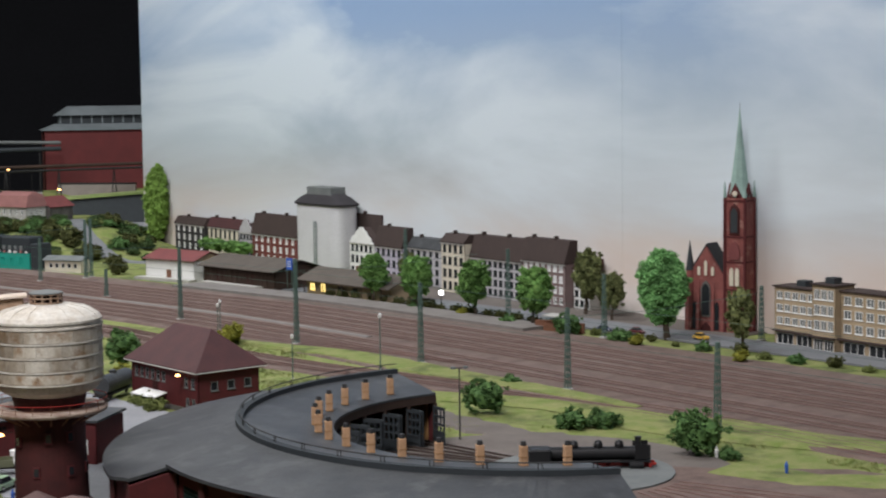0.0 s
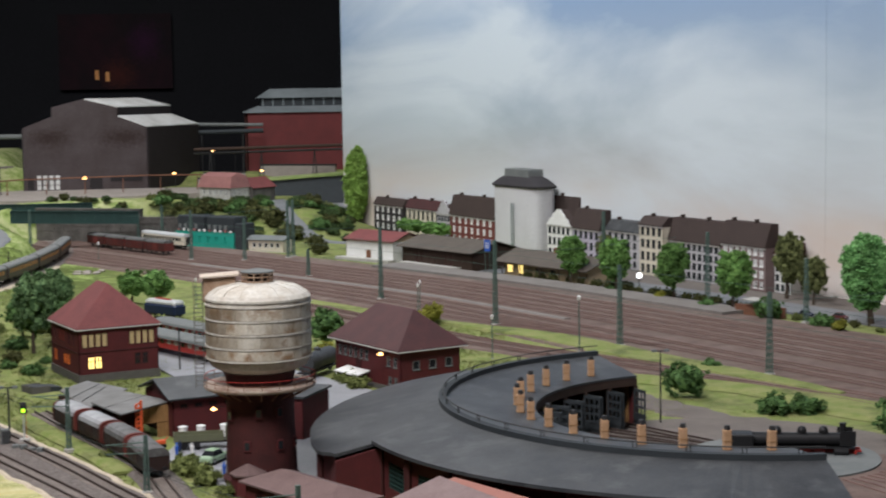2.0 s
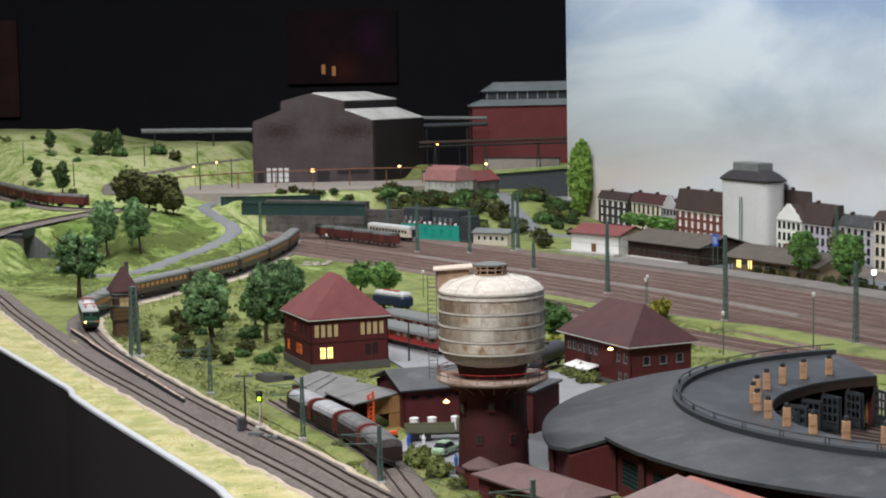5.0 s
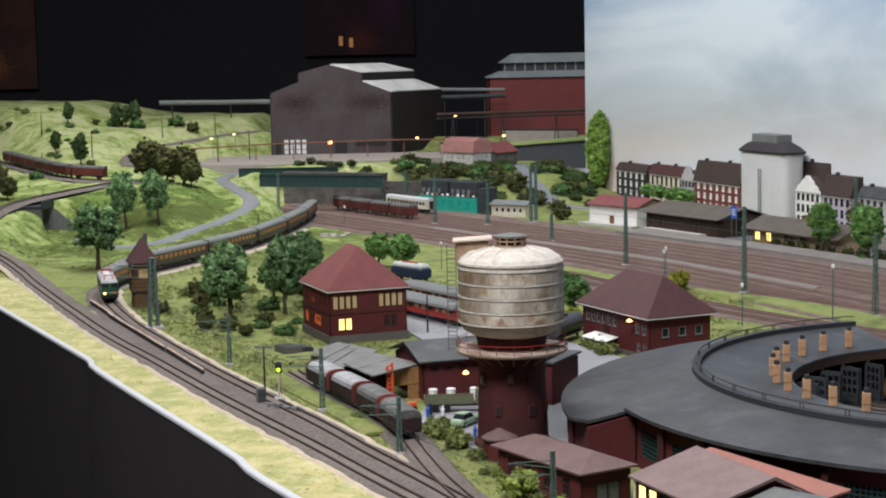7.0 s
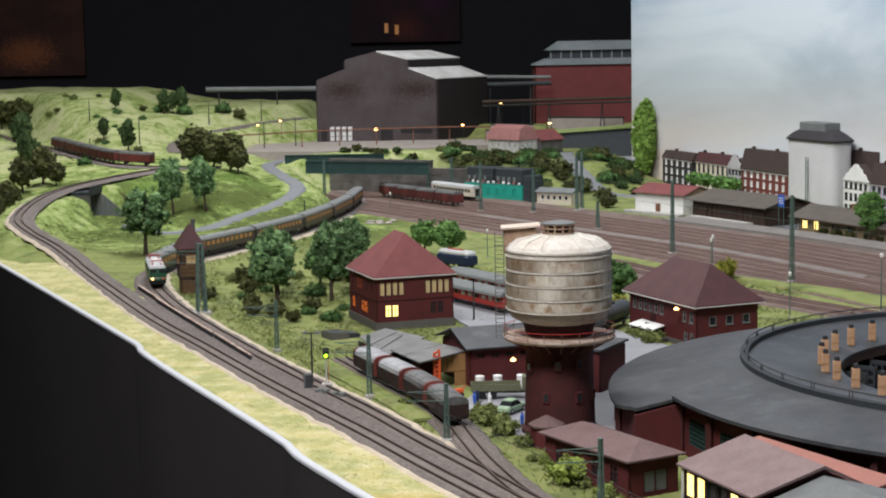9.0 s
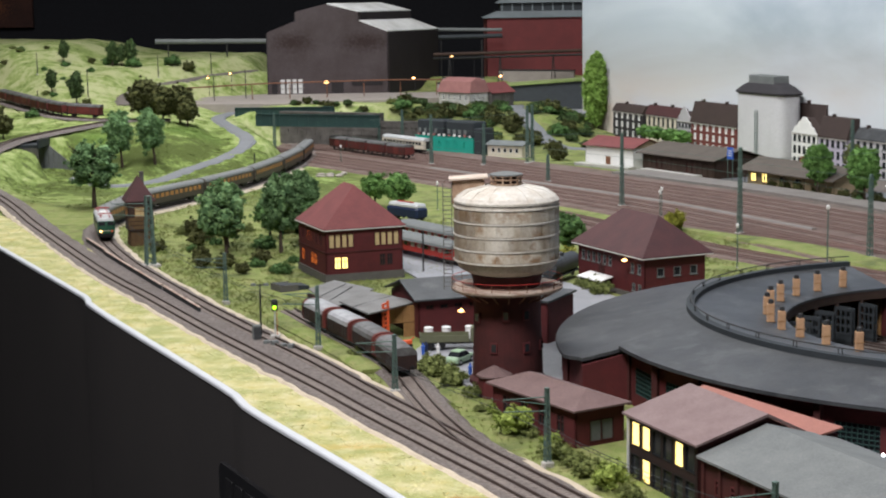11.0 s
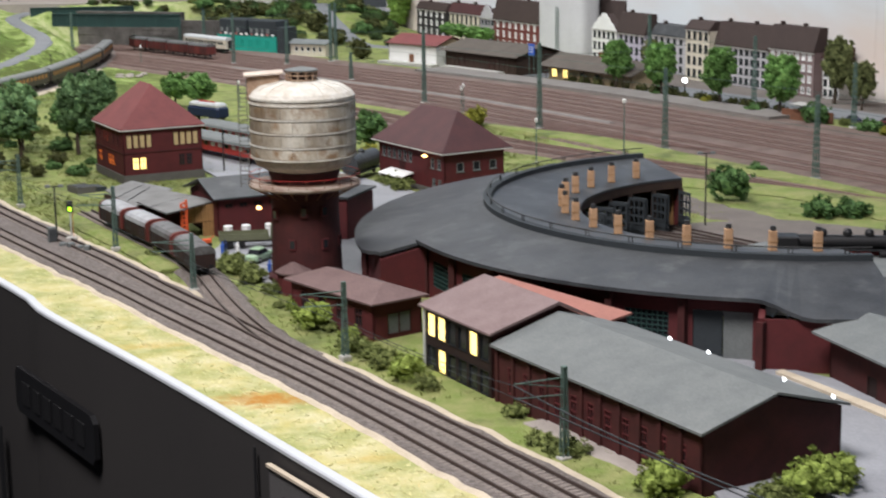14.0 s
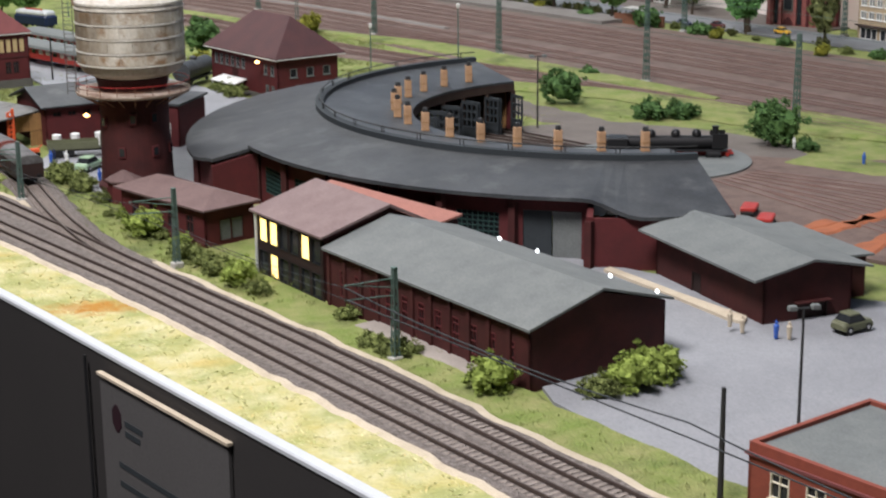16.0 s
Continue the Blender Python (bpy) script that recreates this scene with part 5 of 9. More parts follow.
    for i in range(17):
        a = A0 + (A1 - A0) * i / 16
        x, y, _ = ring_pt(0.2555, a, 0)
        part("stall_post", B().chamfer(x - 0.003, y - 0.003, 0, x + 0.003, y + 0.003, 0.0595, 0.0008), M["wood_dark"], t)
        if i < 16:
            for s in (0.9, 9.1):
                p, q = ring_pt(0.254, a + s, 0), ring_pt(0.226, a + s + (0.4 if s > 5 else -0.4), 0)
                gl = math.dist(p[:2], q[:2])
                g = part("gate", B().wall(p[:2], q[:2], 0.002, 0.056, 0.0015, [(gl * (0.10 + 0.29 * i), gl * (0.32 + 0.29 * i), 0.022 + 0.0108 * j, 0.0305 + 0.0108 * j) for i in range(3) for j in range(3)]), M["slate"], t, "open black gate leaf with glazing bars")
                for z in (0.009, 0.018):
                    part("strap", B().wall(p[:2], q[:2], z, z + 0.002, 0.0024), M["steel_dark"], g)
    a = A0 + 1.0
    p, q = ring_pt(0.27, a, 0), ring_pt(0.40, a, 0)
    part("inner_boarding", B().wall(q[:2], p[:2], 0.0, 0.058, 0.002), M["wood"], t, "tan boarded inside of the end wall")


roundhouse()


# ---- works buildings in the foreground ----
def long_shed():
    near, gable, far = Vector((0.341, 1.219, 0)), Vector((0.471, 1.277, 0)), Vector((0.222, 1.500, 0))
    u, g = far - near, gable - near
    ang = math.degrees(math.atan2(u.y, u.x)) - 90
    w, d = g.length, u.length
    rot = Matrix.Rotation(math.radians(ang), 3, "Z")
    c = near + rot @ Vector((w / 2, d / 2, 0))
    t = thing("workshop_shed", "long dark maroon workshop shed with a grey felt gable roof", "shed", (c.x, c.y, 0), ang)
    side = row(11, 0.012, d - 0.012, 0.010, 0.012, 0.038, M["glass"], 1, 2)
    walls_of(t, w, d, -0.004, 0.052, M["maroon_dark"], {3: side}, frame_mat=M["maroon"])
    gables(t, w, d, 0.052, 0.020, M["maroon_dark"], "y")
    gable_roof(t, w, d, 0.0545, 0.005, 0.0215, M["felt_light"], "y")
    for k in range(11):
        y = -d / 2 + d * (k + 0.5) / 11
        part("pilaster", B().box(-w / 2 - 0.0022, y + 0.010, -0.004, -w / 2 + 0.0005, y + 0.0145, 0.050), M["maroon_dark"], t)
    for y0 in (0.006, 0.066, 0.168, 0.225):
        y = -d / 2 + y0
        lamp = part("roof_lamp", B().rod((w / 2 - 0.004, y, 0.050), (w / 2 - 0.004, y, 0.059), 0.0006, 4), M["steel_dark"], t)
        part("bulb", B().lathe([(0.0005, 0.0570), (0.0015, 0.0582), (0.0012, 0.0597), (0.0004, 0.0602)], 12, w / 2 - 0.004, y), M["lamp_white"], lamp, "glowing white bulb")


long_shed()


def office():
    left, near = Vector((0.1685, 1.630, 0)), Vector((0.2180, 1.5085, 0))
    u = near - left
    ang = math.degrees(math.atan2(u.y, u.x)) + 90
    z, d, w = 0.063, u.length, 0.110
    rot = Matrix.Rotation(math.radians(ang), 3, "Z")
    c = near + rot @ Vector((w / 2, d / 2, 0))
    t = thing("office_building", "dark maroon two-storey office with a pinkish roof and lit windows", "house", (c.x, c.y, 0), ang)
    G, L = M["glass"], M["lit"]
    n, wd = 6, 0.0175
    holes = []
    for k in range(n):
        u0 = 0.003 + (d - 0.006) * (k + 0.5) / n - wd / 2
        holes.append((u0, u0 + wd, 0.033, 0.058, L if k in (0, 1, 4) else G, 0, 0))
        holes.append((u0, u0 + wd, 0.000, 0.025, L if k == 1 else G, 0, 0))
    walls_of(t, w, d, -0.004, z, M["maroon_dark"], {3: holes}, frame_mat=M["black"])
    # the window wall gets a darker brick than the other three
    [c for c in t.children if c.name.startswith("wall")][3].data.materials[0] = M["black_brick"]
    ridge = -w / 2 + 0.072
    for s in (-1, 1):
        y = s * d / 2
        part("gable", B().along_y([(-w / 2, z), (w / 2, z), (ridge, z + 0.0185)], y - (0.0025 if s > 0 else 0), y + (0 if s > 0 else 0.0025)), M["maroon_dark"], t)
    b = B()
    b.along_y([(-w / 2 - 0.005, z - 0.0012), (-w / 2 - 0.005, z + 0.001), (ridge, z + 0.0225), (w / 2 + 0.005, z + 0.001), (w / 2 + 0.005, z - 0.0012), (ridge, z + 0.0195)], -d / 2 - 0.005, d / 2 + 0.005)
    part("roof", b, M["roof_pink"], t)
    part("downpipe", B().rod((-w / 2 - 0.0018, d / 2 - 0.002, 0), (-w / 2 - 0.0018, d / 2 - 0.002, z), 0.0016, 8), M["silver"], t)


def back_store():
    """A low store with a salmon roof between the office and the engine shed."""
    a, c = Vector((0.258, 1.7415, 0)), Vector((0.3585, 1.5614, 0))
    d = (c - a).normalized()
    n = Vector((d.y, -d.x, 0))
    t = thing("back_store", "narrow maroon store with a salmon-red sloping roof", "shed")
    q = [a + n * 0.026, c + n * 0.026, c, a]
    part("wall", B().loft([[(k.x, k.y, -0.004) for k in q], [(k.x, k.y, 0.058) for k in q]]), M["maroon_dark"], t)
    q = [a + n * 0.030, c + n * 0.030 + d * 0.004, c - n * 0.003 + d * 0.004, a - n * 0.003]
    part("roof", B().slab([(k.x, k.y, z) for k, z in zip(q, (0.0605, 0.0605, 0.0645, 0.0645))], 0.002), M["salmon"], t)


office()
back_store()


def tower_annex():
    # low engine room at the tower's foot
    ang = -58.7
    t = thing("pump_house", "low maroon pump house with a dull mauve-brown roof", "house", (0.1103, 1.8157, 0), ang)
    w, d = 0.158, 0.064
    front = row(4, 0.010, w - 0.010, 0.014, 0.012, 0.032, M["glass"], 1, 1)
    walls_of(t, w, d, -0.004, 0.040, M["maroon"], {0: front, 1: [(0.018, 0.050, 0.004, 0.028, M["felt_light"], 1, 0)]}, frame_mat=M["maroon_dark"])
    hip_roof(t, w, d, 0.0425, 0.006, 0.0130, w - 0.05, M["roof_mauve"], None, "x")
    s = thing("stair_turret", "small round maroon turret with a conical pink-brown cap", "turret", (0.047, 1.975, 0))
    part("wall", B().lathe([(0.019, -0.004), (0.019, 0.026)], 8), M["maroon"], s)
    part("roof", B().lathe([(0.022, 0.0255), (0.022, 0.0275), (0.003, 0.037)], 8), M["roof_mauve"], s)


tower_annex()


def yard_store():
    t = thing("store_building", "low dark maroon store with a grey felt roof", "shed", (0.655, 1.425, 0), -62 + 90)
    ang = math.degrees(math.atan2(0.2004, -0.040))
    near = Vector((0.576, 1.331, 0))
    w, d = 0.114, 0.192
    rot = Matrix.Rotation(math.radians(ang - 90), 3, "Z")
    c = near + rot @ Vector((w / 2, d / 2, 0))
    t.matrix_world = pose(c.x, c.y, 0, 0, 0, ang - 90)
    walls_of(t, w - 0.020, d - 0.006, -0.004, 0.0455, M["maroon_dark"], {3: [(0.066, 0.082, 0.0, 0.022, M["black_brick"], 0, 0)], 0: [(0.036, 0.068, 0.0, 0.018, M["black_brick"], 0, 0)]}, frame_mat=M["black_brick"])
    gables(t, w - 0.020, d - 0.006, 0.0455, 0.0105, M["maroon_dark"], "y")
    part("door_canopy", B().box(-0.016, -d / 2 - 0.004, 0.019, 0.022, -d / 2 + 0.003, 0.0203), M["maroon_dark"], t)
    gable_roof(t, w, d, 0.0475, 0.006, 0.0125, M["felt_light"], "y")
    part("annex", B().box(w / 2 + 0.0005, d / 2 - 0.145, -0.004, w / 2 + 0.038, d / 2 - 0.02, 0.040), M["maroon_dark"], t)
    part("annex_roof", B().slab([(w / 2 + 0.001, d / 2 - 0.150, 0.0440), (w / 2 + 0.044, d / 2 - 0.150, 0.0420), (w / 2 + 0.044, d / 2 - 0.014, 0.0420), (w / 2 + 0.001, d / 2 - 0.014, 0.0440)], 0.002), M["felt_light"], t)


yard_store()


def brick_corner_building():
    near, far, right = Vector((0.422, 0.966, 0)), Vector((0.535, 1.02, 0)), Vector((0.478, 0.855, 0))
    u = right - near
    ang = math.degrees(math.atan2(u.y, u.x))
    w, d = 0.26, 0.125
    rot = Matrix.Rotation(math.radians(ang), 3, "Z")
    c = near + rot @ Vector((w / 2, d / 2, 0))
    t = thing("brick_building", "red brick building with a flat grey roof behind a parapet", "house", (c.x, c.y, 0), ang)
    walls_of(t, w, d, -0.004, 0.044, M["brick_red"], {0: row(8, 0.012, w - 0.012, 0.016, 0.016, 0.034, M["glass"], 1, 1, 1)}, frame_mat=M["cream"])
    part("cornice", B().box(-w / 2 - 0.002, -d / 2 - 0.002, 0.0405, w / 2 + 0.002, d / 2 + 0.002, 0.0425), M["roof_red"], t)
    b = B()
    for x0, y0, x1, y1 in ((-w / 2, -d / 2, w / 2, -d / 2 + 0.004), (-w / 2, d / 2 - 0.004, w / 2, d / 2), (-w / 2, -d / 2 + 0.004, -w / 2 + 0.004, d / 2 - 0.004), (w / 2 - 0.004, -d / 2 + 0.004, w / 2, d / 2 - 0.004)):
        b.box(x0, y0, 0.044, x1, y1, 0.0495)
    part("parapet", b, M["brick_red"], t)
    part("roof", B().box(-w / 2 + 0.004, -d / 2 + 0.004, 0.042, w / 2 - 0.004, d / 2 - 0.004, 0.0465), M["felt_light"], t)


brick_corner_building()


# ---- town along the backdrop ----
BD = (BACK_B - BACK_A).normalized()
BN = Vector((BD.y, -BD.x, 0))


def town(name, label, s0, s1, off, depth, category="house"):
    """A thing whose front runs from s0 to s1 along the backdrop, `off` before it; local x along the front, y into the depth."""
    c = BACK_A + BD * ((s0 + s1) / 2) + BN * (off - depth / 2)
    ang = math.degrees(math.atan2(-BD.y, -BD.x)) + 180
    return thing(name, label, category, (c.x, c.y, 0), ang, "town houses" if category == "house" else "")


Wh, Rb = M["white"], M["roof_brown"]
slate_wall = mat("dark slate-hung wall", (0.032, 0.029, 0.032), 0.8)
town_brick = mat("dark red town brick", (0.150, 0.042, 0.034), 0.85, (0.10, 0.03, 0.026), 60, 0.6, 900)
lavender = mat("pale lavender plaster", (0.42, 0.39, 0.46), 0.8, (0.32, 0.30, 0.36), 30, 0.5)
grey_wall = mat("grey stucco", (0.42, 0.41, 0.42), 0.85, (0.30, 0.29, 0.30), 30, 0.5)


def town_house(label, s0, s1, off, eave, top, wallm, roofm, floors, cols, depth=0.035, framem=None, gable="hip", base=-0.004, paint=None):
    t = town("town_house", label, s0, s1, off, depth)
    w = s1 - s0
    hs = []
    pale = wallm in (Wh, M["cream"], lavender, grey_wall)
    fh = (eave - 0.004) / floors
    for f in range(floors):
        hs += row(cols + 1, w * 0.03, w * 0.97, min(w / (cols + 1) * 0.58, 0.0135), 0.004 + fh * (f + 0.24), 0.004 + fh * (f + 0.88), M["glass" if pale or f == 0 else "silo_white"], 1, 1, 1)
    walls_of(t, w, depth, base, eave, wallm, {0: hs}, frame_mat=framem or (M["slate"] if pale else M["white"]))
    if gable == "dutch":
        n = 14
        pts = [(-w / 2, eave - 0.006)] + [(-w / 2 * k, z) for k, z in ((1.0, eave), (0.86, eave + 0.004), (0.74, eave + 0.016), (0.52, eave + 0.020), (0.44, eave + 0.030), (0.26, eave + 0.034), (0.12, eave + 0.043))]
        pts = pts + [(-x, z) for x, z in reversed(pts)]
        part("gable", B().along_y(pts, -depth / 2 - 0.002, -depth / 2 + 0.002), wallm, t)
        gable_roof(t, w * 0.9, depth, eave, 0.0, top - eave, roofm, "y")
    else:
        b = B()
        b.along_x([(-depth / 2 - 0.004, eave), (-depth / 2 - 0.004, eave + 0.002), (-depth * 0.12, top), (depth / 2, top), (depth / 2, eave)], -w / 2 - 0.001, w / 2 + 0.001)
        part("roof", b, roofm, t)
        for k in range(max(1, cols // 3)):
            x = -w / 2 + w * (k + 0.35) / max(1, cols // 3)
            part("chimney", B().box(x - 0.0028, -0.006, top - 0.002, x + 0.0028, 0.004, top + 0.008), M["roof_brown"], t)
    part("cornice", B().box(-w / 2, -depth / 2 - 0.003, eave - 0.004, w / 2, -depth / 2 - 0.0005, eave - 0.001), M["concrete"], t)
    part("shopfront", B().box(-w / 2 + 0.003, -depth / 2 - 0.0012, 0.002, w / 2 - 0.003, -depth / 2 - 0.0003, 0.0035), M["slate"], t)
    return t


town_house("dark slate-hung house with white windows", 0.340, 0.565, 0.04, 0.088, 0.113, slate_wall, Rb, 3, 4, 0.03)
town_house("low white terrace with a dark red roof", 0.570, 0.812, 0.03, 0.088, 0.119, M["cream"], M["roof_plum"], 2, 6, 0.025)
town_house("narrow grey baroque house with a curved gable", 0.818, 0.912, 0.045, 0.086, 0.115, grey_wall, Rb, 3, 3, 0.03, gable="dutch")
town_house("red brick tenement with a dark brown roof", 0.935, 1.22, 0.06, 0.088, 0.150, town_brick, Rb, 3, 6)
town_house("narrow white house with a stepped dutch gable", 1.518, 1.645, 0.06, 0.098, 0.140, Wh, Rb, 3, 4, 0.03, gable="dutch")
town_house("house with a high dark brown roof", 1.465, 1.60, 0.005, 0.11, 0.172, grey_wall, Rb, 3, 4, 0.004)
town_house("pale lavender tenement with a dark mansard roof", 1.652, 1.79, 0.06, 0.094, 0.148, lavender, Rb, 3, 4)
town_house("grey tenement with a low roof", 1.795, 2.01, 0.045, 0.098, 0.126, grey_wall, M["felt"], 4, 6, 0.04)
town_house("ornate cream corner house", 2.012, 2.115, 0.085, 0.128, 0.150, M["cream"], Rb, 4, 3, 0.04)
town_house("long grey stucco tenement with a big brown roof", 2.119, 2.33, 0.07, 0.096, 0.152, grey_wall, Rb, 4, 8, 0.035)
town_house("red and white striped tenement with a big brown roof", 2.332, 2.50, 0.07, 0.104, 0.158, M["roof_pink"], Rb, 4, 6, 0.035)
town_house("small white house at the street corner", 2.505, 2.565, 0.05, 0.092, 0.118, Wh, M["roof_plum"], 4, 2, 0.04)


def silo():
    t = town("silo", "broad white grain silo with a dark roof and roof hut", 1.248, 1.502, 0.090, 0.080, "silo")
    w, d = 0.254, 0.080
    pts = []
    for k in range(56):
        a = 2 * math.pi * k / 56
        c, s = math.cos(a), math.sin(a)
        pts.append((w / 2 * math.copysign(abs(c) ** 0.38, c), d / 2 * math.copysign(abs(s) ** 0.55, s)))
    part("wall", B().prism(pts, -0.004, 0.195), M["silo_white"], t, smooth=False)
    part("roof", B().loft([[(x * 1.07, y * 1.1, 0.194) for x, y in pts], [(x * 1.08, y * 1.12, 0.199) for x, y in pts], [(x * 0.85, y * 0.8, 0.216) for x, y in pts], [(x * 0.62, y * 0.55, 0.226) for x, y in pts]]), slate_wall, t)
    part("roof_hut", B().chamfer(-0.068, -0.025, 0.222, 0.068, 0.025, 0.245, 0.002), M["felt_light"], t)
    lad = part("ladder", B().rod((0.004, -d / 2 - 0.005, 0), (0.004, -d / 2 - 0.005, 0.15), 0.0012, 4).rod((0.016, -d / 2 - 0.005, 0), (0.016, -d / 2 - 0.005, 0.15), 0.0012, 4), M["mast"], t)
    for k in range(16):
        part("rung", B().rod((0.004, -d / 2 - 0.005, 0.006 + 0.009 * k), (0.016, -d / 2 - 0.005, 0.006 + 0.009 * k), 0.0008, 4), M["mast"], lad)


silo()


def church():
    t = thing("church", "red brick gothic church with a tall green copper spire", "church", (1.475, 3.178, -0.0142), -49.5)
    R_, D_ = M["church_brick"], M["church_brick"]
    x0, x1 = -0.102, -0.026
    # nave with a pointed window
    part("nave_wall", B().along_y([(x0, -0.004), (x1, -0.004), (x1, 0.128), ((x0 + x1) / 2, 0.185), (x0, 0.128)], -0.03, 0.02), R_, t)
    xm = (x0 + x1) / 2
    b = B()
    b.along_y([(x0 - 0.003, 0.126), (xm, 0.188), (x1 + 0.003, 0.126), (x1 + 0.003, 0.129), (xm, 0.1915), (x0 - 0.003, 0.129)], -0.028, 0.02)
    part("nave_roof", b, M["slate"], t)
    def lancet(cx, z0, z1, hw, y, parent, m):
        pts = [(cx - hw, z0), (cx + hw, z0), (cx + hw, z1 - hw * 1.4), (cx + hw * 0.6, z1 - hw * 0.5), (cx, z1), (cx - hw * 0.6, z1 - hw * 0.5), (cx - hw, z1 - hw * 1.4)]
        return part("window", B().along_y(pts, y - 0.0015, y + 0.001), m, parent)
    lancet(xm, 0.045, 0.118, 0.0105, -0.0305, t, M["plinth"])
    lancet(xm, 0.049, 0.112, 0.0078, -0.0316, t, M["glass"])
    lancet(xm, -0.004, 0.034, 0.0125, -0.0305, t, M["maroon_dark"])
    for dx in (-0.015, 0.0, 0.015):
        lancet(xm + dx, 0.128, 0.146 + (0.012 if dx == 0 else 0), 0.0030, -0.0306, t, M["cream"])
    for dx in (-0.024, 0.024):
        lancet(xm + dx, 0.02, 0.075, 0.0045, -0.0306, t, M["glass"])
    tur = part("stair_turret", B().lathe([(0.0085, -0.004), (0.0085, 0.135), (0.0095, 0.137)], 8, x0 + 0.002, -0.028), D_, t)
    part("turret_spire", B().lathe([(0.0095, 0.137), (0.0004, 0.196)], 8, x0 + 0.002, -0.028), M["slate"], tur)
    for x in (x0 - 0.003, xm - 0.016, xm + 0.016, x1 - 0.001):
        part("buttress", B().loft([[(x - 0.0035, -0.036, -0.004), (x + 0.0035, -0.036, -0.004), (x + 0.0035, -0.029, -0.004), (x - 0.0035, -0.029, -0.004)], [(x - 0.003, -0.034, 0.08), (x + 0.003, -0.034, 0.08), (x + 0.003, -0.029, 0.08), (x - 0.003, -0.029, 0.08)], [(x - 0.002, -0.031, 0.115), (x + 0.002, -0.031, 0.115), (x + 0.002, -0.029, 0.115), (x - 0.002, -0.029, 0.115)]]), D_, t)
    # tower
    cx, h = 0.0, 0.0215
    tw = part("tower", B().chamfer(cx - h, -h - 0.012, -0.004, cx + h, h - 0.012, 0.285, 0.003), R_, t)
    for z in (0.10, 0.155, 0.205, 0.276):
        part("string_course", B().box(cx - h - 0.0015, -h - 0.0135, z, cx + h + 0.0015, h - 0.0105, z + 0.003), M["maroon"], tw)
    lancet(cx, 0.212, 0.272, 0.0105, -0.0357, tw, M["maroon_dark"])
    lancet(cx - 0.0, 0.216, 0.264, 0.0070, -0.0367, tw, M["slate"])
    lancet(cx - 0.006, 0.110, 0.146, 0.0042, -0.0357, tw, M["cream"])
    lancet(cx + 0.006, 0.110, 0.146, 0.0042, -0.0357, tw, M["cream"])
    lancet(cx, 0.162, 0.198, 0.0115, -0.0357, tw, M["roof_red"])
    lancet(cx, 0.03, 0.085, 0.0095, -0.0357, tw, M["glass"])
    part("clock", B().rod((cx + 0.002, -0.0358, 0.292), (cx + 0.002, -0.0395, 0.292), 0.005, 14), M["cream"], tw)
    for dx, dy in ((-h, -h - 0.012), (h, -h - 0.012), (-h, h - 0.012), (h, h - 0.012)):
        p = part("pinnacle", B().lathe([(0.0035, 0.0), (0.0035, 0.288), (0.0042, 0.284)], 6, cx + dx, dy), M["maroon"], tw)
        part("pinnacle_cap", B().lathe([(0.0042, 0.284), (0.0004, 0.318)], 6, cx + dx, dy), M["copper"], p)
    for s in (0, 1, 2, 3):
        ca, sa = math.cos(s * math.pi / 2), math.sin(s * math.pi / 2)
        gx, gy = cx + ca * h, -0.012 + sa * h
        q = [(-sa * 0.014, ca * 0.014), (sa * 0.014, -ca * 0.014)]
        part("gablet", B().loft([[(gx + q[0][0], gy + q[0][1], 0.284), (gx + q[1][0], gy + q[1][1], 0.284), (gx, gy, 0.312)], [(gx - ca * 0.008 + q[0][0], gy - sa * 0.008 + q[0][1], 0.284), (gx - ca * 0.008 + q[1][0], gy - sa * 0.008 + q[1][1], 0.284), (gx - ca * 0.008, gy - sa * 0.008, 0.312)]]), M["maroon"], tw)
    part("spire", B().lathe([(0.0225, 0.284), (0.0195, 0.300), (0.009, 0.380), (0.0035, 0.430), (0.0007, 0.458)], 8, cx, -0.012), M["copper"], tw, "tall green copper spire")
    part("finial", B().rod((cx, -0.012, 0.456), (cx, -0.012, 0.468), 0.0006, 4), M["steel_dark"], tw)
    t.scale = (1.03, 1.03, 1.03)


church()


def beige_block():
    for s0, s1, off, top, cols in ((3.196, 3.305, 0.10, 0.114, 5), (3.306, 3.365, 0.112, 0.127, 3), (3.366, 3.62, 0.10, 0.118, 9)):
        t = town("apartment_block", "ochre post-war apartment block with a shop row and flat roof", s0, s1, off, 0.05)
        w, d = s1 - s0, 0.05
        hs = []
        for f in range(3):
            z0 = 0.036 + f * (top - 0.040) / 3
            hs += row(cols, 0.004, w - 0.004, min(0.018, w / cols * 0.72), z0 + 0.006, z0 + (top - 0.04) / 3 - 0.004, M["felt_light"], 1, 0, 1)
        hs += row(max(2, cols // 2), 0.003, w - 0.003, w / max(2, cols // 2) * 0.8, 0.004, 0.025, M["glass"], 2, 0)
        walls_of(t, w, d, -0.004, top, M["ochre"], {0: hs}, frame_mat=M["white"])
        part("canopy", B().box(-w / 2, -d / 2 - 0.009, 0.0285, w / 2, -d / 2 - 0.0005, 0.0310), M["roof_brown"], t)
        part("roof", B().box(-w / 2 - 0.003, -d / 2 - 0.004, top, w / 2 + 0.003, d / 2, top + 0.003), M["roof_brown"], t)
        part("roof_hut", B().chamfer(-0.012, -0.01, top + 0.003, 0.012, 0.012, top + 0.014, 0.001), M["slate"], t)


beige_block()


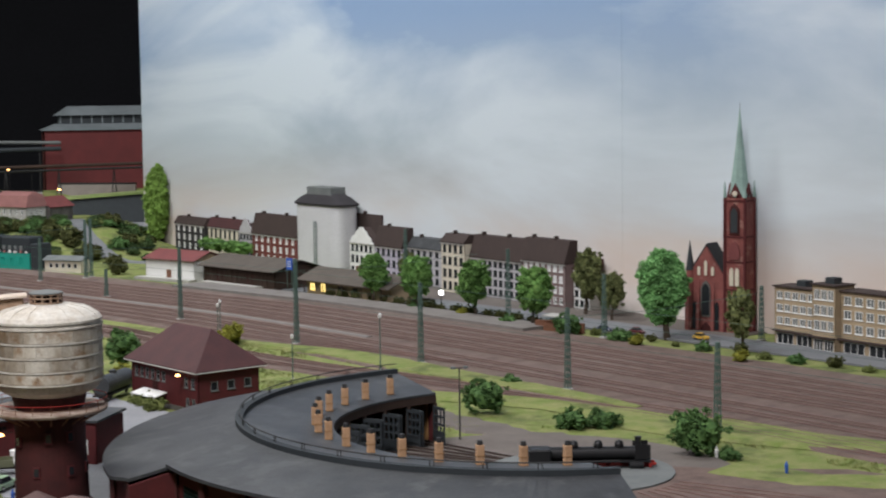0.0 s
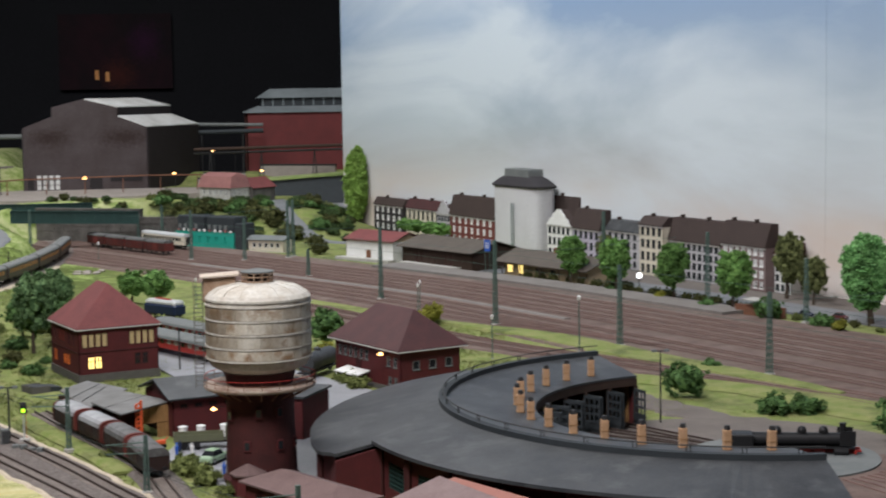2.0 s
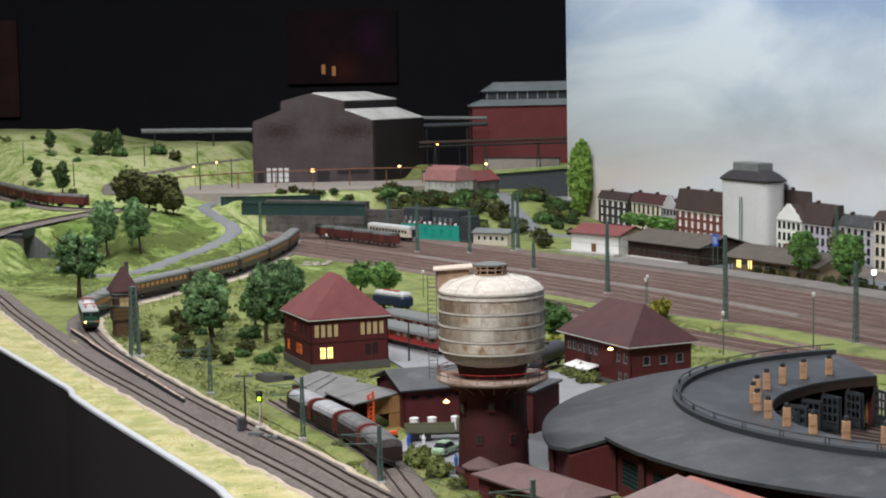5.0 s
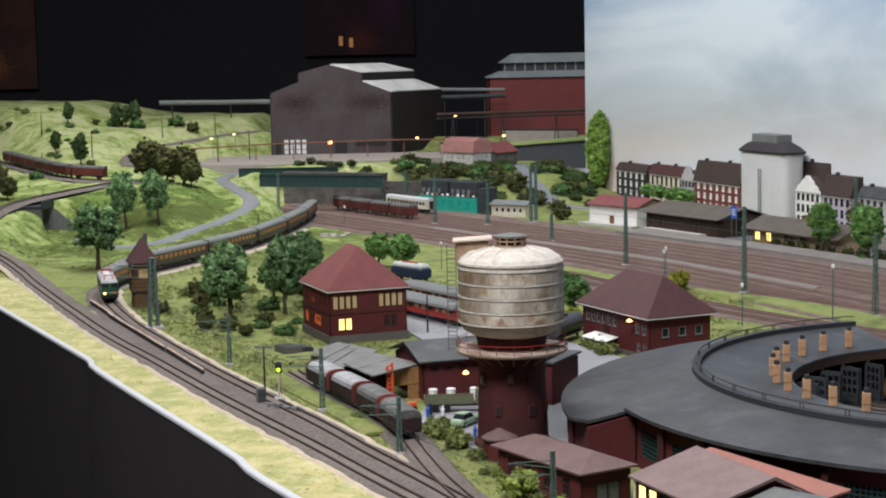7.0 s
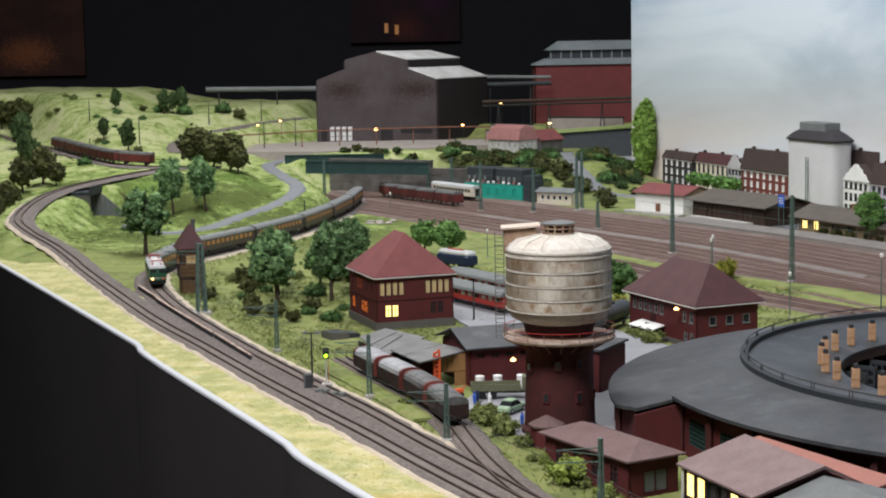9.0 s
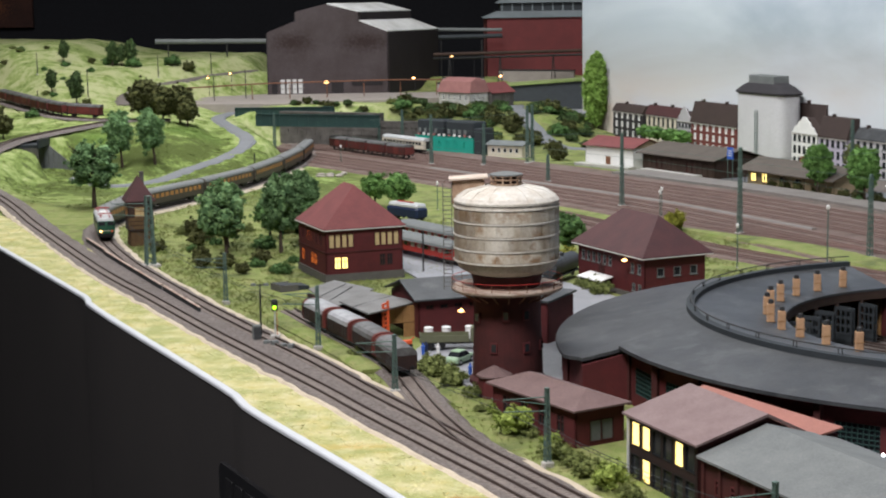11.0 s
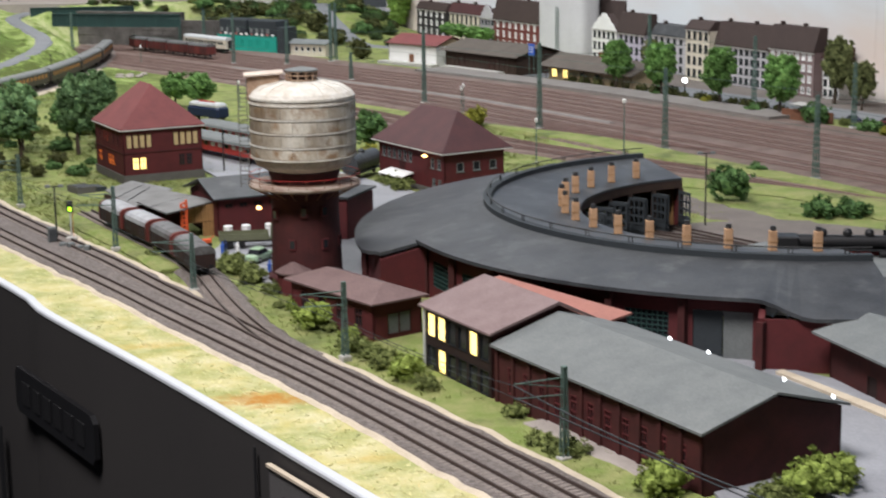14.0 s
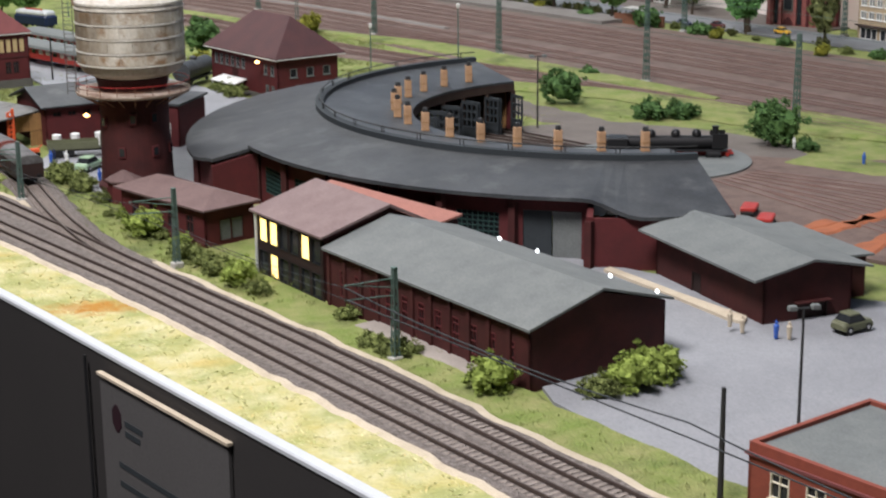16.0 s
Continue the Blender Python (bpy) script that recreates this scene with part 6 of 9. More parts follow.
# ---- station side of the yard ----
def at_yard(name, label, category, p0, p1, depth):
    """A thing whose front runs from p0 to p1; local x along the front, y into the depth."""
    p0, p1 = Vector((*p0, 0)), Vector((*p1, 0))
    d = p1 - p0
    ang = math.degrees(math.atan2(d.y, d.x))
    c = (p0 + p1) / 2 + Matrix.Rotation(math.radians(ang), 3, "Z") @ Vector((0, depth / 2, 0))
    return thing(name, label, category, (c.x, c.y, 0), ang), d.length, depth


t, w, d = at_yard("goods_office", "small white house with a red roof and brown door", "house", (0.398, 4.76), (0.515, 4.60), 0.11)
walls_of(t, w, d, -0.004, 0.056, M["white"], {0: [(0.085, 0.105, 0.002, 0.030, M["rust"], 0, 0)]}, frame_mat=M["wood"])
part("plinth", B().box(-w / 2 - 0.015, -d / 2 - 0.03, -0.004, w / 2 + 0.01, -d / 2 - 0.0005, 0.008), M["concrete"], t)
gables(t, w, d, 0.056, 0.022, M["ochre"], "x")
gable_roof(t, w, d, 0.058, 0.007, 0.023, M["roof_red"], "x")

t, w, d = at_yard("goods_shed", "dark brown timber goods shed with a grey felt roof", "shed", (0.535, 4.56), (0.685, 4.285), 0.15)
walls_of(t, w, d, -0.004, 0.050, M["wood_dark"], {0: [(0.06, 0.10, 0.010, 0.04, M["maroon_dark"], 1, 0), (0.19, 0.235, 0.010, 0.04, M["maroon_dark"], 1, 0)]}, frame_mat=M["wood_dark"])
gables(t, w, d, 0.050, 0.024, M["wood_dark"], "x")
gable_roof(t, w, d, 0.052, 0.014, 0.026, M["felt_brown"], "x")
part("loading_ramp", B().box(-w / 2 + 0.02, -d / 2 - 0.028, -0.004, w / 2 - 0.05, -d / 2 - 0.0005, 0.011), M["concrete"], t)
for k in range(14):
    part("plank", B().box(-w / 2 + 0.004 + k * w / 14.2, -d / 2 - 0.0014, 0.0, -w / 2 + 0.019 + k * w / 14.2, -d / 2 - 0.0002, 0.047), M["wood_dark"], t)

t, w, d = at_yard("station_building", "low station building with a grey roof and lit doorways", "station", (0.755, 4.205), (0.90, 3.905), 0.10)
walls_of(t, w, d, -0.004, 0.037, M["ochre"], {0: [(0.012, 0.034, 0.010, 0.031, M["lit"], 1, 0), (0.058, 0.078, 0.010, 0.033, M["lit"], 1, 0), (0.13, 0.15, 0.01, 0.03, M["glass"], 1, 1), (0.19, 0.21, 0.01, 0.03, M["glass"], 1, 1)]}, frame_mat=M["wood_dark"])
gables(t, w, d, 0.037, 0.026, M["ochre"], "x")
gable_roof(t, w, d, 0.039, 0.020, 0.028, M["felt_brown"], "x")
for k in range(5):
    x = -w / 2 + 0.01 + k * (w - 0.02) / 4
    part("canopy_post", B().rod((x, -d / 2 - 0.016, 0.008), (x, -d / 2 - 0.016, 0.038), 0.0012, 6), M["wood_dark"], t)
part("chimney", B().chamfer(-0.02, -0.005, 0.06, -0.010, 0.005, 0.078, 0.0006), M["brick_red"], t)
sign = thing("station_sign", "blue and white notice board on posts", "sign", (0.72, 4.26, 0), -64)
part("board", B().box(-0.012, -0.001, 0.058, 0.012, 0.001, 0.088), M["blue"], sign)
for z in (0.066, 0.072, 0.078):
    part("line", B().box(-0.008, -0.0016, z, 0.008, -0.001, z + 0.002), M["white"], sign)
for x in (-0.010, 0.010):
    part("post", B().rod((x, 0, 0), (x, 0, 0.06), 0.0009, 5), M["mast"], sign)

t, w, d = at_yard("turquoise_cabin", "turquoise double railway cabin with dark slate upper floor", "cabin", (-0.089, 5.290), (0.090, 5.113), 0.07)
walls_of(t, w, d, -0.004, 0.050, M["teal"], {0: row(6, 0.02, w - 0.02, 0.016, 0.016, 0.038, M["teal"], 1, 0)}, frame_mat=M["teal"])
for s in (-1, 1):
    part("upper_floor", B().chamfer(s * w / 4 - w / 4 + 0.006, -d / 2 + 0.004, 0.0515, s * w / 4 + w / 4 - 0.006, d / 2 - 0.004, 0.098, 0.003), M["slate"], t)
    for k in range(4):
        x = s * w / 4 - w / 8 * 1.4 + k * w / 11
        part("window", B().box(x - 0.005, -d / 2 + 0.0025, 0.060, x + 0.005, -d / 2 + 0.0042, 0.073), M["felt_light"], t)
for k in range(11):
    part("flower_box", B().chamfer(-w / 2 + 0.012 + k * w / 11.5, -d / 2 - 0.001, 0.0515, -w / 2 + 0.021 + k * w / 11.5, -d / 2 + 0.003, 0.0570 + 0.002 * (k % 2), 0.0008), M["white"] if k % 3 else M["roof_pink_red"], t)
part("side_cabin", B().chamfer(w / 2 + 0.0005, -d / 2, -0.004, w / 2 + 0.03, d / 2 - 0.01, 0.08, 0.002), M["slate"], t)

t, w, d = at_yard("lineside_hut", "long low pale hut with a grey roof", "hut", (0.130, 5.050), (0.231, 4.980), 0.05)
walls_of(t, w, d, -0.004, 0.036, M["cream"], {0: row(5, 0.01, w - 0.01, 0.012, 0.014, 0.028, M["glass"], 0, 0)})
gable_roof(t, w, d, 0.037, 0.005, 0.012, M["felt_light"], "x")

# ---- bridge, abutment, works on the hill ----
def road_bridge():
    t = thing("plate_girder_bridge", "dark green plate-girder bridge over the tracks", "bridge")
    for (xa, ya, za), (xb, yb, zb) in (((-0.585, 5.28, 0.122), (-0.20, 5.305, 0.109)), ((-0.69, 5.62, 0.120), (-0.36, 5.64, 0.118))):
        a, c = Vector((xa, ya, 0)), Vector((xb, yb, 0))
        dr = (c - a).normalized()
        nv = Vector((-dr.y, dr.x, 0))
        def bar(y0, y1, z0, z1):
            q = [(a + nv * y0, za), (c + nv * y0, zb), (c + nv * y1, zb), (a + nv * y1, za)]
            return B().loft([[(p.x, p.y, z + z0) for p, z in q], [(p.x, p.y, z + z1) for p, z in q]])
        g = part("girder", bar(-0.002, 0.002, -0.034, 0.0), M["girder"], t)
        part("flange", bar(-0.006, 0.006, 0.0, 0.0025), M["girder"], g)
        part("flange", bar(-0.006, 0.006, -0.0365, -0.034), M["girder"], g)
        for k in range(13):
            p = a + (c - a) * ((k + 0.5) / 13)
            z = za + (zb - za) * (k + 0.5) / 13
            part("stiffener", B().box(p.x - 0.0008, p.y - 0.0055, z - 0.034, p.x + 0.0008, p.y + 0.0055, z), M["girder"], g)
    part("deck", B().slab([(-0.585, 5.287, 0.092), (-0.20, 5.312, 0.080), (-0.20, 5.335, 0.080), (-0.585, 5.31, 0.092)], 0.005), M["slate"], t)
    p = part("pier", B().chamfer(-0.52, 5.60, -0.004, -0.47, 5.66, 0.085, 0.004), M["stone"], t)


road_bridge()


def retaining_wall(p0, p1, z1, label):
    t = thing("retaining_wall", label, "wall")
    p0, p1 = Vector((*p0, 0)), Vector((*p1, 0))
    d = p1 - p0
    inw = Vector((-d.y, d.x, 0)).normalized()
    part("core", B().wall(p0[:2], p1[:2], -0.004, z1, 0.02), M["stone"], t)
    rows_, cols_ = max(3, int(z1 / 0.016)), max(4, int(d.length / 0.034))
    for j in range(rows_):
        for i in range(cols_):
            u0, u1 = (i + (0.5 if j % 2 else 0)) / cols_, (i + 1 + (0.5 if j % 2 else 0)) / cols_
            if u1 > 1.001:
                continue
            a, c = p0 + d * (u0 + 0.003), p0 + d * (u1 - 0.003)
            pr = 0.0012 + 0.0012 * random.random()
            q = [a - inw * pr, c - inw * pr, c, a]
            part("stone", B().loft([[(k.x, k.y, z1 * j / rows_ + 0.001) for k in q], [(k.x, k.y, z1 * (j + 1) / rows_ - 0.0008) for k in q]]), M["stone"], t)
    part("coping", B().wall(tuple((p0 - inw * 0.003)[:2]), tuple((p1 - inw * 0.003)[:2]), z1, z1 + 0.005, 0.026), M["stone"], t)


retaining_wall((-0.54, 5.60), (-0.20, 5.42), 0.105, "grey masonry retaining wall below the works")
retaining_wall((-0.20, 5.42), (-0.07, 5.36), 0.08, "grey masonry abutment wall beside the yard")
retaining_wall((-0.62, 5.72), (-0.46, 5.66), 0.09, "dark masonry abutment under the bridge")


def steel_mill():
    ang = 3.0
    Z = 0.120
    t = thing("steel_mill", "huge mauve-grey mill hall with a stepped pale sheet roof", "factory", (-0.42, 6.30, Z), ang)
    w, d = 0.445, 0.42
    sh = 0.33  # the hall runs back at a slant
    def prof(y, k=1.0):
        return [(-w / 2, 0), (w / 2, 0), (w / 2, 0.232), (w / 2 - 0.105, 0.272), (w / 2 - 0.105, 0.305), (0, 0.335), (-w / 2 + 0.105, 0.305), (-w / 2 + 0.105, 0.272), (-w / 2, 0.232)]
    f = [(x, 0.0, z) for x, z in prof(0)]
    g = [(x + sh * 0.62, d * 0.80, z) for x, z in prof(1)]
    part("gable_wall", B().loft([f, [(x + 0.004, 0.006, z) for x, _, z in f]]), M["mill"], t)
    def side(i, j, lift=0.0, m="mill_dark", name="side_wall", out=0.0):
        a, b_, c, e = Vector(f[i]), Vector(f[j]), Vector(g[j]), Vector(g[i])
        up = Vector((0, 0, lift))
        return part(name, B().slab([a + up, b_ + up, c + up, e + up], 0.004) if name == "roof" else B().loft([[a, b_, c, e], [p + Vector((-0.004, 0, 0)) for p in (a, b_, c, e)]]), M[m], t)
    # upright sides take a darker cladding than the gable wall
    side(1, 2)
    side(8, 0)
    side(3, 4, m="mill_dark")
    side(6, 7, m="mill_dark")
    side(2, 3, 0.004, "sheet", "roof")
    side(4, 5, 0.004, "sheet", "roof")
    side(5, 6, 0.004, "mill", "roof")
    side(7, 8, 0.004, "mill", "roof")
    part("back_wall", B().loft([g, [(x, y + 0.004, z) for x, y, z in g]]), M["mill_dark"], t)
    for k in range(4):
        wdw = part("window", B().box(-w / 2 + 0.045 + k * 0.022, -0.0025, 0.01, -w / 2 + 0.060 + k * 0.022, 0.0005, 0.062), M["sheet"], t)
        for z in (0.026, 0.044):
            part("bar", B().box(-w / 2 + 0.045 + k * 0.022, -0.0035, z, -w / 2 + 0.060 + k * 0.022, -0.0025, z + 0.002), M["mill_dark"], wdw)
    part("gate", B().box(-w / 2 + 0.012, -0.002, 0.0, -w / 2 + 0.034, 0.0008, 0.055), M["mill_dark"], t)
    part("gate", B().box(0.01, -0.002, 0.0, 0.055, 0.0008, 0.05), M["mill_dark"], t)
    part("gate", B().box(0.085, -0.002, 0.036, 0.20, 0.0008, 0.052), M["mill_dark"], t)
    for k in range(22):
        x = -w / 2 + 0.008 + k * (w - 0.016) / 21
        part("cladding_rib", B().box(x - 0.0008, -0.0012, 0.07, x + 0.0008, 0.0004, 0.222), M["mill"], t)


steel_mill()


def red_works():
    t = thing("works_hall", "red works hall with a glazed roof lantern", "factory", (0.46, 6.98, 0.14))
    w, d = 0.56, 0.34
    walls_of(t, w, d, 0, 0.25, M["works_red"], {}, 0.004)
    part("roof", B().loft([[(-w / 2 - 0.01, -d / 2 - 0.01, 0.25), (w / 2, -d / 2 - 0.01, 0.25), (w / 2, d / 2, 0.25), (-w / 2 - 0.01, d / 2, 0.25)], [(-w / 2 + 0.05, -d / 2 + 0.06, 0.275), (w / 2, -d / 2 + 0.06, 0.275), (w / 2, d / 2 - 0.06, 0.275), (-w / 2 + 0.05, d / 2 - 0.06, 0.275)]]), M["sheet_grey"], t)
    lan = part("lantern", B().box(-w / 2 + 0.06, -d / 2 + 0.07, 0.27, w / 2 - 0.002, d / 2 - 0.07, 0.308), M["slate"], t)
    for k in range(12):
        x = -w / 2 + 0.065 + k * (w - 0.07) / 12
        part("mullion", B().box(x, -d / 2 + 0.067, 0.276, x + 0.005, -d / 2 + 0.0705, 0.306), M["sheet_grey"], lan)
    part("lantern_roof", B().loft([[(-w / 2 + 0.045, -d / 2 + 0.055, 0.308), (w / 2, -d / 2 + 0.055, 0.308), (w / 2, d / 2 - 0.055, 0.308), (-w / 2 + 0.045, d / 2 - 0.055, 0.308)], [(-w / 2 + 0.10, -0.03, 0.345), (w / 2, -0.03, 0.345), (w / 2, 0.03, 0.345), (-w / 2 + 0.10, 0.03, 0.345)]]), M["sheet_grey"], t)


red_works()

t = thing("pipe_bridge", "rusty works pipe carried on steel trestles", "pipe")
part("pipe", B().tube([(-0.03, 6.40, 0.262), (0.56, 6.37, 0.270)], 0.006, 10), M["wood_dark"], t)
part("pipe", B().tube([(-0.03, 6.42, 0.246), (0.56, 6.40, 0.254)], 0.004, 8), M["steel_dark"], t)
for x in (0.03, 0.22, 0.42):
    part("trestle", B().rod((x - 0.012, 6.40, 0.10), (x, 6.40, 0.256), 0.002, 5).rod((x + 0.012, 6.40, 0.10), (x, 6.40, 0.256), 0.002, 5), M["steel_dark"], t)
t = thing("gas_main", "fat grey gas main on the skyline", "pipe")
part("pipe", B().tube([(-1.13, 6.74, 0.318), (-0.60, 6.79, 0.312)], 0.010, 12), M["felt_light"], t)
part("pipe", B().tube([(-0.05, 6.72, 0.318), (0.24, 6.70, 0.322)], 0.009, 12), M["slate"], t)
part("pipe", B().tube([(-0.05, 6.74, 0.350), (0.24, 6.72, 0.344)], 0.007, 12), M["felt_light"], t)
for x, y, z in ((-1.08, 6.745, 0.24), (-0.85, 6.765, 0.2), (0.0, 6.72, 0.12), (0.16, 6.71, 0.12)):
    part("support", B().rod((x, y, z), (x, y, 0.31), 0.003, 6), M["steel_dark"], t)

t = thing("dark_quay_wall", "black retaining wall with a grassy top", "wall")
part("face", B().loft([[(0.225, 6.16, 0.04), (0.62, 6.13, 0.04), (0.62, 6.30, 0.04), (0.225, 6.33, 0.04)], [(0.225, 6.18, 0.149), (0.62, 6.16, 0.172), (0.62, 6.30, 0.172), (0.225, 6.33, 0.149)]]), M["slate"], t)
part("grass_top", B().slab([(0.22, 6.17, 0.155), (0.62, 6.15, 0.178), (0.62, 6.31, 0.178), (0.22, 6.34, 0.155)], 0.005), M["meadow"], t)
tagged(part("pavement", B().slab([(0.24, 6.17, 0.066), (0.20, 5.98, 0.066), (0.40, 5.86, 0.062), (0.56, 5.90, 0.062), (0.56, 6.15, 0.066)], 0.006), M["paved"], label="pale grey yard below the black wall", kind="structure"), category="pavement")
p0, p1 = Vector((-0.012, 5.85, 0)), Vector((0.092, 5.735, 0))
w, d = (p1 - p0).length, 0.085
ang = math.degrees(math.atan2((p1 - p0).y, (p1 - p0).x))
c = (p0 + p1) / 2 + Matrix.Rotation(math.radians(ang), 3, "Z") @ Vector((0, d / 2, 0))
t = thing("works_cottage", "grey two-storey works house with a pink-red mansard roof", "house", (c.x, c.y, 0.092), ang)
walls_of(t, w, d, -0.02, 0.062, M["concrete"], {0: row(5, 0.008, w - 0.008, 0.014, 0.006, 0.026, M["glass"], 1, 1) + row(5, 0.008, w - 0.008, 0.014, 0.034, 0.054, M["glass"], 1, 1), 1: row(3, 0.008, d - 0.008, 0.012, 0.034, 0.054, M["glass"], 1, 1)})
b = B()
b.loft([[(-w / 2 - 0.004, -d / 2 - 0.005, 0.060), (w / 2 + 0.004, -d / 2 - 0.005, 0.060), (w / 2 + 0.004, d / 2 + 0.005, 0.060), (-w / 2 - 0.004, d / 2 + 0.005, 0.060)],
        [(-w / 2 + 0.002, -d / 2 + 0.008, 0.098), (w / 2 - 0.002, -d / 2 + 0.008, 0.098), (w / 2 - 0.002, d / 2 - 0.008, 0.098), (-w / 2 + 0.002, d / 2 - 0.008, 0.098)],
        [(-w / 2 + 0.006, -0.006, 0.110), (w / 2 - 0.006, -0.006, 0.110), (w / 2 - 0.006, 0.006, 0.110), (-w / 2 + 0.006, 0.006, 0.110)]])
part("roof", b, M["roof_pink_red"], t)
t = thing("works_shed", "dark brick works shed with a reddish roof", "shed", (0.175, 5.86, 0.085), -40)
walls_of(t, 0.085, 0.12, -0.02, 0.062, M["stone"], {})
gables(t, 0.085, 0.12, 0.062, 0.032, M["stone"], "y")
gable_roof(t, 0.085, 0.12, 0.063, 0.005, 0.034, M["roof_red"], "y")
for xa, ya, xb, yb, z0, z1, lab in ((0.0, 6.56, 0.16, 6.52, 0.10, 0.165, "pale concrete bunker wall in the works yard"), (-0.02, 6.44, 0.20, 6.36, 0.10, 0.150, "grey concrete bunker wall in the works yard"), (0.22, 6.58, 0.50, 6.44, 0.12, 0.190, "long dull grey conveyor trough in the works yard")):
    t = thing("works_bunker", lab, "wall")
    part("face", B().wall((xa, ya), (xb, yb), z0, z1, 0.012), M["concrete"] if "pale" in lab else (M["gravel"] if "grey" in lab else M["stone"]), t)
    part("coping", B().wall((xa, ya - 0.002), (xb, yb - 0.002), z1, z1 + 0.005, 0.018), M["steel_dark"], t)
t = thing("works_fence", "long rusty pipe fence before the mill", "fence")
part("rail", B().tube([(-0.95, 5.92, 0.172), (-0.62, 6.02, 0.182), (-0.2, 6.08, 0.185), (0.0, 6.15, 0.18)], 0.0025, 6), M["rust"], t)
for k in range(8):
    x = -0.93 + k * 0.13
    part("post", B().rod((x, 5.925 + k * 0.03, 0.11), (x, 5.925 + k * 0.03, 0.176), 0.002, 5), M["rust"], t)
tagged(part("pavement", B().slab([(-0.92, 5.78, 0.1275), (-0.58, 5.70, 0.1275), (0.02, 5.95, 0.127), (0.02, 6.30, 0.127), (-0.66, 6.32, 0.1275), (-0.86, 6.20, 0.1275)], 0.03), M["gravel"], label="pale gravel apron before the mill", kind="structure"), category="pavement")

LAMP_AT = [(-0.42, 6.18, 0.176), (-0.105, 6.34, 0.178), (0.21, 6.09, 0.192), (0.04, 6.50, 0.252), (0.12, 6.50, 0.245), (-0.86, 6.24, 0.195), (-0.79, 6.35, 0.205)]
for i, (x, y, z) in enumerate(LAMP_AT):
    g = land(x, y)
    t = thing("works_lamp", "warm glowing works lamp on a thin post", "street lamp", (x, y, 0), 0, "works lamps")
    part("post", B().rod((0.004, 0.003, min(g, z - 0.03) - 0.01), (0.004, 0.003, z + 0.004), 0.0009, 5), M["steel_dark"], t)
    r = 0.009 if i == 0 else (0.006 if i < 3 else 0.0048)
    part("bulb", B().lathe([(r * 0.2, z - r * 0.55), (r, z - r * 0.2), (r * 0.8, z + r * 0.4), (r * 0.15, z + r * 0.6)], 12), M["lamp_warm"], t)


# ---- cluster of sheds by the goods siding ----
t = thing("brick_workshop", "dark maroon workshop with a grey felt gable roof", "shed", (-0.021, 2.402, 0), 20)
w, d = 0.098, 0.118
walls_of(t, w, d, -0.004, 0.053, M["maroon"], {0: row(4, 0.006, w - 0.006, 0.012, 0.0395, 0.0465, M["glass"], 1, 0)}, frame_mat=M["maroon_dark"])
gables(t, w, d, 0.053, 0.018, M["maroon_dark"], "x")
gable_roof(t, w, d, 0.0555, 0.008, 0.020, M["felt"], "x")
lamp = part("wall_lamp", B().rod((0.046, -d / 2, 0.050), (0.046, -d / 2 - 0.014, 0.053), 0.0006, 4), M["steel_dark"], t)
part("bulb", B().lathe([(0.001, 0.047), (0.0036, 0.049), (0.001, 0.051)], 12, 0.046, -d / 2 - 0.014), M["lamp_warm"], lamp)
part("downpipe", B().rod((0.036, -d / 2 - 0.001, 0.0), (0.036, -d / 2 - 0.001, 0.053), 0.0008, 6), M["steel_dark"], t)
t = thing("brick_annex", "dark maroon brick annex behind the water tower", "shed", (0.105, 2.325, 0), -32)
walls_of(t, 0.105, 0.075, -0.004, 0.060, M["maroon"], {0: [(0.082, 0.092, 0.016, 0.036, M["white"], 1, 1)]}, frame_mat=M["white"])
part("roof", B().slab([(-0.056, -0.041, 0.0625), (0.056, -0.041, 0.0625), (0.056, 0.041, 0.0660), (-0.056, 0.041, 0.0660)], 0.003), M["felt"], t)
t = thing("open_goods_shed", "weathered open shed with a patched felt roof and dark posts", "shed", (-0.163, 2.475, 0), 24)
part("roof", B().slab([(-0.044, -0.092, 0.0385), (0.055, 0.006, 0.0420), (0.026, 0.098, 0.0440), (-0.028, 0.066, 0.0400)], 0.002), M["felt_worn"], t)
for x0, y0, x1, y1 in ((-0.035, -0.045, 0.028, 0.028), (-0.034, -0.005, 0.030, 0.058)):
    part("felt_seam", B().rod((x0, y0, 0.0402), (x1, y1, 0.0440), 0.0006, 4), M["felt"], t)
part("back_wall", B().box(-0.022, 0.052, -0.004, 0.030, 0.055, 0.039), M["wood_dark"], t)
part("side_wall", B().box(-0.034, -0.062, -0.004, -0.031, 0.055, 0.0365), M["wood_dark"], t)
part("front_wall", B().box(-0.031, -0.064, -0.004, 0.004, -0.061, 0.0360), M["maroon_dark"], t)
for x, y in ((-0.034, -0.072), (0.004, -0.045), (0.038, 0.0), (0.028, 0.06)):
    part("post", B().box(x - 0.0015, y - 0.0015, -0.004, x + 0.0015, y + 0.0015, 0.0385), M["wood_dark"], t)
t = thing("coal_shed", "low coaling shed with a patched felt roof and tan planks", "shed", (-0.103, 2.365, 0), 26)
part("roof", B().slab([(-0.047, -0.070, 0.0455), (0.046, -0.030, 0.0480), (0.022, 0.085, 0.0480), (-0.042, 0.047, 0.0445)], 0.002), M["felt_worn"], t)
part("felt_seam", B().rod((-0.045, -0.010, 0.0452), (0.034, 0.030, 0.0482), 0.0006, 4), M["felt"], t)
part("back_wall", B().box(-0.036, 0.026, -0.004, 0.026, 0.029, 0.0430), M["wood_dark"], t)
part("inner_wall", B().box(-0.036, -0.020, -0.004, -0.006, -0.017, 0.0430), M["maroon_dark"], t)
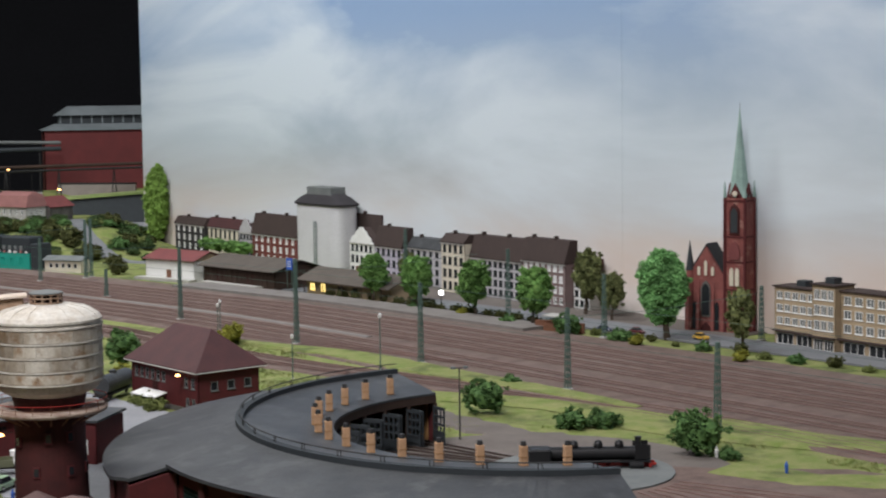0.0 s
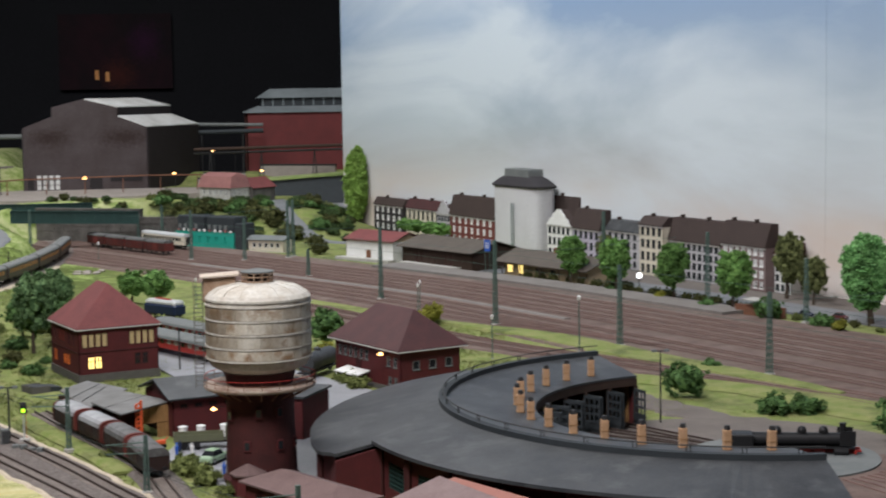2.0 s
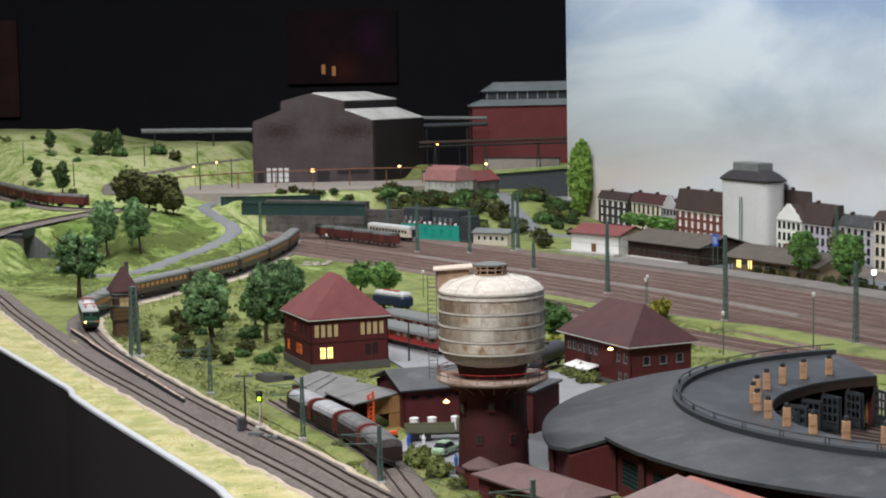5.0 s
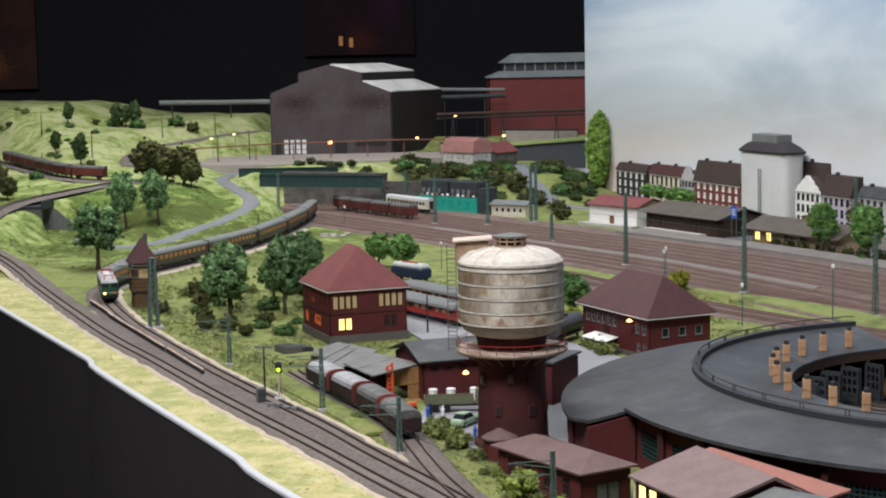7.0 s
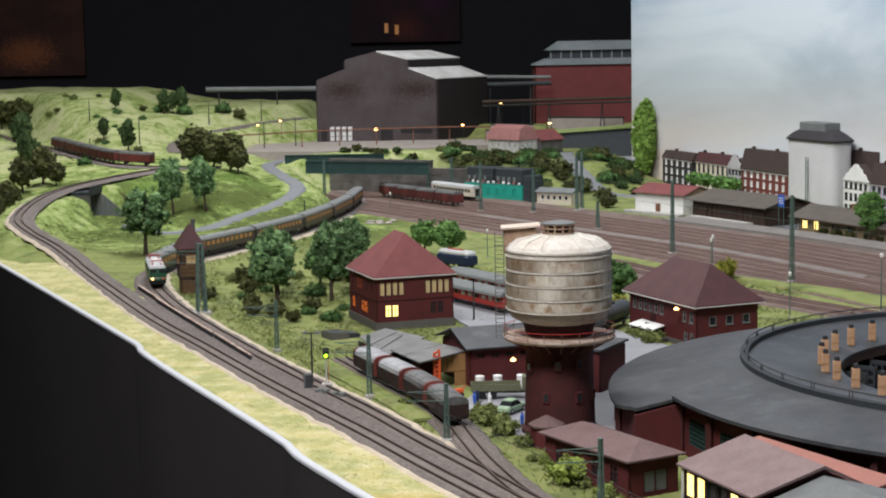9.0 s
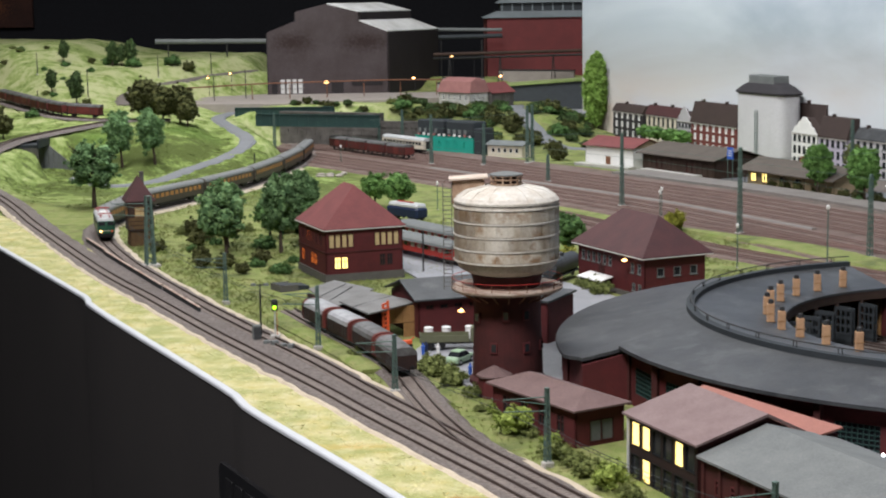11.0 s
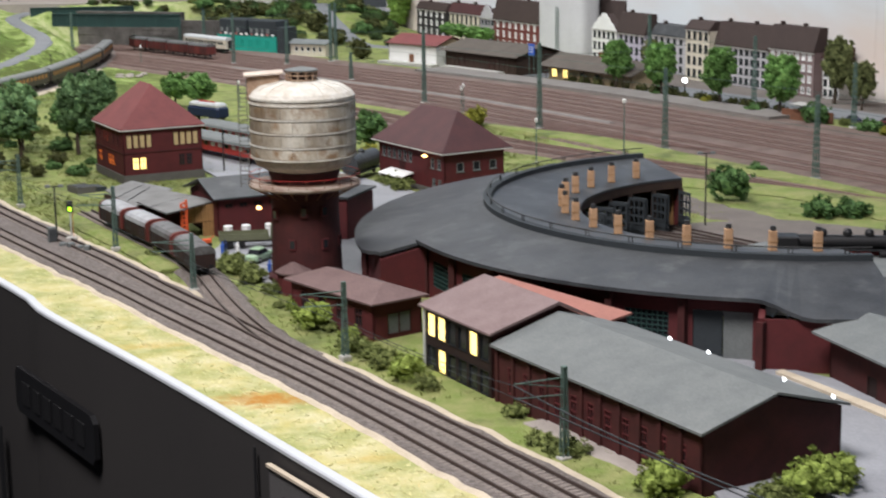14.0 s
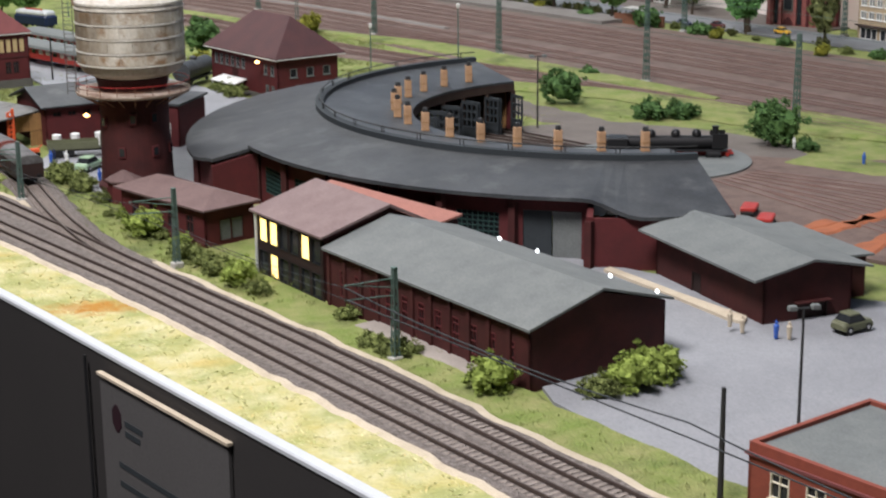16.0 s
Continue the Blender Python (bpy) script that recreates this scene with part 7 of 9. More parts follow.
for k in range(8):
    part("plank", B().box(-0.002 + 0.0052 * k, -0.0385 + 0.0006 * (k % 2), 0.021, 0.0028 + 0.0052 * k, -0.0368 + 0.0006 * (k % 2), 0.0445), M["wood"], t)
for k in range(4):
    part("plank", B().box(0.020 + 0.0052 * k, -0.0385 + 0.0006 * (k % 2), 0.0, 0.0248 + 0.0052 * k, -0.0368 + 0.0006 * (k % 2), 0.0200), M["wood"], t)
for x in (-0.036, -0.004, 0.042):
    part("post", B().box(x - 0.0016, -0.0405, -0.004, x + 0.0016, -0.0373, 0.0450), M["wood_dark"], t)
t = thing("coal_grab", "orange-red bucket loader beside the coaling shed", "loader", (-0.062, 2.272, 0), 20)
t.scale = (0.62, 0.62, 0.62)
part("body", B().chamfer(-0.010, -0.006, 0.008, 0.010, 0.006, 0.016, 0.0015), M["orange"], t)
part("arm", B().rod((0.006, 0, 0.014), (0.016, -0.002, 0.022), 0.0014, 6), M["orange"], t)
for x in (-0.006, 0.006):
    for y in (-0.006, 0.006):
        part("wheel", B().rod((x, y - 0.0012, 0.004), (x, y + 0.0012, 0.004), 0.004, 12), M["black"], t)
t = thing("loading_hoist", "orange-red lattice hoist frame", "hoist", (-0.0925, 2.312, 0), 20)
for x in (-0.005, 0.005):
    part("upright", B().box(x * 0.7 - 0.0016, -0.0012, 0, x * 0.7 + 0.0016, 0.0012, 0.055 + x * 0.5), M["orange"], t)
for k in range(9):
    part("brace", B().rod((-0.0035, 0, 0.003 + 0.0062 * k), (0.0035, 0, 0.006 + 0.0060 * k), 0.0016, 4), M["orange"], t)
t = thing("coal_bunker", "low grey walled bunker heaped with dark coal on the grass", "bunker", (-0.262, 2.755, 0), 30)
part("bed", B().loft([[(-0.026, -0.018, -0.004), (0.026, -0.018, -0.004), (0.026, 0.018, -0.004), (-0.026, 0.018, -0.004)], [(-0.0255, -0.0175, 0.0115), (0.025, -0.017, 0.006), (0.025, 0.017, 0.006), (-0.0255, 0.0175, 0.0115)]]), M["slate"], t)
for q in ((-0.028, -0.020, 0.004, -0.0182), (-0.028, 0.0182, 0.004, 0.020), (-0.028, -0.0182, -0.0262, 0.0182)):
    part("wall", B().box(q[0], q[1], -0.004, q[2], q[3], 0.0105), M["plinth"], t)


# ---- tower hut by the curve ----
def lookout():
    t = thing("lookout_hut", "tall narrow timber signal cabin with a red pointed roof", "cabin", (-0.606, 3.305, 0), 18)
    w, d = 0.048, 0.052
    # front pane is not lit; its cream colour stands in for a yellow glow
    walls_of(t, w, d, 0.030, 0.088, M["wood_dark"], {0: [(0.012, 0.034, 0.058, 0.077, M["blind_glow"], 1, 1)], 3: [(0.014, 0.036, 0.058, 0.077, M["glass"], 1, 1)]}, frame_mat=M["wood"])
    part("base", B().chamfer(-w / 2 + 0.003, -d / 2 + 0.003, -0.004, w / 2 - 0.003, d / 2 - 0.003, 0.0295, 0.001), M["wood_brown"], t)
    for z in (0.034, 0.042, 0.050):
        part("board", B().box(-w / 2 - 0.001, -d / 2 - 0.0012, z, w / 2 + 0.001, -d / 2 - 0.0002, z + 0.0065), M["wood_brown"], t)
    hip_roof(t, w, d, 0.0895, 0.005, 0.047, 0.016, M["roof_plum"], None, "y")
    part("chimney", B().chamfer(0.004, 0.002, 0.110, 0.012, 0.010, 0.144, 0.0006), M["stone"], t)


lookout()

# underpass below the curved embankment
t = thing("underpass", "dark timber-sided underpass below the track", "bridge", (-1.155, 4.675, 0), 90)
part("deck", B().box(-0.064, -0.045, 0.084, 0.064, 0.045, 0.092), M["slate"], t)
part("parapet", B().box(-0.068, -0.049, 0.082, 0.068, -0.0455, 0.104), M["slate"], t)
def wing_top(y):
    """The wing walls' tops fall with the bank."""
    return 0.083 if y > -0.045 else 0.083 - (-0.045 - y) * 0.86


for s in (-1, 1):
    x0, x1 = sorted((s * 0.058, s * 0.064))
    end = -0.128 if s > 0 else -0.046
    wing = [(0.09, -0.01), (0.09, 0.083), (-0.045, 0.083), (end, wing_top(end)), (end, -0.01)]
    part("side_wall", B().along_x(wing, x0, x1), M["plinth"], t)
    for k in range(16):
        y0, y1 = -0.127 + k * 0.0135, -0.127 + k * 0.0135 + 0.0118
        if y0 < end:
            continue
        xa, xb = sorted((s * 0.0580, s * (0.0566 - 0.0004 * (k % 2))))
        part("plank", B().along_x([(y0, -0.005), (y0, wing_top(y0) - 0.002), (y1, wing_top(y1) - 0.002), (y1, -0.005)], xa, xb), M["felt_light"], t)


# ---- rolling stock ----
def way_at(way, dist):
    """The point and heading a given distance along a way."""
    for a, b in zip(way, way[1:]):
        seg = (b - a).length
        if dist <= seg:
            return a + (b - a) * (dist / seg)
        dist -= seg
    return way[-1]


def way_dist(way, x, y):
    best, run = (9, 0), 0.0
    for a, b in zip(way, way[1:]):
        best = min(best, (math.hypot(a.x - x, a.y - y), run))
        run += (b - a).length
    return best[1]


def seat(ob, way, d0, d1, dz=0.0093):
    """Sets a vehicle on the rails with its ends at two distances along a way; its +x looks to d1."""
    a, b = way_at(way, d0), way_at(way, d1)
    d = b - a
    ob.matrix_world = Matrix.Translation((a + b) / 2 + Vector((0, 0, dz))) @ pose(0, 0, 0, 0, 0, math.degrees(math.atan2(d.y, d.x))) @ pose(0, 0, 0, 0, -math.degrees(math.atan2(d.z, math.hypot(d.x, d.y))))


def bogie(t, x, length=0.034, wheels=2, r=0.0055):
    bg = part("bogie", B().chamfer(x - length / 2, -0.0125, 0.004, x + length / 2, 0.0125, 0.011, 0.0015), M["black"], t)
    for k in range(wheels):
        wx = x - length / 2 + length * (k + 0.5) / wheels
        for s in (-1, 1):
            part("wheel", B().rod((wx, s * 0.0075, r), (wx, s * 0.0098, r), r, 14), M["steel_dark"], bg)


def car_section(w, h0, h1, roof):
    """A coach's outline in y and z: straight sides and an arched roof."""
    y = w / 2
    return [(-y, h0), (y, h0), (y, h1), (y * 0.93, h1 + roof * 0.5), (y * 0.70, h1 + roof * 0.82), (y * 0.36, h1 + roof * 0.96), (0, h1 + roof), (-y * 0.36, h1 + roof * 0.96), (-y * 0.70, h1 + roof * 0.82), (-y * 0.93, h1 + roof * 0.5), (-y, h1)]


def electric_loco():
    t = thing("electric_locomotive", "green electric locomotive with a silver roof and red pantographs", "locomotive")
    L, w = 0.182, 0.0335
    x = L / 2 - 0.006
    def cab(xx, z0, z1):
        return [(-xx, -w / 2, z0), (xx, -w / 2, z0), (xx + 0.003, 0, z0), (xx, w / 2, z0), (-xx, w / 2, z0), (-xx - 0.003, 0, z0)], [(-xx, -w / 2, z1), (xx, -w / 2, z1), (xx + 0.003, 0, z1), (xx, w / 2, z1), (-xx, w / 2, z1), (-xx - 0.003, 0, z1)]
    part("underframe", B().chamfer(-x, -0.0155, 0.008, x, 0.0155, 0.0145, 0.001), M["black"], t)
    lo, hi = cab(x, 0.0142, 0.030)
    hi2 = [(px * 0.982, py * 0.96, 0.0385) for px, py, _ in hi]
    body = part("body", B().loft([lo, hi, hi2]), M["loco_green"], t)
    top = [(px * 0.962, py * 0.72, 0.0425) for px, py, _ in hi]
    part("roof", B().loft([[(px * 0.982, py * 0.96, 0.0386) for px, py, _ in hi], top]), M["silver"], t)
    part("trim_line", B().loft([[(a * 1.003, b_ * 1.01, 0.0192) for a, b_, _ in lo], [(a * 1.003, b_ * 1.01, 0.0200) for a, b_, _ in lo]]), M["cream"], t)
    for s in (-1, 1):
        bogie(t, s * 0.052, 0.046, 2, 0.0068)
        for y in (-0.0085, 0.0085):
            b = part("buffer", B().rod((s * (x + 0.001), y, 0.0115), (s * (x + 0.0075), y, 0.0115), 0.0012, 8).rod((s * (x + 0.0072), y, 0.0115), (s * (x + 0.0085), y, 0.0115), 0.003, 10), M["black"], t)
            h = part("headlight", B().rod((s * (x + 0.0012), y * 1.25, 0.0185), (s * (x + 0.0036), y * 1.25, 0.0185), 0.0021, 12), M["lamp_warm"] if (s > 0 and y < 0) else M["orange"], t)
            part("cab_window", B().box(s * x * 0.988 - 0.0022, y - 0.0062, 0.0302, s * x * 0.988 + 0.0034, y + 0.0062, 0.0368), M["glass"], t)
    for y in (-1, 1):
        for k in range(4):
            part("side_window", B().rod((-0.045 + k * 0.03, y * (w / 2 - 0.0012), 0.0268), (-0.045 + k * 0.03, y * (w / 2 + 0.0005), 0.0268), 0.0032, 14), M["glass"], t)
        for k in range(5):
            part("vent", B().box(-0.066 + k * 0.028, y * w / 2 - 0.0006, 0.031, -0.048 + k * 0.028, y * w / 2 + 0.0006, 0.0355), M["steel_dark"], t)
    part("roof_gear", B().chamfer(-0.022, -0.007, 0.042, -0.004, 0.007, 0.0465, 0.001).chamfer(0.004, -0.0055, 0.042, 0.02, 0.0055, 0.0455, 0.001), M["white"], t)
    for s in (-1, 1):
        c = s * 0.050
        p = part("pantograph", B().rod((c - 0.014, -0.008, 0.0445), (c + 0.014, -0.008, 0.0445), 0.0008, 5).rod((c - 0.014, 0.008, 0.0445), (c + 0.014, 0.008, 0.0445), 0.0008, 5), M["signal_red"], t)
        for y in (-0.0075, 0.0075):
            part("arm", B().tube([(c - 0.012, y, 0.0448), (c + 0.012, y * 0.8, 0.0474), (c - 0.006, y * 0.9, 0.0492)], 0.0007, 5), M["signal_red"], p)
        for dx in (-0.003, 0.003):
            part("collector", B().tube([(c + dx, -0.014, 0.0482), (c + dx, -0.009, 0.0497), (c + dx, 0.009, 0.0497), (c + dx, 0.014, 0.0482)], 0.0007, 5), M["signal_red"], p)
        for y in (-0.009, 0.009):
            for dx in (-0.012, 0.012):
                part("insulator", B().lathe([(0.0014, 0.0415), (0.0008, 0.043), (0.0014, 0.0445)], 8, c + dx, y), M["signal_red"], p)
    return t


def coach(paint, roofm, winm, label, L=0.276):
    t = thing("passenger_coach", label, "coach")
    w = 0.0325
    sec = car_section(w, 0.0115, 0.0365, 0.0085)
    part("body", B().along_x([(y, z) for y, z in sec[:3]] + [(-w / 2, 0.0365)], -L / 2 + 0.003, L / 2 - 0.003), M[paint], t)
    part("roof", B().along_x([(y * 1.02, z + 0.0003) for y, z in sec[2:]], -L / 2 + 0.002, L / 2 - 0.002), M[roofm], t)
    n = 12
    for s in (-1, 1):
        for k in range(n):
            x = -L / 2 + 0.022 + k * (L - 0.044) / (n - 1)
            part("window", B().box(x - 0.0065, s * w / 2 - 0.0004, 0.0238, x + 0.0065, s * w / 2 + 0.0004, 0.0328), M[winm], t)
        for e in (-1, 1):
            part("door", B().box(e * (L / 2 - 0.0125) - 0.004, s * w / 2 - 0.0004, 0.0135, e * (L / 2 - 0.0125) + 0.004, s * w / 2 + 0.0006, 0.0345), M[paint], t)
    for s in (-1, 1):
        bogie(t, s * (L / 2 - 0.045), 0.036)
        part("gangway", B().chamfer(s * (L / 2 - 0.001) - 0.0025, -0.0075, 0.013, s * (L / 2 - 0.001) + 0.0025, 0.0075, 0.036, 0.001), M["black"], t)
    part("underframe", B().chamfer(-0.06, -0.011, 0.005, 0.06, 0.011, 0.0118, 0.001), M["black"], t)
    for k in range(6):
        part("roof_vent", B().lathe([(0.0022, 0.044), (0.0022, 0.0462), (0.0010, 0.0470)], 8, -L / 2 + 0.03 + k * (L - 0.06) / 5, 0), M[roofm], t)
    return t


def covered_wagon(paint, roofm, label, L=0.104, round_roof=0.010, top=0.0330):
    t = thing("covered_wagon", label, "goods wagon")
    w = 0.0325
    sec = car_section(w, 0.0110 if top > 0.03 else 0.0075, top, round_roof)
    body = part("body", B().along_x([(y, z) for y, z in sec[:3]] + [(-w / 2, top)], -L / 2 + 0.004, L / 2 - 0.004), M[paint], t)
    part("end_wall", B().along_x(sec, -L / 2 + 0.0035, -L / 2 + 0.006), M[paint], t)
    part("end_wall", B().along_x(sec, L / 2 - 0.006, L / 2 - 0.0035), M[paint], t)
    part("roof", B().along_x([(y * 1.03, z + 0.0004) for y, z in sec[2:]], -L / 2 + 0.003, L / 2 - 0.003), M[roofm], t)
    for s in (-1, 1):
        part("sliding_door", B().box(-0.013, s * w / 2 - 0.0004, 0.0118, 0.013, s * w / 2 + 0.0010, top - 0.0008), M[paint], t)
        for k in range(9):
            x = -L / 2 + 0.008 + k * (L - 0.016) / 8
            part("rib", B().box(x - 0.0007, s * w / 2 - 0.0003, 0.0112, x + 0.0007, s * w / 2 + 0.0008, top - 0.0002), M["steel_dark"], t)
        part("sole_bar", B().box(-L / 2 + 0.003, s * 0.0125 - 0.001, 0.0085, L / 2 - 0.003, s * 0.0125 + 0.001, 0.0115), M["black"], t)
        for e in (-1, 1):
            part("wheel", B().rod((e * L * 0.3, s * 0.0075, 0.0055), (e * L * 0.3, s * 0.0098, 0.0055), 0.0055, 14), M["steel_dark"], t)
            part("buffer", B().rod((e * (L / 2 - 0.004), s * 0.0085, 0.0105), (e * (L / 2 + 0.001), s * 0.0085, 0.0105), 0.0012, 8).rod((e * (L / 2 + 0.0006), s * 0.0085, 0.0105), (e * (L / 2 + 0.0016), s * 0.0085, 0.0105), 0.0028, 10), M["black"], t)
    return t


# express on the curved track
head = way_dist(FAR, -0.672, 3.30)
loco = electric_loco()
seat(loco, FAR, head - 0.184, head)
back = head - 0.190
first = None
for k in range(6):
    c = coach("coach", "coach_roof", "amber", "dark brown-grey express coach with amber windows") if first is None else copy_thing(first, Matrix())
    first = first or c
    c["group"] = "express coaches"
    seat(c, FAR, back - 0.278, back)
    back -= 0.284

# stabled vans on the goods siding
end = way_dist(SIDING, -0.052, 2.065)
van = None
for k, (p, r) in enumerate((("wagon", "wagon_roof"), ("wagon", "wagon_roof"), ("wagon", "wagon_roof"), ("wagon", "wagon_roof"))):
    if k == 0:
        van = covered_wagon(p, r, "weathered brown van with a dull grey arched roof", 0.097, 0.0105, 0.0250)
        v = van
    else:
        v = copy_thing(van, Matrix())
    v["group"] = "stabled vans"
    if k > 1:
        [c for c in v.children if c.name.startswith("roof")][0].material_slots[0].link = "OBJECT"
        [c for c in v.children if c.name.startswith("roof")][0].material_slots[0].material = M["van_silver"]
    for e in (-1, 1) if k > 0 else (1,):
        part("red_band", B().along_x([(y * 1.05, z + 0.0006) for y, z in car_section(0.0325, 0.0075, 0.0250, 0.0105)], e * 0.0430 - 0.003, e * 0.0430 + 0.003), M["wagon_red"], v)
    seat(v, SIDING, end + 0.101 * k, end + 0.101 * k + 0.097, 0.0086)

# goods train and cream coaches in the main yard
lane = [yard(-4.55 - 0.05 * k, 2.12, 0) for k in range(20)]
red = None
d0 = 0.0
for k in range(4):
    v = covered_wagon("wagon_red", "wagon_roof", "oxide red van with a grey roof", 0.112, 0.008) if red is None else copy_thing(red, Matrix())
    red = red or v
    v["group"] = "goods train vans"
    seat(v, lane, d0 + 0.117 * k, d0 + 0.117 * k + 0.112, 0.0073)
lane2 = [yard(-4.68 - 0.05 * k, 2.255, 0) for k in range(20)]
d0 = 0.0
cream = None
for k in range(1):
    c = coach("cream", "silver", "glass", "cream passenger coach with a pale roof", 0.25) if cream is None else copy_thing(cream, Matrix())
    cream = cream or c
    c["group"] = "cream coaches"
    seat(c, lane2, d0 + 0.256 * k, d0 + 0.256 * k + 0.25, 0.0073)

# vans on the hill line
HILL = curve(HILL_WAY)
strip("ballast_bed", M["ballast"], "ballast of the hill branch", HILL, -0.026, 0.026, 0.003, 0.005)
railway_track(HILL, "single hill branch track", dz=0.003)
d0 = way_dist(HILL, -1.03, 5.16)
for k in range(8):
    v = copy_thing(red, Matrix())
    v["group"] = "hill train vans"
    seat(v, HILL, d0 - 0.117 * k - 0.112, d0 - 0.117 * k, 0.0066)


def steam_loco():
    t = thing("steam_locomotive", "black steam locomotive with red wheels on the turntable", "locomotive")
    part("boiler", B().rod((-0.055, 0, 0.028), (0.082, 0, 0.028), 0.0100, 20), M["black"], t)
    part("smokebox_door", B().rod((0.082, 0, 0.030), (0.085, 0, 0.030), 0.0095, 18), M["steel_dark"], t)
    part("cab", B().chamfer(-0.085, -0.0165, 0.014, -0.053, 0.0165, 0.037, 0.002), M["black"], t)
    part("running_board", B().chamfer(-0.055, -0.0165, 0.0168, 0.088, 0.0165, 0.0185, 0.0004), M["black"], t)
    part("frame", B().chamfer(-0.08, -0.007, 0.006, 0.088, 0.007, 0.014, 0.001), M["signal_red"], t)
    part("chimney", B().lathe([(0.005, 0.040), (0.0045, 0.050), (0.0055, 0.0525)], 12, 0.072, 0), M["black"], t)
    for x in (0.045, 0.015, -0.02):
        part("steam_dome", B().lathe([(0.0065, 0.038), (0.0065, 0.0425), (0.0045, 0.0465), (0.001, 0.048)], 12, x, 0), M["black"], t)
    for s in (-1, 1):
        part("cylinder", B().rod((0.058, s * 0.0145, 0.012), (0.078, s * 0.0145, 0.012), 0.006, 14), M["black"], t)
        part("smoke_deflector", B().box(0.066, s * 0.0160 - 0.0005, 0.021, 0.088, s * 0.0160 + 0.0005, 0.043), M["black"], t)
        for k in range(5):
            part("driving_wheel", B().rod((-0.045 + 0.021 * k, s * 0.008, 0.0095), (-0.045 + 0.021 * k, s * 0.0108, 0.0095), 0.0088, 16), M["signal_red"], t)
        part("coupling_rod", B().box(-0.05, s * 0.0118 - 0.0005, 0.0082, 0.062, s * 0.0118 + 0.0005, 0.0100), M["steel_dark"], t)
        part("buffer", B().rod((0.088, s * 0.0085, 0.0125), (0.097, s * 0.0085, 0.0125), 0.0022, 10), M["signal_red"], t)
    part("buffer_beam", B().box(0.0865, -0.0165, 0.009, 0.0895, 0.0165, 0.0155), M["signal_red"], t)
    t.matrix_world = pose(0.738, 2.037, 0.000, 0, 0, -14) @ Matrix.Diagonal((0.9, 0.9, 0.86, 1))


steam_loco()
b = B().lathe([(0.115, -0.002), (0.122, -0.002), (0.122, 0.0065), (0.115, 0.0065)], 44, RX + 0.06, RY)
t = thing("turntable", "concrete-rimmed locomotive turntable pit", "turntable")
part("rim", b, M["felt_light"], t)
part("bridge", B().box(RX - 0.05, RY - 0.014, 0.0, RX + 0.175, RY + 0.014, 0.0048), M["steel_dark"], t)

t = thing("tank_wagon", "grey tank wagon beside the signal box", "goods wagon", (0.185, 2.80, 0.004), 62)
part("barrel", B().rod((-0.05, 0, 0.024), (0.05, 0, 0.024), 0.0155, 20), M["felt"], t)
part("underframe", B().chamfer(-0.056, -0.012, 0.007, 0.056, 0.012, 0.0095, 0.0006), M["black"], t)
part("dome", B().lathe([(0.006, 0.037), (0.006, 0.043), (0.002, 0.045)], 12), M["felt"], t)
for e in (-1, 1):
    for s in (-1, 1):
        part("wheel", B().rod((e * 0.032, s * 0.0075, 0.0055), (e * 0.032, s * 0.0098, 0.0055), 0.0055, 14), M["steel_dark"], t)

# railcars parked between the houses
for i, (x, y) in enumerate(((-0.045, 3.06), (-0.015, 3.19))):
    t = thing("railcar", "red railcar with a grey roof parked behind the house", "coach", (x, y, 0.004), -58, "railcars")
    sec = car_section(0.034, 0.010, 0.030, 0.009)
    part("body", B().along_x([(a, z) for a, z in sec[:3]] + [(-0.017, 0.030)], -0.125, 0.125), M["signal_red"], t)
    part("roof", B().along_x([(a * 1.5, z + 0.0003) for a, z in sec[2:]], -0.126, 0.126), M["felt_light"], t)
    for s in (-1, 1):
        for k in range(10):
            part("window", B().box(-0.112 + k * 0.0235, s * 0.017 - 0.0004, 0.0195, -0.100 + k * 0.0235, s * 0.017 + 0.0004, 0.0265), M["cream"] if k % 3 else M["glass"], t)
        bogie(t, s * 0.085, 0.034)
t = thing("blue_railcar", "dark blue locomotive with a white roof and red roof gear", "locomotive", (-0.085, 3.60, 0.004), -50)
part("body", B().chamfer(-0.052, -0.017, 0.008, 0.052, 0.017, 0.028, 0.004), M["blue_dark"], t)
part("roof", B().chamfer(-0.049, -0.015, 0.028, 0.049, 0.015, 0.036, 0.004), M["silver"], t)
part("roof_gear", B().rod((-0.030, 0, 0.037), (0.022, 0, 0.037), 0.002, 6), M["signal_red"], t)
for s in (-1, 1):
    bogie(t, s * 0.030, 0.032)


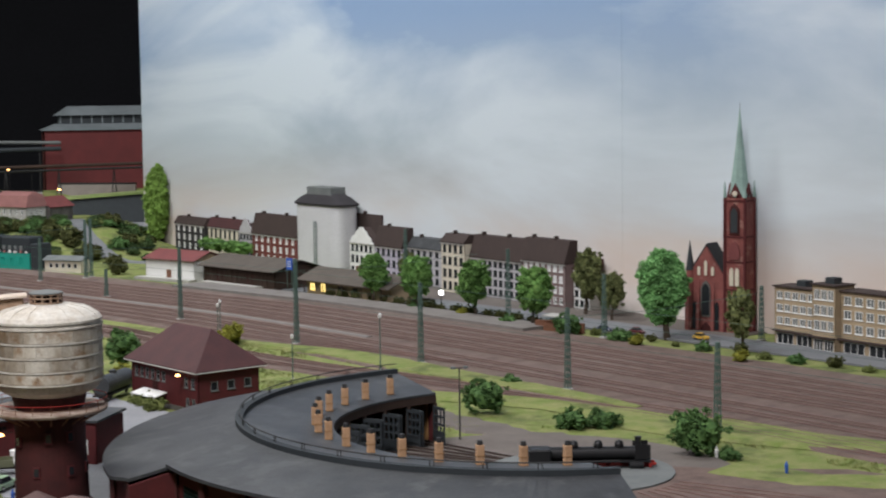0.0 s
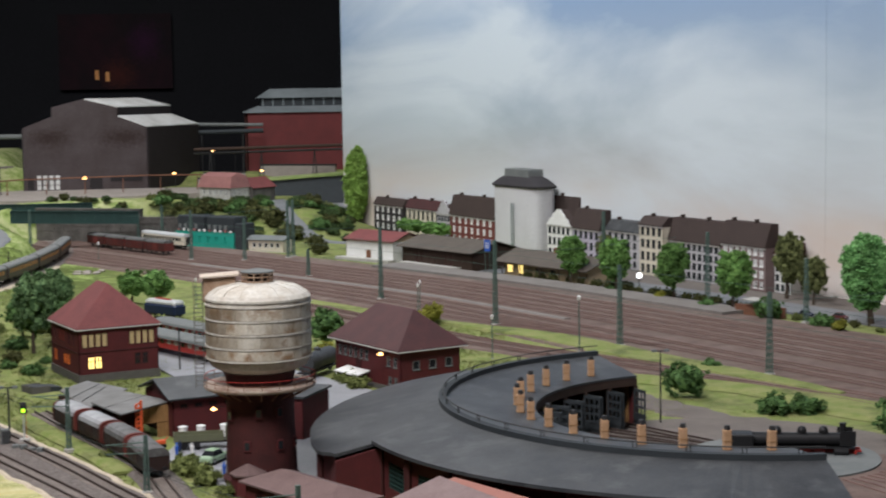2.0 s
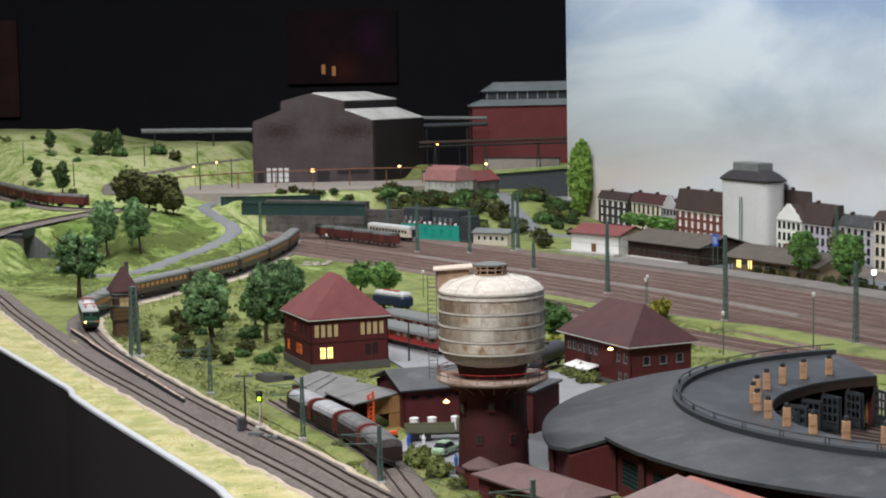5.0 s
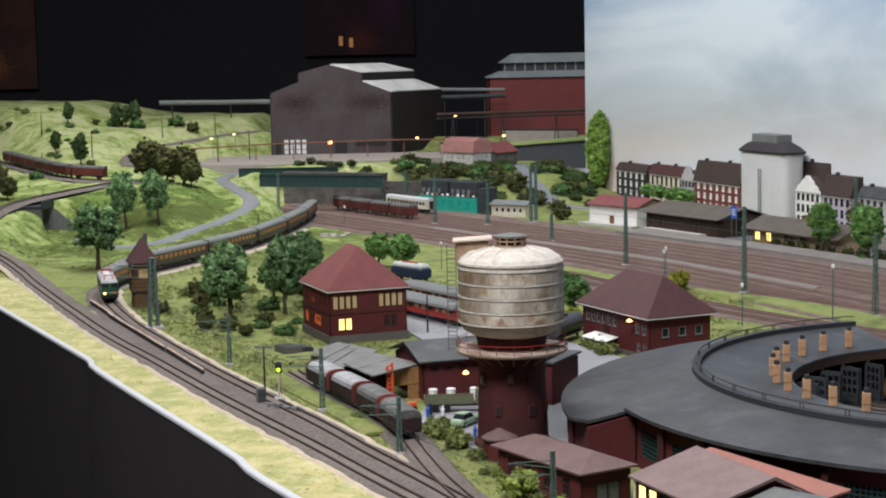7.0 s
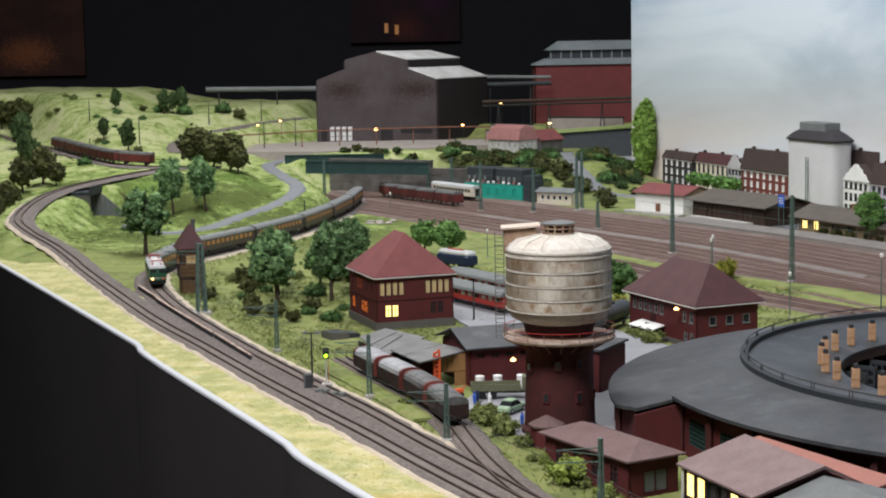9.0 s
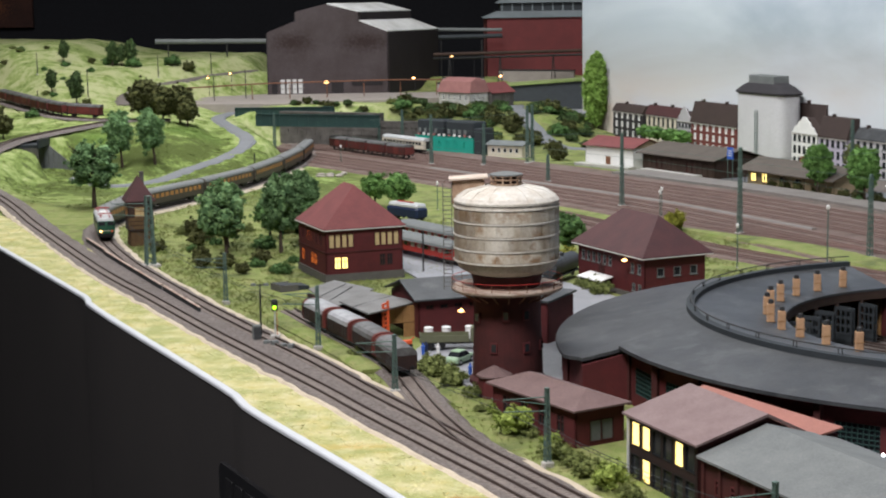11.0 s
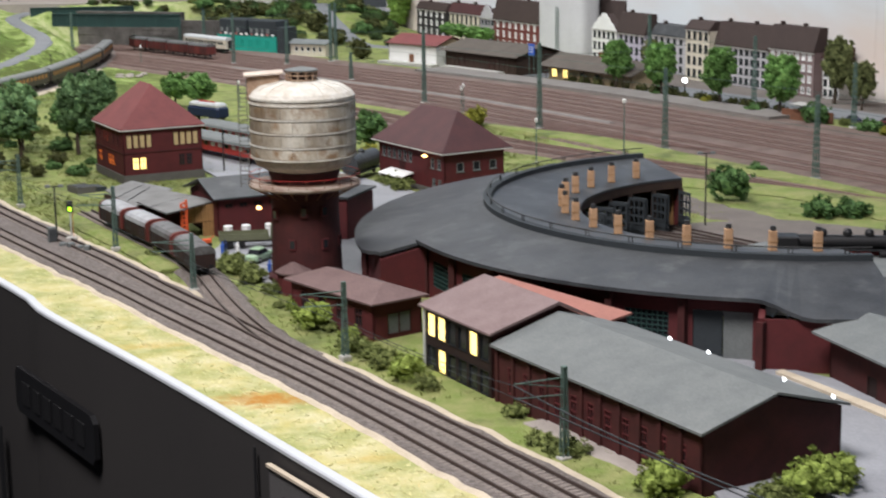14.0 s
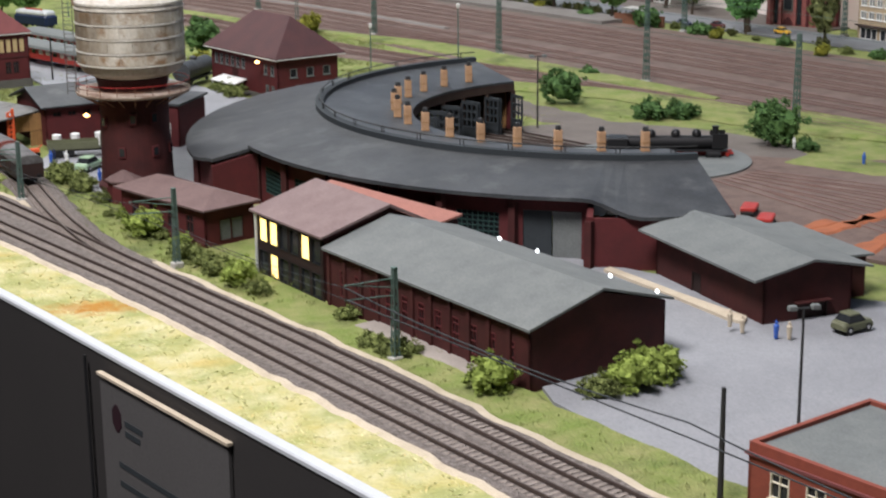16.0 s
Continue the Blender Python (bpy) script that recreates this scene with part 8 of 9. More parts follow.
# ---- road vehicles ----
def motor_car(color, label, at, rz, L=0.048):
    t = thing("car", label, "car", at, rz)
    k = L / 0.048
    def sec(x, hw, z0, z1):
        return [(x, -hw, z0), (x, hw, z0), (x, hw * 0.98, z1 * 0.8), (x, hw * 0.8, z1), (x, -hw * 0.8, z1), (x, -hw * 0.98, z1 * 0.8)]
    part("body", B().loft([sec(-0.024 * k, 0.0075, 0.004, 0.0085), sec(-0.021 * k, 0.009, 0.003, 0.0105), sec(0.012 * k, 0.0095, 0.003, 0.0105), sec(0.022 * k, 0.0088, 0.003, 0.0095), sec(0.0245 * k, 0.0075, 0.004, 0.007)]), color, t)
    part("cabin", B().loft([[(-0.017 * k, -0.0085, 0.0102), (0.011 * k, -0.0085, 0.0102), (0.011 * k, 0.0085, 0.0102), (-0.017 * k, 0.0085, 0.0102)], [(-0.012 * k, -0.0068, 0.0162), (0.004 * k, -0.0068, 0.0162), (0.004 * k, 0.0068, 0.0162), (-0.012 * k, 0.0068, 0.0162)]]), M["glass"], t)
    part("roof", B().chamfer(-0.0125 * k, -0.0070, 0.0160, 0.0045 * k, 0.0070, 0.0172, 0.0006), color, t)
    for e in (-0.0145, 0.0145):
        for s in (-1, 1):
            wh = part("wheel", B().rod((e * k, s * 0.0072, 0.0036), (e * k, s * 0.0097, 0.0036), 0.0036, 14), M["black"], t)
            part("hubcap", B().rod((e * k, s * 0.0097, 0.0036), (e * k, s * 0.0101, 0.0036), 0.0017, 10), M["silver"], wh)
    for s in (-1, 1):
        part("headlight", B().rod((0.0235 * k, s * 0.0055, 0.0072), (0.0248 * k, s * 0.0055, 0.0072), 0.0012, 10), M["white"], t)
    return t


pale_green = mat("pale green car paint", (0.30, 0.42, 0.28), 0.35, None, 60, 0.2, 500, 0.0)
yellow = mat("yellow car paint", (0.72, 0.42, 0.04), 0.4, None, 60, 0.2, 500, 0.0)
motor_car(pale_green, "pale green car in the yard", (0.008, 2.150, 0.004), 60)
motor_car(M["signal_red"], "red car beside the tower", (0.152, 2.475, 0.004), 75)
for paint, words, sy, ny in ((M["maroon"], "dark red car on the town street", -2.40, 2.455), (yellow, "yellow car on the town street", -2.255, 2.485), (M["blue_dark"], "dark blue car on the town street", -2.47, 2.43)):
    motor_car(paint, words, (*(yard(sy, ny)[:2]), 0.006), -66).scale = (0.75, 0.75, 0.75)


def lorry(at, rz, cabm, bedm, label):
    t = thing("lorry", label, "lorry", at, rz)
    part("chassis", B().box(-0.045, -0.008, 0.007, 0.045, 0.008, 0.0105), M["black"], t)
    part("cab", B().loft([[(0.022, -0.012, 0.0105), (0.046, -0.012, 0.0105), (0.046, 0.012, 0.0105), (0.022, 0.012, 0.0105)], [(0.022, -0.012, 0.020), (0.045, -0.012, 0.020), (0.045, 0.012, 0.020), (0.022, 0.012, 0.020)], [(0.023, -0.0105, 0.029), (0.038, -0.0105, 0.029), (0.038, 0.0105, 0.029), (0.023, 0.0105, 0.029)]]), cabm, t)
    part("windscreen", B().box(0.0415, -0.009, 0.0205, 0.0440, 0.009, 0.0265), M["glass"], t)
    bed = part("load_bed", B().box(-0.047, -0.0135, 0.0105, 0.020, 0.0135, 0.0125), bedm, t)
    for q in ((-0.047, -0.0135, 0.020, -0.0125), (-0.047, 0.0125, 0.020, 0.0135), (-0.047, -0.0125, -0.046, 0.0125)):
        part("side_board", B().box(q[0], q[1], 0.0125, q[2], q[3], 0.0195), bedm, bed)
    for x in (-0.033, -0.018, 0.033):
        for s in (-1, 1):
            part("wheel", B().rod((x, s * 0.0085, 0.0058), (x, s * 0.0125, 0.0058), 0.0058, 14), M["black"], t)
    return t


olive = mat("olive lorry paint", (0.12, 0.125, 0.075), 0.6, (0.08, 0.085, 0.05), 50, 0.5)
lorry((0.002, 2.243, 0.004), 1, olive, olive, "olive flat-bed lorry beside the workshop")
motor_car(olive, "small olive field car beside the store", (0.653, 1.300, 0.004), 20, 0.036)
for k, (x, y) in enumerate(((-0.033, 2.303), (-0.0085, 2.306), (0.024, 2.309))):
    t = thing("wall_tank", "small pale grey tank against the workshop wall", "tank", (x, y, 0.0), 0, "wall tanks")
    part("drum", B().lathe([(0.0060, 0.0), (0.0062, 0.018), (0.0060, 0.0190), (0.0066, 0.0195), (0.0066, 0.0207), (0.0050, 0.0215)], 14), M["white"], t)
# red wagons' gear by the roundhouse end
for x, y, rz in ((0.728, 1.722, 60), (0.727, 1.672, 60)):
    t = thing("red_trolley", "red flat trolley on the depot track", "trolley", (x, y, 0.005), rz, "trolleys")
    part("bed", B().chamfer(-0.022, -0.010, 0.012, 0.022, 0.010, 0.020, 0.002), M["signal_red"], t)
    part("frame", B().box(-0.024, -0.008, 0.006, 0.024, 0.008, 0.0118), M["steel_dark"], t)
    for e in (-1, 1):
        part("axle", B().rod((e * 0.014, -0.0095, 0.0055), (e * 0.014, 0.0095, 0.0055), 0.0052, 12), M["steel_dark"], t)
    t.scale = (0.75, 0.85, 0.45)


def figurine(at, m, label):
    t = part("figurine", B().lathe([(0.0022, 0.0), (0.0028, 0.008), (0.0034, 0.0145), (0.0014, 0.0165), (0.0019, 0.0185), (0.0006, 0.0205)], 8), m, None, label)
    t["category"] = "figurine"
    t.matrix_world = Matrix.Translation(at) @ Matrix.Diagonal((0.8, 0.8, 0.8, 1))
    return t


for at, m, lab in (((0.020, 2.072, 0.004), M["blue"], "tiny blue figurine beside the tower"), ((-0.020, 2.195, 0.004), M["white"], "tiny pale figurine in the yard"), ((-0.036, 2.212, 0.004), M["blue_dark"], "tiny dark blue figurine in the yard"), ((-0.04, 2.20, 0.004), M["blue"], "tiny blue figurine in the yard"),
                   ((0.580, 1.294, 0.004), M["blue"], "tiny blue figurine before the store"), ((0.558, 1.316, 0.004), M["sand"], "tiny yellow figurine on the ramp"), ((0.549, 1.323, 0.008), M["sand"], "tiny yellow figurine on the ramp"),
                   ((0.925, 2.055, 0.001), M["white"], "tiny pale figurine on the grass"), ((0.965, 1.93, 0.004), M["blue"], "tiny blue figurine beside the tracks"), ((0.70, 1.285, 0.004), M["blue"], "tiny blue figurine by the field car"), ((0.590, 1.289, 0.004), M["sand"], "tiny pale figurine by the store")):
    figurine(at, m, lab)
t = thing("loading_ramp", "pale sandy loading ramp beside the store", "ramp")
part("slab", B().prism([(0.500, 1.535), (0.509, 1.542), (0.545, 1.440), (0.578, 1.355), (0.570, 1.340), (0.560, 1.352), (0.538, 1.425)], -0.004, 0.006), M["sand"], t)


# ---- masts, lamps and wires ----
def lattice_mast(at, h, w=0.0075, arm=None, label="tall grey-green lattice catenary mast"):
    t = thing("catenary_mast", label, "mast", at, 24, "catenary masts")
    part("footing", B().chamfer(-w * 1.1, -w * 0.9, -0.004, w * 1.1, w * 0.9, 0.006, 0.001), M["concrete"], t)
    top = w * 0.55
    for sx in (-1, 1):
        for sy in (-1, 1):
            part("leg", B().rod((sx * w / 2, sy * w / 2, 0.003), (sx * top / 2, sy * top / 2, h), w * 0.15, 4), M["mast"], t)
    n = max(6, int(h / 0.010))
    b = B()
    for k in range(n):
        z0, z1 = h * k / n, h * (k + 1) / n
        r0, r1 = (w + (top - w) * k / n) / 2, (w + (top - w) * (k + 1) / n) / 2
        s = 1 if k % 2 else -1
        for f in (-1, 1):
            b.rod((s * r0, f * r0, z0), (-s * r1, f * r1, z1), w * 0.085, 4)
            b.rod((f * r0, s * r0, z0), (f * r1, -s * r1, z1), w * 0.085, 4)
    part("bracing", b, M["mast"], t, kind="stuff")
    part("cap", B().chamfer(-top / 2 - 0.0008, -top / 2 - 0.0008, h, top / 2 + 0.0008, top / 2 + 0.0008, h + 0.0015, 0.0004), M["mast"], t)
    if arm:
        dx, dy = arm
        L = math.hypot(dx, dy)
        loc = Matrix.Rotation(-math.radians(24), 3, "Z") @ Vector((dx, dy, 0))
        part("bracket_arm", B().tube([(0, 0, h * 0.90), (loc.x, loc.y, h * 0.93)], 0.0007, 5).tube([(0, 0, h * 0.72), (loc.x, loc.y, h * 0.78)], 0.0007, 5).tube([(0, 0, h * 0.80), (loc.x * 0.9, loc.y * 0.9, h * 0.925)], 0.0006, 5), M["mast"], t)
    return t


for x, y, h in ((0.1115, 4.763, 0.120), (0.236, 4.800, 0.165), (0.262, 4.300, 0.072), (0.394, 3.777, 0.165), (0.575, 3.305, 0.172), (0.749, 2.979, 0.150), (0.909, 2.619, 0.138), (0.998, 2.218, 0.130), (1.102, 3.596, 0.150),
                (1.177, 3.18, 0.130), (1.452, 3.037, 0.11), (0.95, 3.943, 0.175), (-0.037, 4.820, 0.142), (0.252, 4.830, 0.165), (-0.205, 5.375, 0.095), (-0.130, 5.330, 0.125), (-0.52, 5.20, 0.13)):
    lattice_mast((x, y, 0), h, 0.0072)
for x, y, h, arm in ((0.251, 1.318, 0.082, (-0.045, -0.022)), (0.09, 1.664, 0.081, (-0.045, -0.022)), (-0.072, 1.995, 0.072, (-0.045, -0.02)), (-0.183, 2.262, 0.087, (-0.045, -0.02)), (-0.353, 2.622, 0.081, (-0.045, -0.02))):
    lattice_mast((x, y, 0), h, 0.0052, arm, "slim grey-green lattice mast with a bracket arm")

lattice_mast((-0.537, 3.013, 0), 0.128, 0.015, (-0.06, -0.03), "stout dark lattice mast beside the timber cabin")


def plain_post(at, h, label, r=0.0016, head="none"):
    t = thing("lamp_post" if head != "none" else "pole", label, "street lamp" if head != "none" else "pole", at, 0, "posts")
    part("footing", B().lathe([(r * 2, -0.004), (r * 2, 0.002)], 10), M["concrete"], t)
    part("post", B().lathe([(r, 0.0), (r * 0.7, h)], 8), M["steel_dark"] if head != "white" else M["mast"], t)
    if head == "white":
        part("lamp_head", B().lathe([(r * 0.8, h - 0.004), (r * 2.4, h - 0.002), (r * 2.4, h + 0.003), (r * 0.6, h + 0.005)], 10), M["white"], t)
    if head == "twin":
        a = part("cross_arm", B().rod((-0.009, 0, h), (0.009, 0, h), 0.0008, 5), M["steel_dark"], t)
        for s in (-1, 1):
            part("lamp_head", B().chamfer(s * 0.009 - 0.0035, -0.0025, h - 0.001, s * 0.009 + 0.0035, 0.0025, h + 0.0025, 0.0008), M["felt_light"], a)
    return t


for x, y, h, hd in ((0.459, 3.59, 0.061, "white"), (0.499, 2.90, 0.074, "white"), (0.665, 2.942, 0.098, "white"), (0.632, 2.275, 0.105, "twin"), (0.437, 3.451, 0.070, "white"), (0.513, 1.092, 0.096, "twin"), (-0.02, 3.78, 0.06, "white"), (-0.30, 4.9, 0.05, "white")):
    plain_post((x, y, 0), h, "slender lamp post with a pale lamp head", 0.0011 if h < 0.09 else 0.0014, hd)
plain_post((0.407, 0.976, 0), 0.084, "plain dark wooden pole", 0.0024)
plain_post((-0.269, 2.344, 0), 0.077, "dark pole beside the signal cabinet", 0.0015, "twin")
plain_post((-0.045, 2.90, 0), 0.075, "dark pole behind the house", 0.0017)
for x, y, h in ((-1.20, 5.75, 0.09), (-0.98, 5.62, 0.10), (-0.80, 5.95, 0.10), (-1.45, 6.1, 0.08), (-0.70, 6.05, 0.11), (-1.3, 5.45, 0.07), (-1.05, 6.3, 0.08), (-0.88, 6.5, 0.08), (-0.52, 4.62, 0.06)):
    plain_post((x, y, land(x, y)), h, "dark telegraph pole on the hill", 0.002)

t = thing("railway_signal", "colour-light signal showing green", "signal", (-0.247, 2.322, 0.004), 0)
part("footing", B().chamfer(-0.007, -0.006, -0.004, 0.007, 0.006, 0.006, 0.001), M["concrete"], t)
part("post", B().lathe([(0.0012, 0.0), (0.0010, 0.044)], 8), M["silver"], t)
part("ladder", B().rod((0.003, 0, 0.004), (0.003, 0, 0.042), 0.0005, 4), M["signal_red"], t)
hd = part("signal_head", B().chamfer(-0.0042, -0.002, 0.041, 0.0042, 0.003, 0.056, 0.001), M["black"], t)
part("lens", B().rod((0, -0.002, 0.0450), (0, -0.0042, 0.0450), 0.0026, 12), M["lamp_green"], hd)
part("hood", B().rod((0, -0.002, 0.0520), (0, -0.004, 0.0520), 0.0020, 12), M["slate"], hd)
t = thing("relay_cabinet", "grey lineside relay cabinet", "cabinet", (-0.272, 2.315, 0.004), 20)
part("body", B().chamfer(-0.006, -0.004, 0, 0.006, 0.004, 0.022, 0.001), M["felt_light"], t)
part("door", B().box(-0.005, -0.0046, 0.003, 0.005, -0.0038, 0.019), M["felt"], t)
for k in range(4):
    t = thing("signal_footing", "small grey concrete block beside the track", "block", (-0.255 + 0.012 * k, 2.285 - 0.012 * k, 0.004), 25 * k, "track blocks")
    part("block", B().chamfer(-0.005, -0.004, 0, 0.005, 0.004, 0.006 + 0.002 * (k % 2), 0.001), M["felt_light"], t)

# low buffer walls between the two foreground tracks
for (xa, ya), (xb, yb) in (((-0.714, 3.314), (-0.641, 3.138)), ((-0.645, 3.140), (-0.605, 3.044)), ((-0.603, 3.039), (-0.475, 2.742)), ((-0.470, 2.733), (-0.383, 2.530))):
    t = thing("kerb_wall", "kerb wall between the tracks with its shaded face painted dark", "wall")
    # slate colour carries the shade on the kerb's face
    part("face", B().wall((xa, ya), (xb, yb), 0.002, 0.0125, 0.003), M["slate"], t)
    part("coping", B().wall((xa - 0.001, ya), (xb - 0.001, yb), 0.0125, 0.0140, 0.0045), M["gallery"], t)

t = thing("overhead_wire", "thin overhead contact wires", "wire")
span = [(-0.595, 2.985, 0.10), (-0.398, 2.60, 0.075), (-0.228, 2.24, 0.076), (-0.117, 1.975, 0.066), (0.045, 1.642, 0.074), (0.206, 1.296, 0.075), (0.372, 0.945, 0.074), (0.52, 0.62, 0.074)]
for k_, (a, c) in enumerate(zip(span, span[1:])):
    a, c = Vector(a), Vector(c)
    thin = 0.0006 if k_ > 4 else 0.00028
    part("contact_wire", B().tube([a - Vector((0, 0, 0.010)), c - Vector((0, 0, 0.010))], thin, 5), M["slate"], t)
    part("carrier_wire", B().tube([a + (c - a) * (k / 8) - Vector((0, 0, 0.007 * (1 - (k / 4 - 1) ** 2))) for k in range(9)], thin, 5), M["slate"], t)
for n, h in ((1.91, 0.135), (2.065, 0.14), (2.20, 0.145)):
    part("contact_wire", B().tube([yard(-4.6, n, h - 0.05), yard(-3.4, n, h - 0.05), yard(-2.0, n, h - 0.05), yard(-1.0, n, h - 0.05)], 0.0004, 4), M["mast"], t)
for s, h in ((-4.25, 0.15), (-3.55, 0.15), (-2.79, 0.15), (-2.0, 0.128)):
    part("span_wire", B().tube([yard(s, 1.83, h), yard(s, 2.09, h - 0.008), yard(s, 2.36, h)], 0.0005, 4), M["mast"], t)

t = thing("globe_lamp", "white glowing globe lamp on the station forecourt", "street lamp", (1.0, 3.80, 0), 0)
part("post", B().rod((0, 0, 0), (0, 0, 0.030), 0.0012, 6), M["steel_dark"], t)
part("globe", B().lathe([(0.001, 0.030), (0.0045, 0.0315), (0.0062, 0.036), (0.0045, 0.0405), (0.001, 0.042)], 14), M["lamp_white"], t)
t = thing("bus_shelter", "small pale glass shelter by the street", "shelter", (1.12, 3.30, 0.0), -64)
part("wall", B().box(-0.03, 0.012, 0.0, 0.03, 0.014, 0.034), M["felt_light"], t)
part("roof", B().slab([(-0.033, -0.014, 0.036), (0.033, -0.014, 0.036), (0.033, 0.016, 0.038), (-0.033, 0.016, 0.038)], 0.002), M["concrete"], t)
t = thing("low_brown_wall", "low brown brick wall at the platform's end", "wall")
p, q = yard(-2.62, 2.375), yard(-2.50, 2.40)
part("face", B().wall(p[:2], q[:2], 0, 0.022, 0.006), M["rust"], t)


# ---- trees and bushes ----
def foliage(b, rnd, centre, radii, clumps, leaves, size, hollow=0.55):
    """Leaf clumps on and in an uneven ellipsoid: every leaf a small bent quad of its own."""
    cx, cy, cz = centre
    for _ in range(clumps):
        while True:
            v = Vector((rnd.uniform(-1, 1), rnd.uniform(-1, 1), rnd.uniform(-1, 1)))
            if hollow < v.length < 1:
                break
        v *= rnd.uniform(0.82, 1.12)
        c = Vector((cx + v.x * radii[0], cy + v.y * radii[1], cz + v.z * radii[2]))
        cr = size * rnd.uniform(1.6, 3.0)
        for _ in range(leaves):
            d = Vector((rnd.gauss(0, 1), rnd.gauss(0, 1), rnd.gauss(0, 0.7)))
            p = c + d.normalized() * cr * rnd.random() ** 0.5
            u = Vector((rnd.gauss(0, 1), rnd.gauss(0, 1), rnd.gauss(0, 0.5))).normalized()
            w = u.cross(Vector((rnd.gauss(0, 1), rnd.gauss(0, 1), rnd.gauss(0, 1)))).normalized()
            s = size * rnd.uniform(0.55, 1.15)
            b.add([p - u * s, p + w * s * 0.6, p + u * s, p - w * s * 0.6], [(0, 1, 2, 3)])


def blob(b, rnd, centre, radii):
    """A lumpy solid heart for a crown or bush."""
    o = Vector((rnd.uniform(0, 50), rnd.uniform(0, 50), rnd.uniform(0, 50)))
    def at(i, j):
        f, a = math.pi * j / 8, 2 * math.pi * (i + 0.5 * (j % 2)) / 12
        v = Vector((math.sin(f) * math.cos(a), math.sin(f) * math.sin(a), math.cos(f)))
        k = 1 + 0.45 * noise.noise(v * 1.8 + o)
        return (centre[0] + v.x * k * radii[0], centre[1] + v.y * k * radii[1], centre[2] + v.z * k * radii[2])

    for j in range(8):
        for i in range(12):
            b.add([at(i, j), at(i + 1, j), at(i + 1, j + 1), at(i, j + 1)], [(0, 1, 2, 3)])


def mesh_only(name, b, m):
    me = bpy.data.meshes.new(name)
    me.from_pydata(b.v, [], b.f)
    me.materials.append(m)
    return me


def make_tree(seed, h, crown_r, crown_z, m, label, group, trunk_r=0.0035, clumps=80, leaves=34, size=0.0042, limbs=7, category="tree", full=1.0, lobes=11):
    rnd = random.Random(seed)
    t = thing("tree", label, category, (0, 0, 0), 0, group)
    b = B()
    lean = Vector((rnd.uniform(-0.06, 0.06) * h, rnd.uniform(-0.06, 0.06) * h, 0))
    prev, pr = Vector((0, 0, -0.004)), trunk_r * 1.35
    cz = h - crown_z
    for k in range(1, 5):
        nx = Vector((lean.x * k / 4 + rnd.uniform(-0.0015, 0.0015), lean.y * k / 4, (cz + crown_z * 0.2) * k / 4))
        r = trunk_r * (1.15 - 0.22 * k)
        b.rod(prev, nx, pr, 7, r)
        prev, pr = nx, r
    for k in range(limbs):
        a = rnd.uniform(0, 6.28)
        z0 = cz * rnd.uniform(0.55, 1.0)
        p0 = Vector((lean.x * z0 / h, lean.y * z0 / h, z0))
        p1 = p0 + Vector((math.cos(a) * crown_r * 0.7, math.sin(a) * crown_r * 0.7, crown_z * rnd.uniform(0.3, 0.9)))
        mid = (p0 + p1) / 2 + Vector((0, 0, crown_z * 0.12))
        b.rod(p0, mid, trunk_r * 0.45, 5, trunk_r * 0.3)
        b.rod(mid, p1, trunk_r * 0.3, 5, trunk_r * 0.12)
    part("trunk", b, M["bark"], t)
    b = B()
    for k in range(lobes):
        a, up = k * 2.4 + rnd.uniform(-0.4, 0.4), 1 - 2 * (k + 0.5) / lobes
        out = 0.60 * math.sqrt(1 - up * up) * rnd.uniform(0.85, 1.1)
        f = rnd.uniform(0.40, 0.52) * full
        foliage(b, rnd, (lean.x + math.cos(a) * out * crown_r, lean.y + math.sin(a) * out * crown_r, cz + up * 0.62 * crown_z), (crown_r * f, crown_r * f, crown_z * f * 0.9), clumps // 7, int(leaves * 1.7), size * 0.68, 0.45)
        blob(b, rnd, (lean.x + math.cos(a) * out * crown_r * 0.9, lean.y + math.sin(a) * out * crown_r * 0.9, cz + up * 0.56 * crown_z), (crown_r * f * 0.72, crown_r * f * 0.72, crown_z * f * 0.62))
    foliage(b, rnd, (lean.x, lean.y, cz), (crown_r * 0.7, crown_r * 0.7, crown_z * 0.75), clumps // 3, leaves, size * 0.8, 0.0)
    new_crown = new("crown", mesh_only("crown", b, m))
    new_crown.parent = t
    return t


def plant(proto, x, y, z=None, rz=0.0, s=1.0):
    """Sets a copy of a tree; the first use moves the built one itself."""
    z = land(x, y) if z is None else z
    m = pose(x, y, z, 0, 0, rz) @ Matrix.Diagonal((s, s, s, 1))
    if "used" not in proto:
        proto["used"] = 1
        proto.matrix_world = m
        return proto
    c = copy_thing(proto, pose(x, y, z, 0, 0, rz))
    c.scale = (s, s, s)
    return c


oak = make_tree(1, 0.160, 0.052, 0.066, M["leaf_blue"], "bluish green model tree on a thin trunk", "grove trees", clumps=110, size=0.0038, full=0.80, lobes=17)
ash = make_tree(2, 0.165, 0.043, 0.072, M["leaf_blue"], "tall bluish green model tree", "grove trees", clumps=110, size=0.0038, full=0.80, lobes=17)
elm = make_tree(3, 0.125, 0.050, 0.052, M["leaf"], "green model tree in the grove", "grove trees")
for p, x, y, rz, s in ((oak, -0.405, 3.06, 0, 1.0), (ash, -0.315, 3.16, 40, 1.0), (elm, -0.355, 3.36, 80, 0.70), (ash, -0.285, 3.36, 200, 0.92), (oak, -0.425, 3.24, 130, 0.70), (elm, -0.27, 3.25, 10, 0.72),
                       (ash, -0.889, 4.66, 90, 1.04), (ash, -0.793, 4.63, 150, 1.02)):
    plant(p, x, y, None, rz, s)
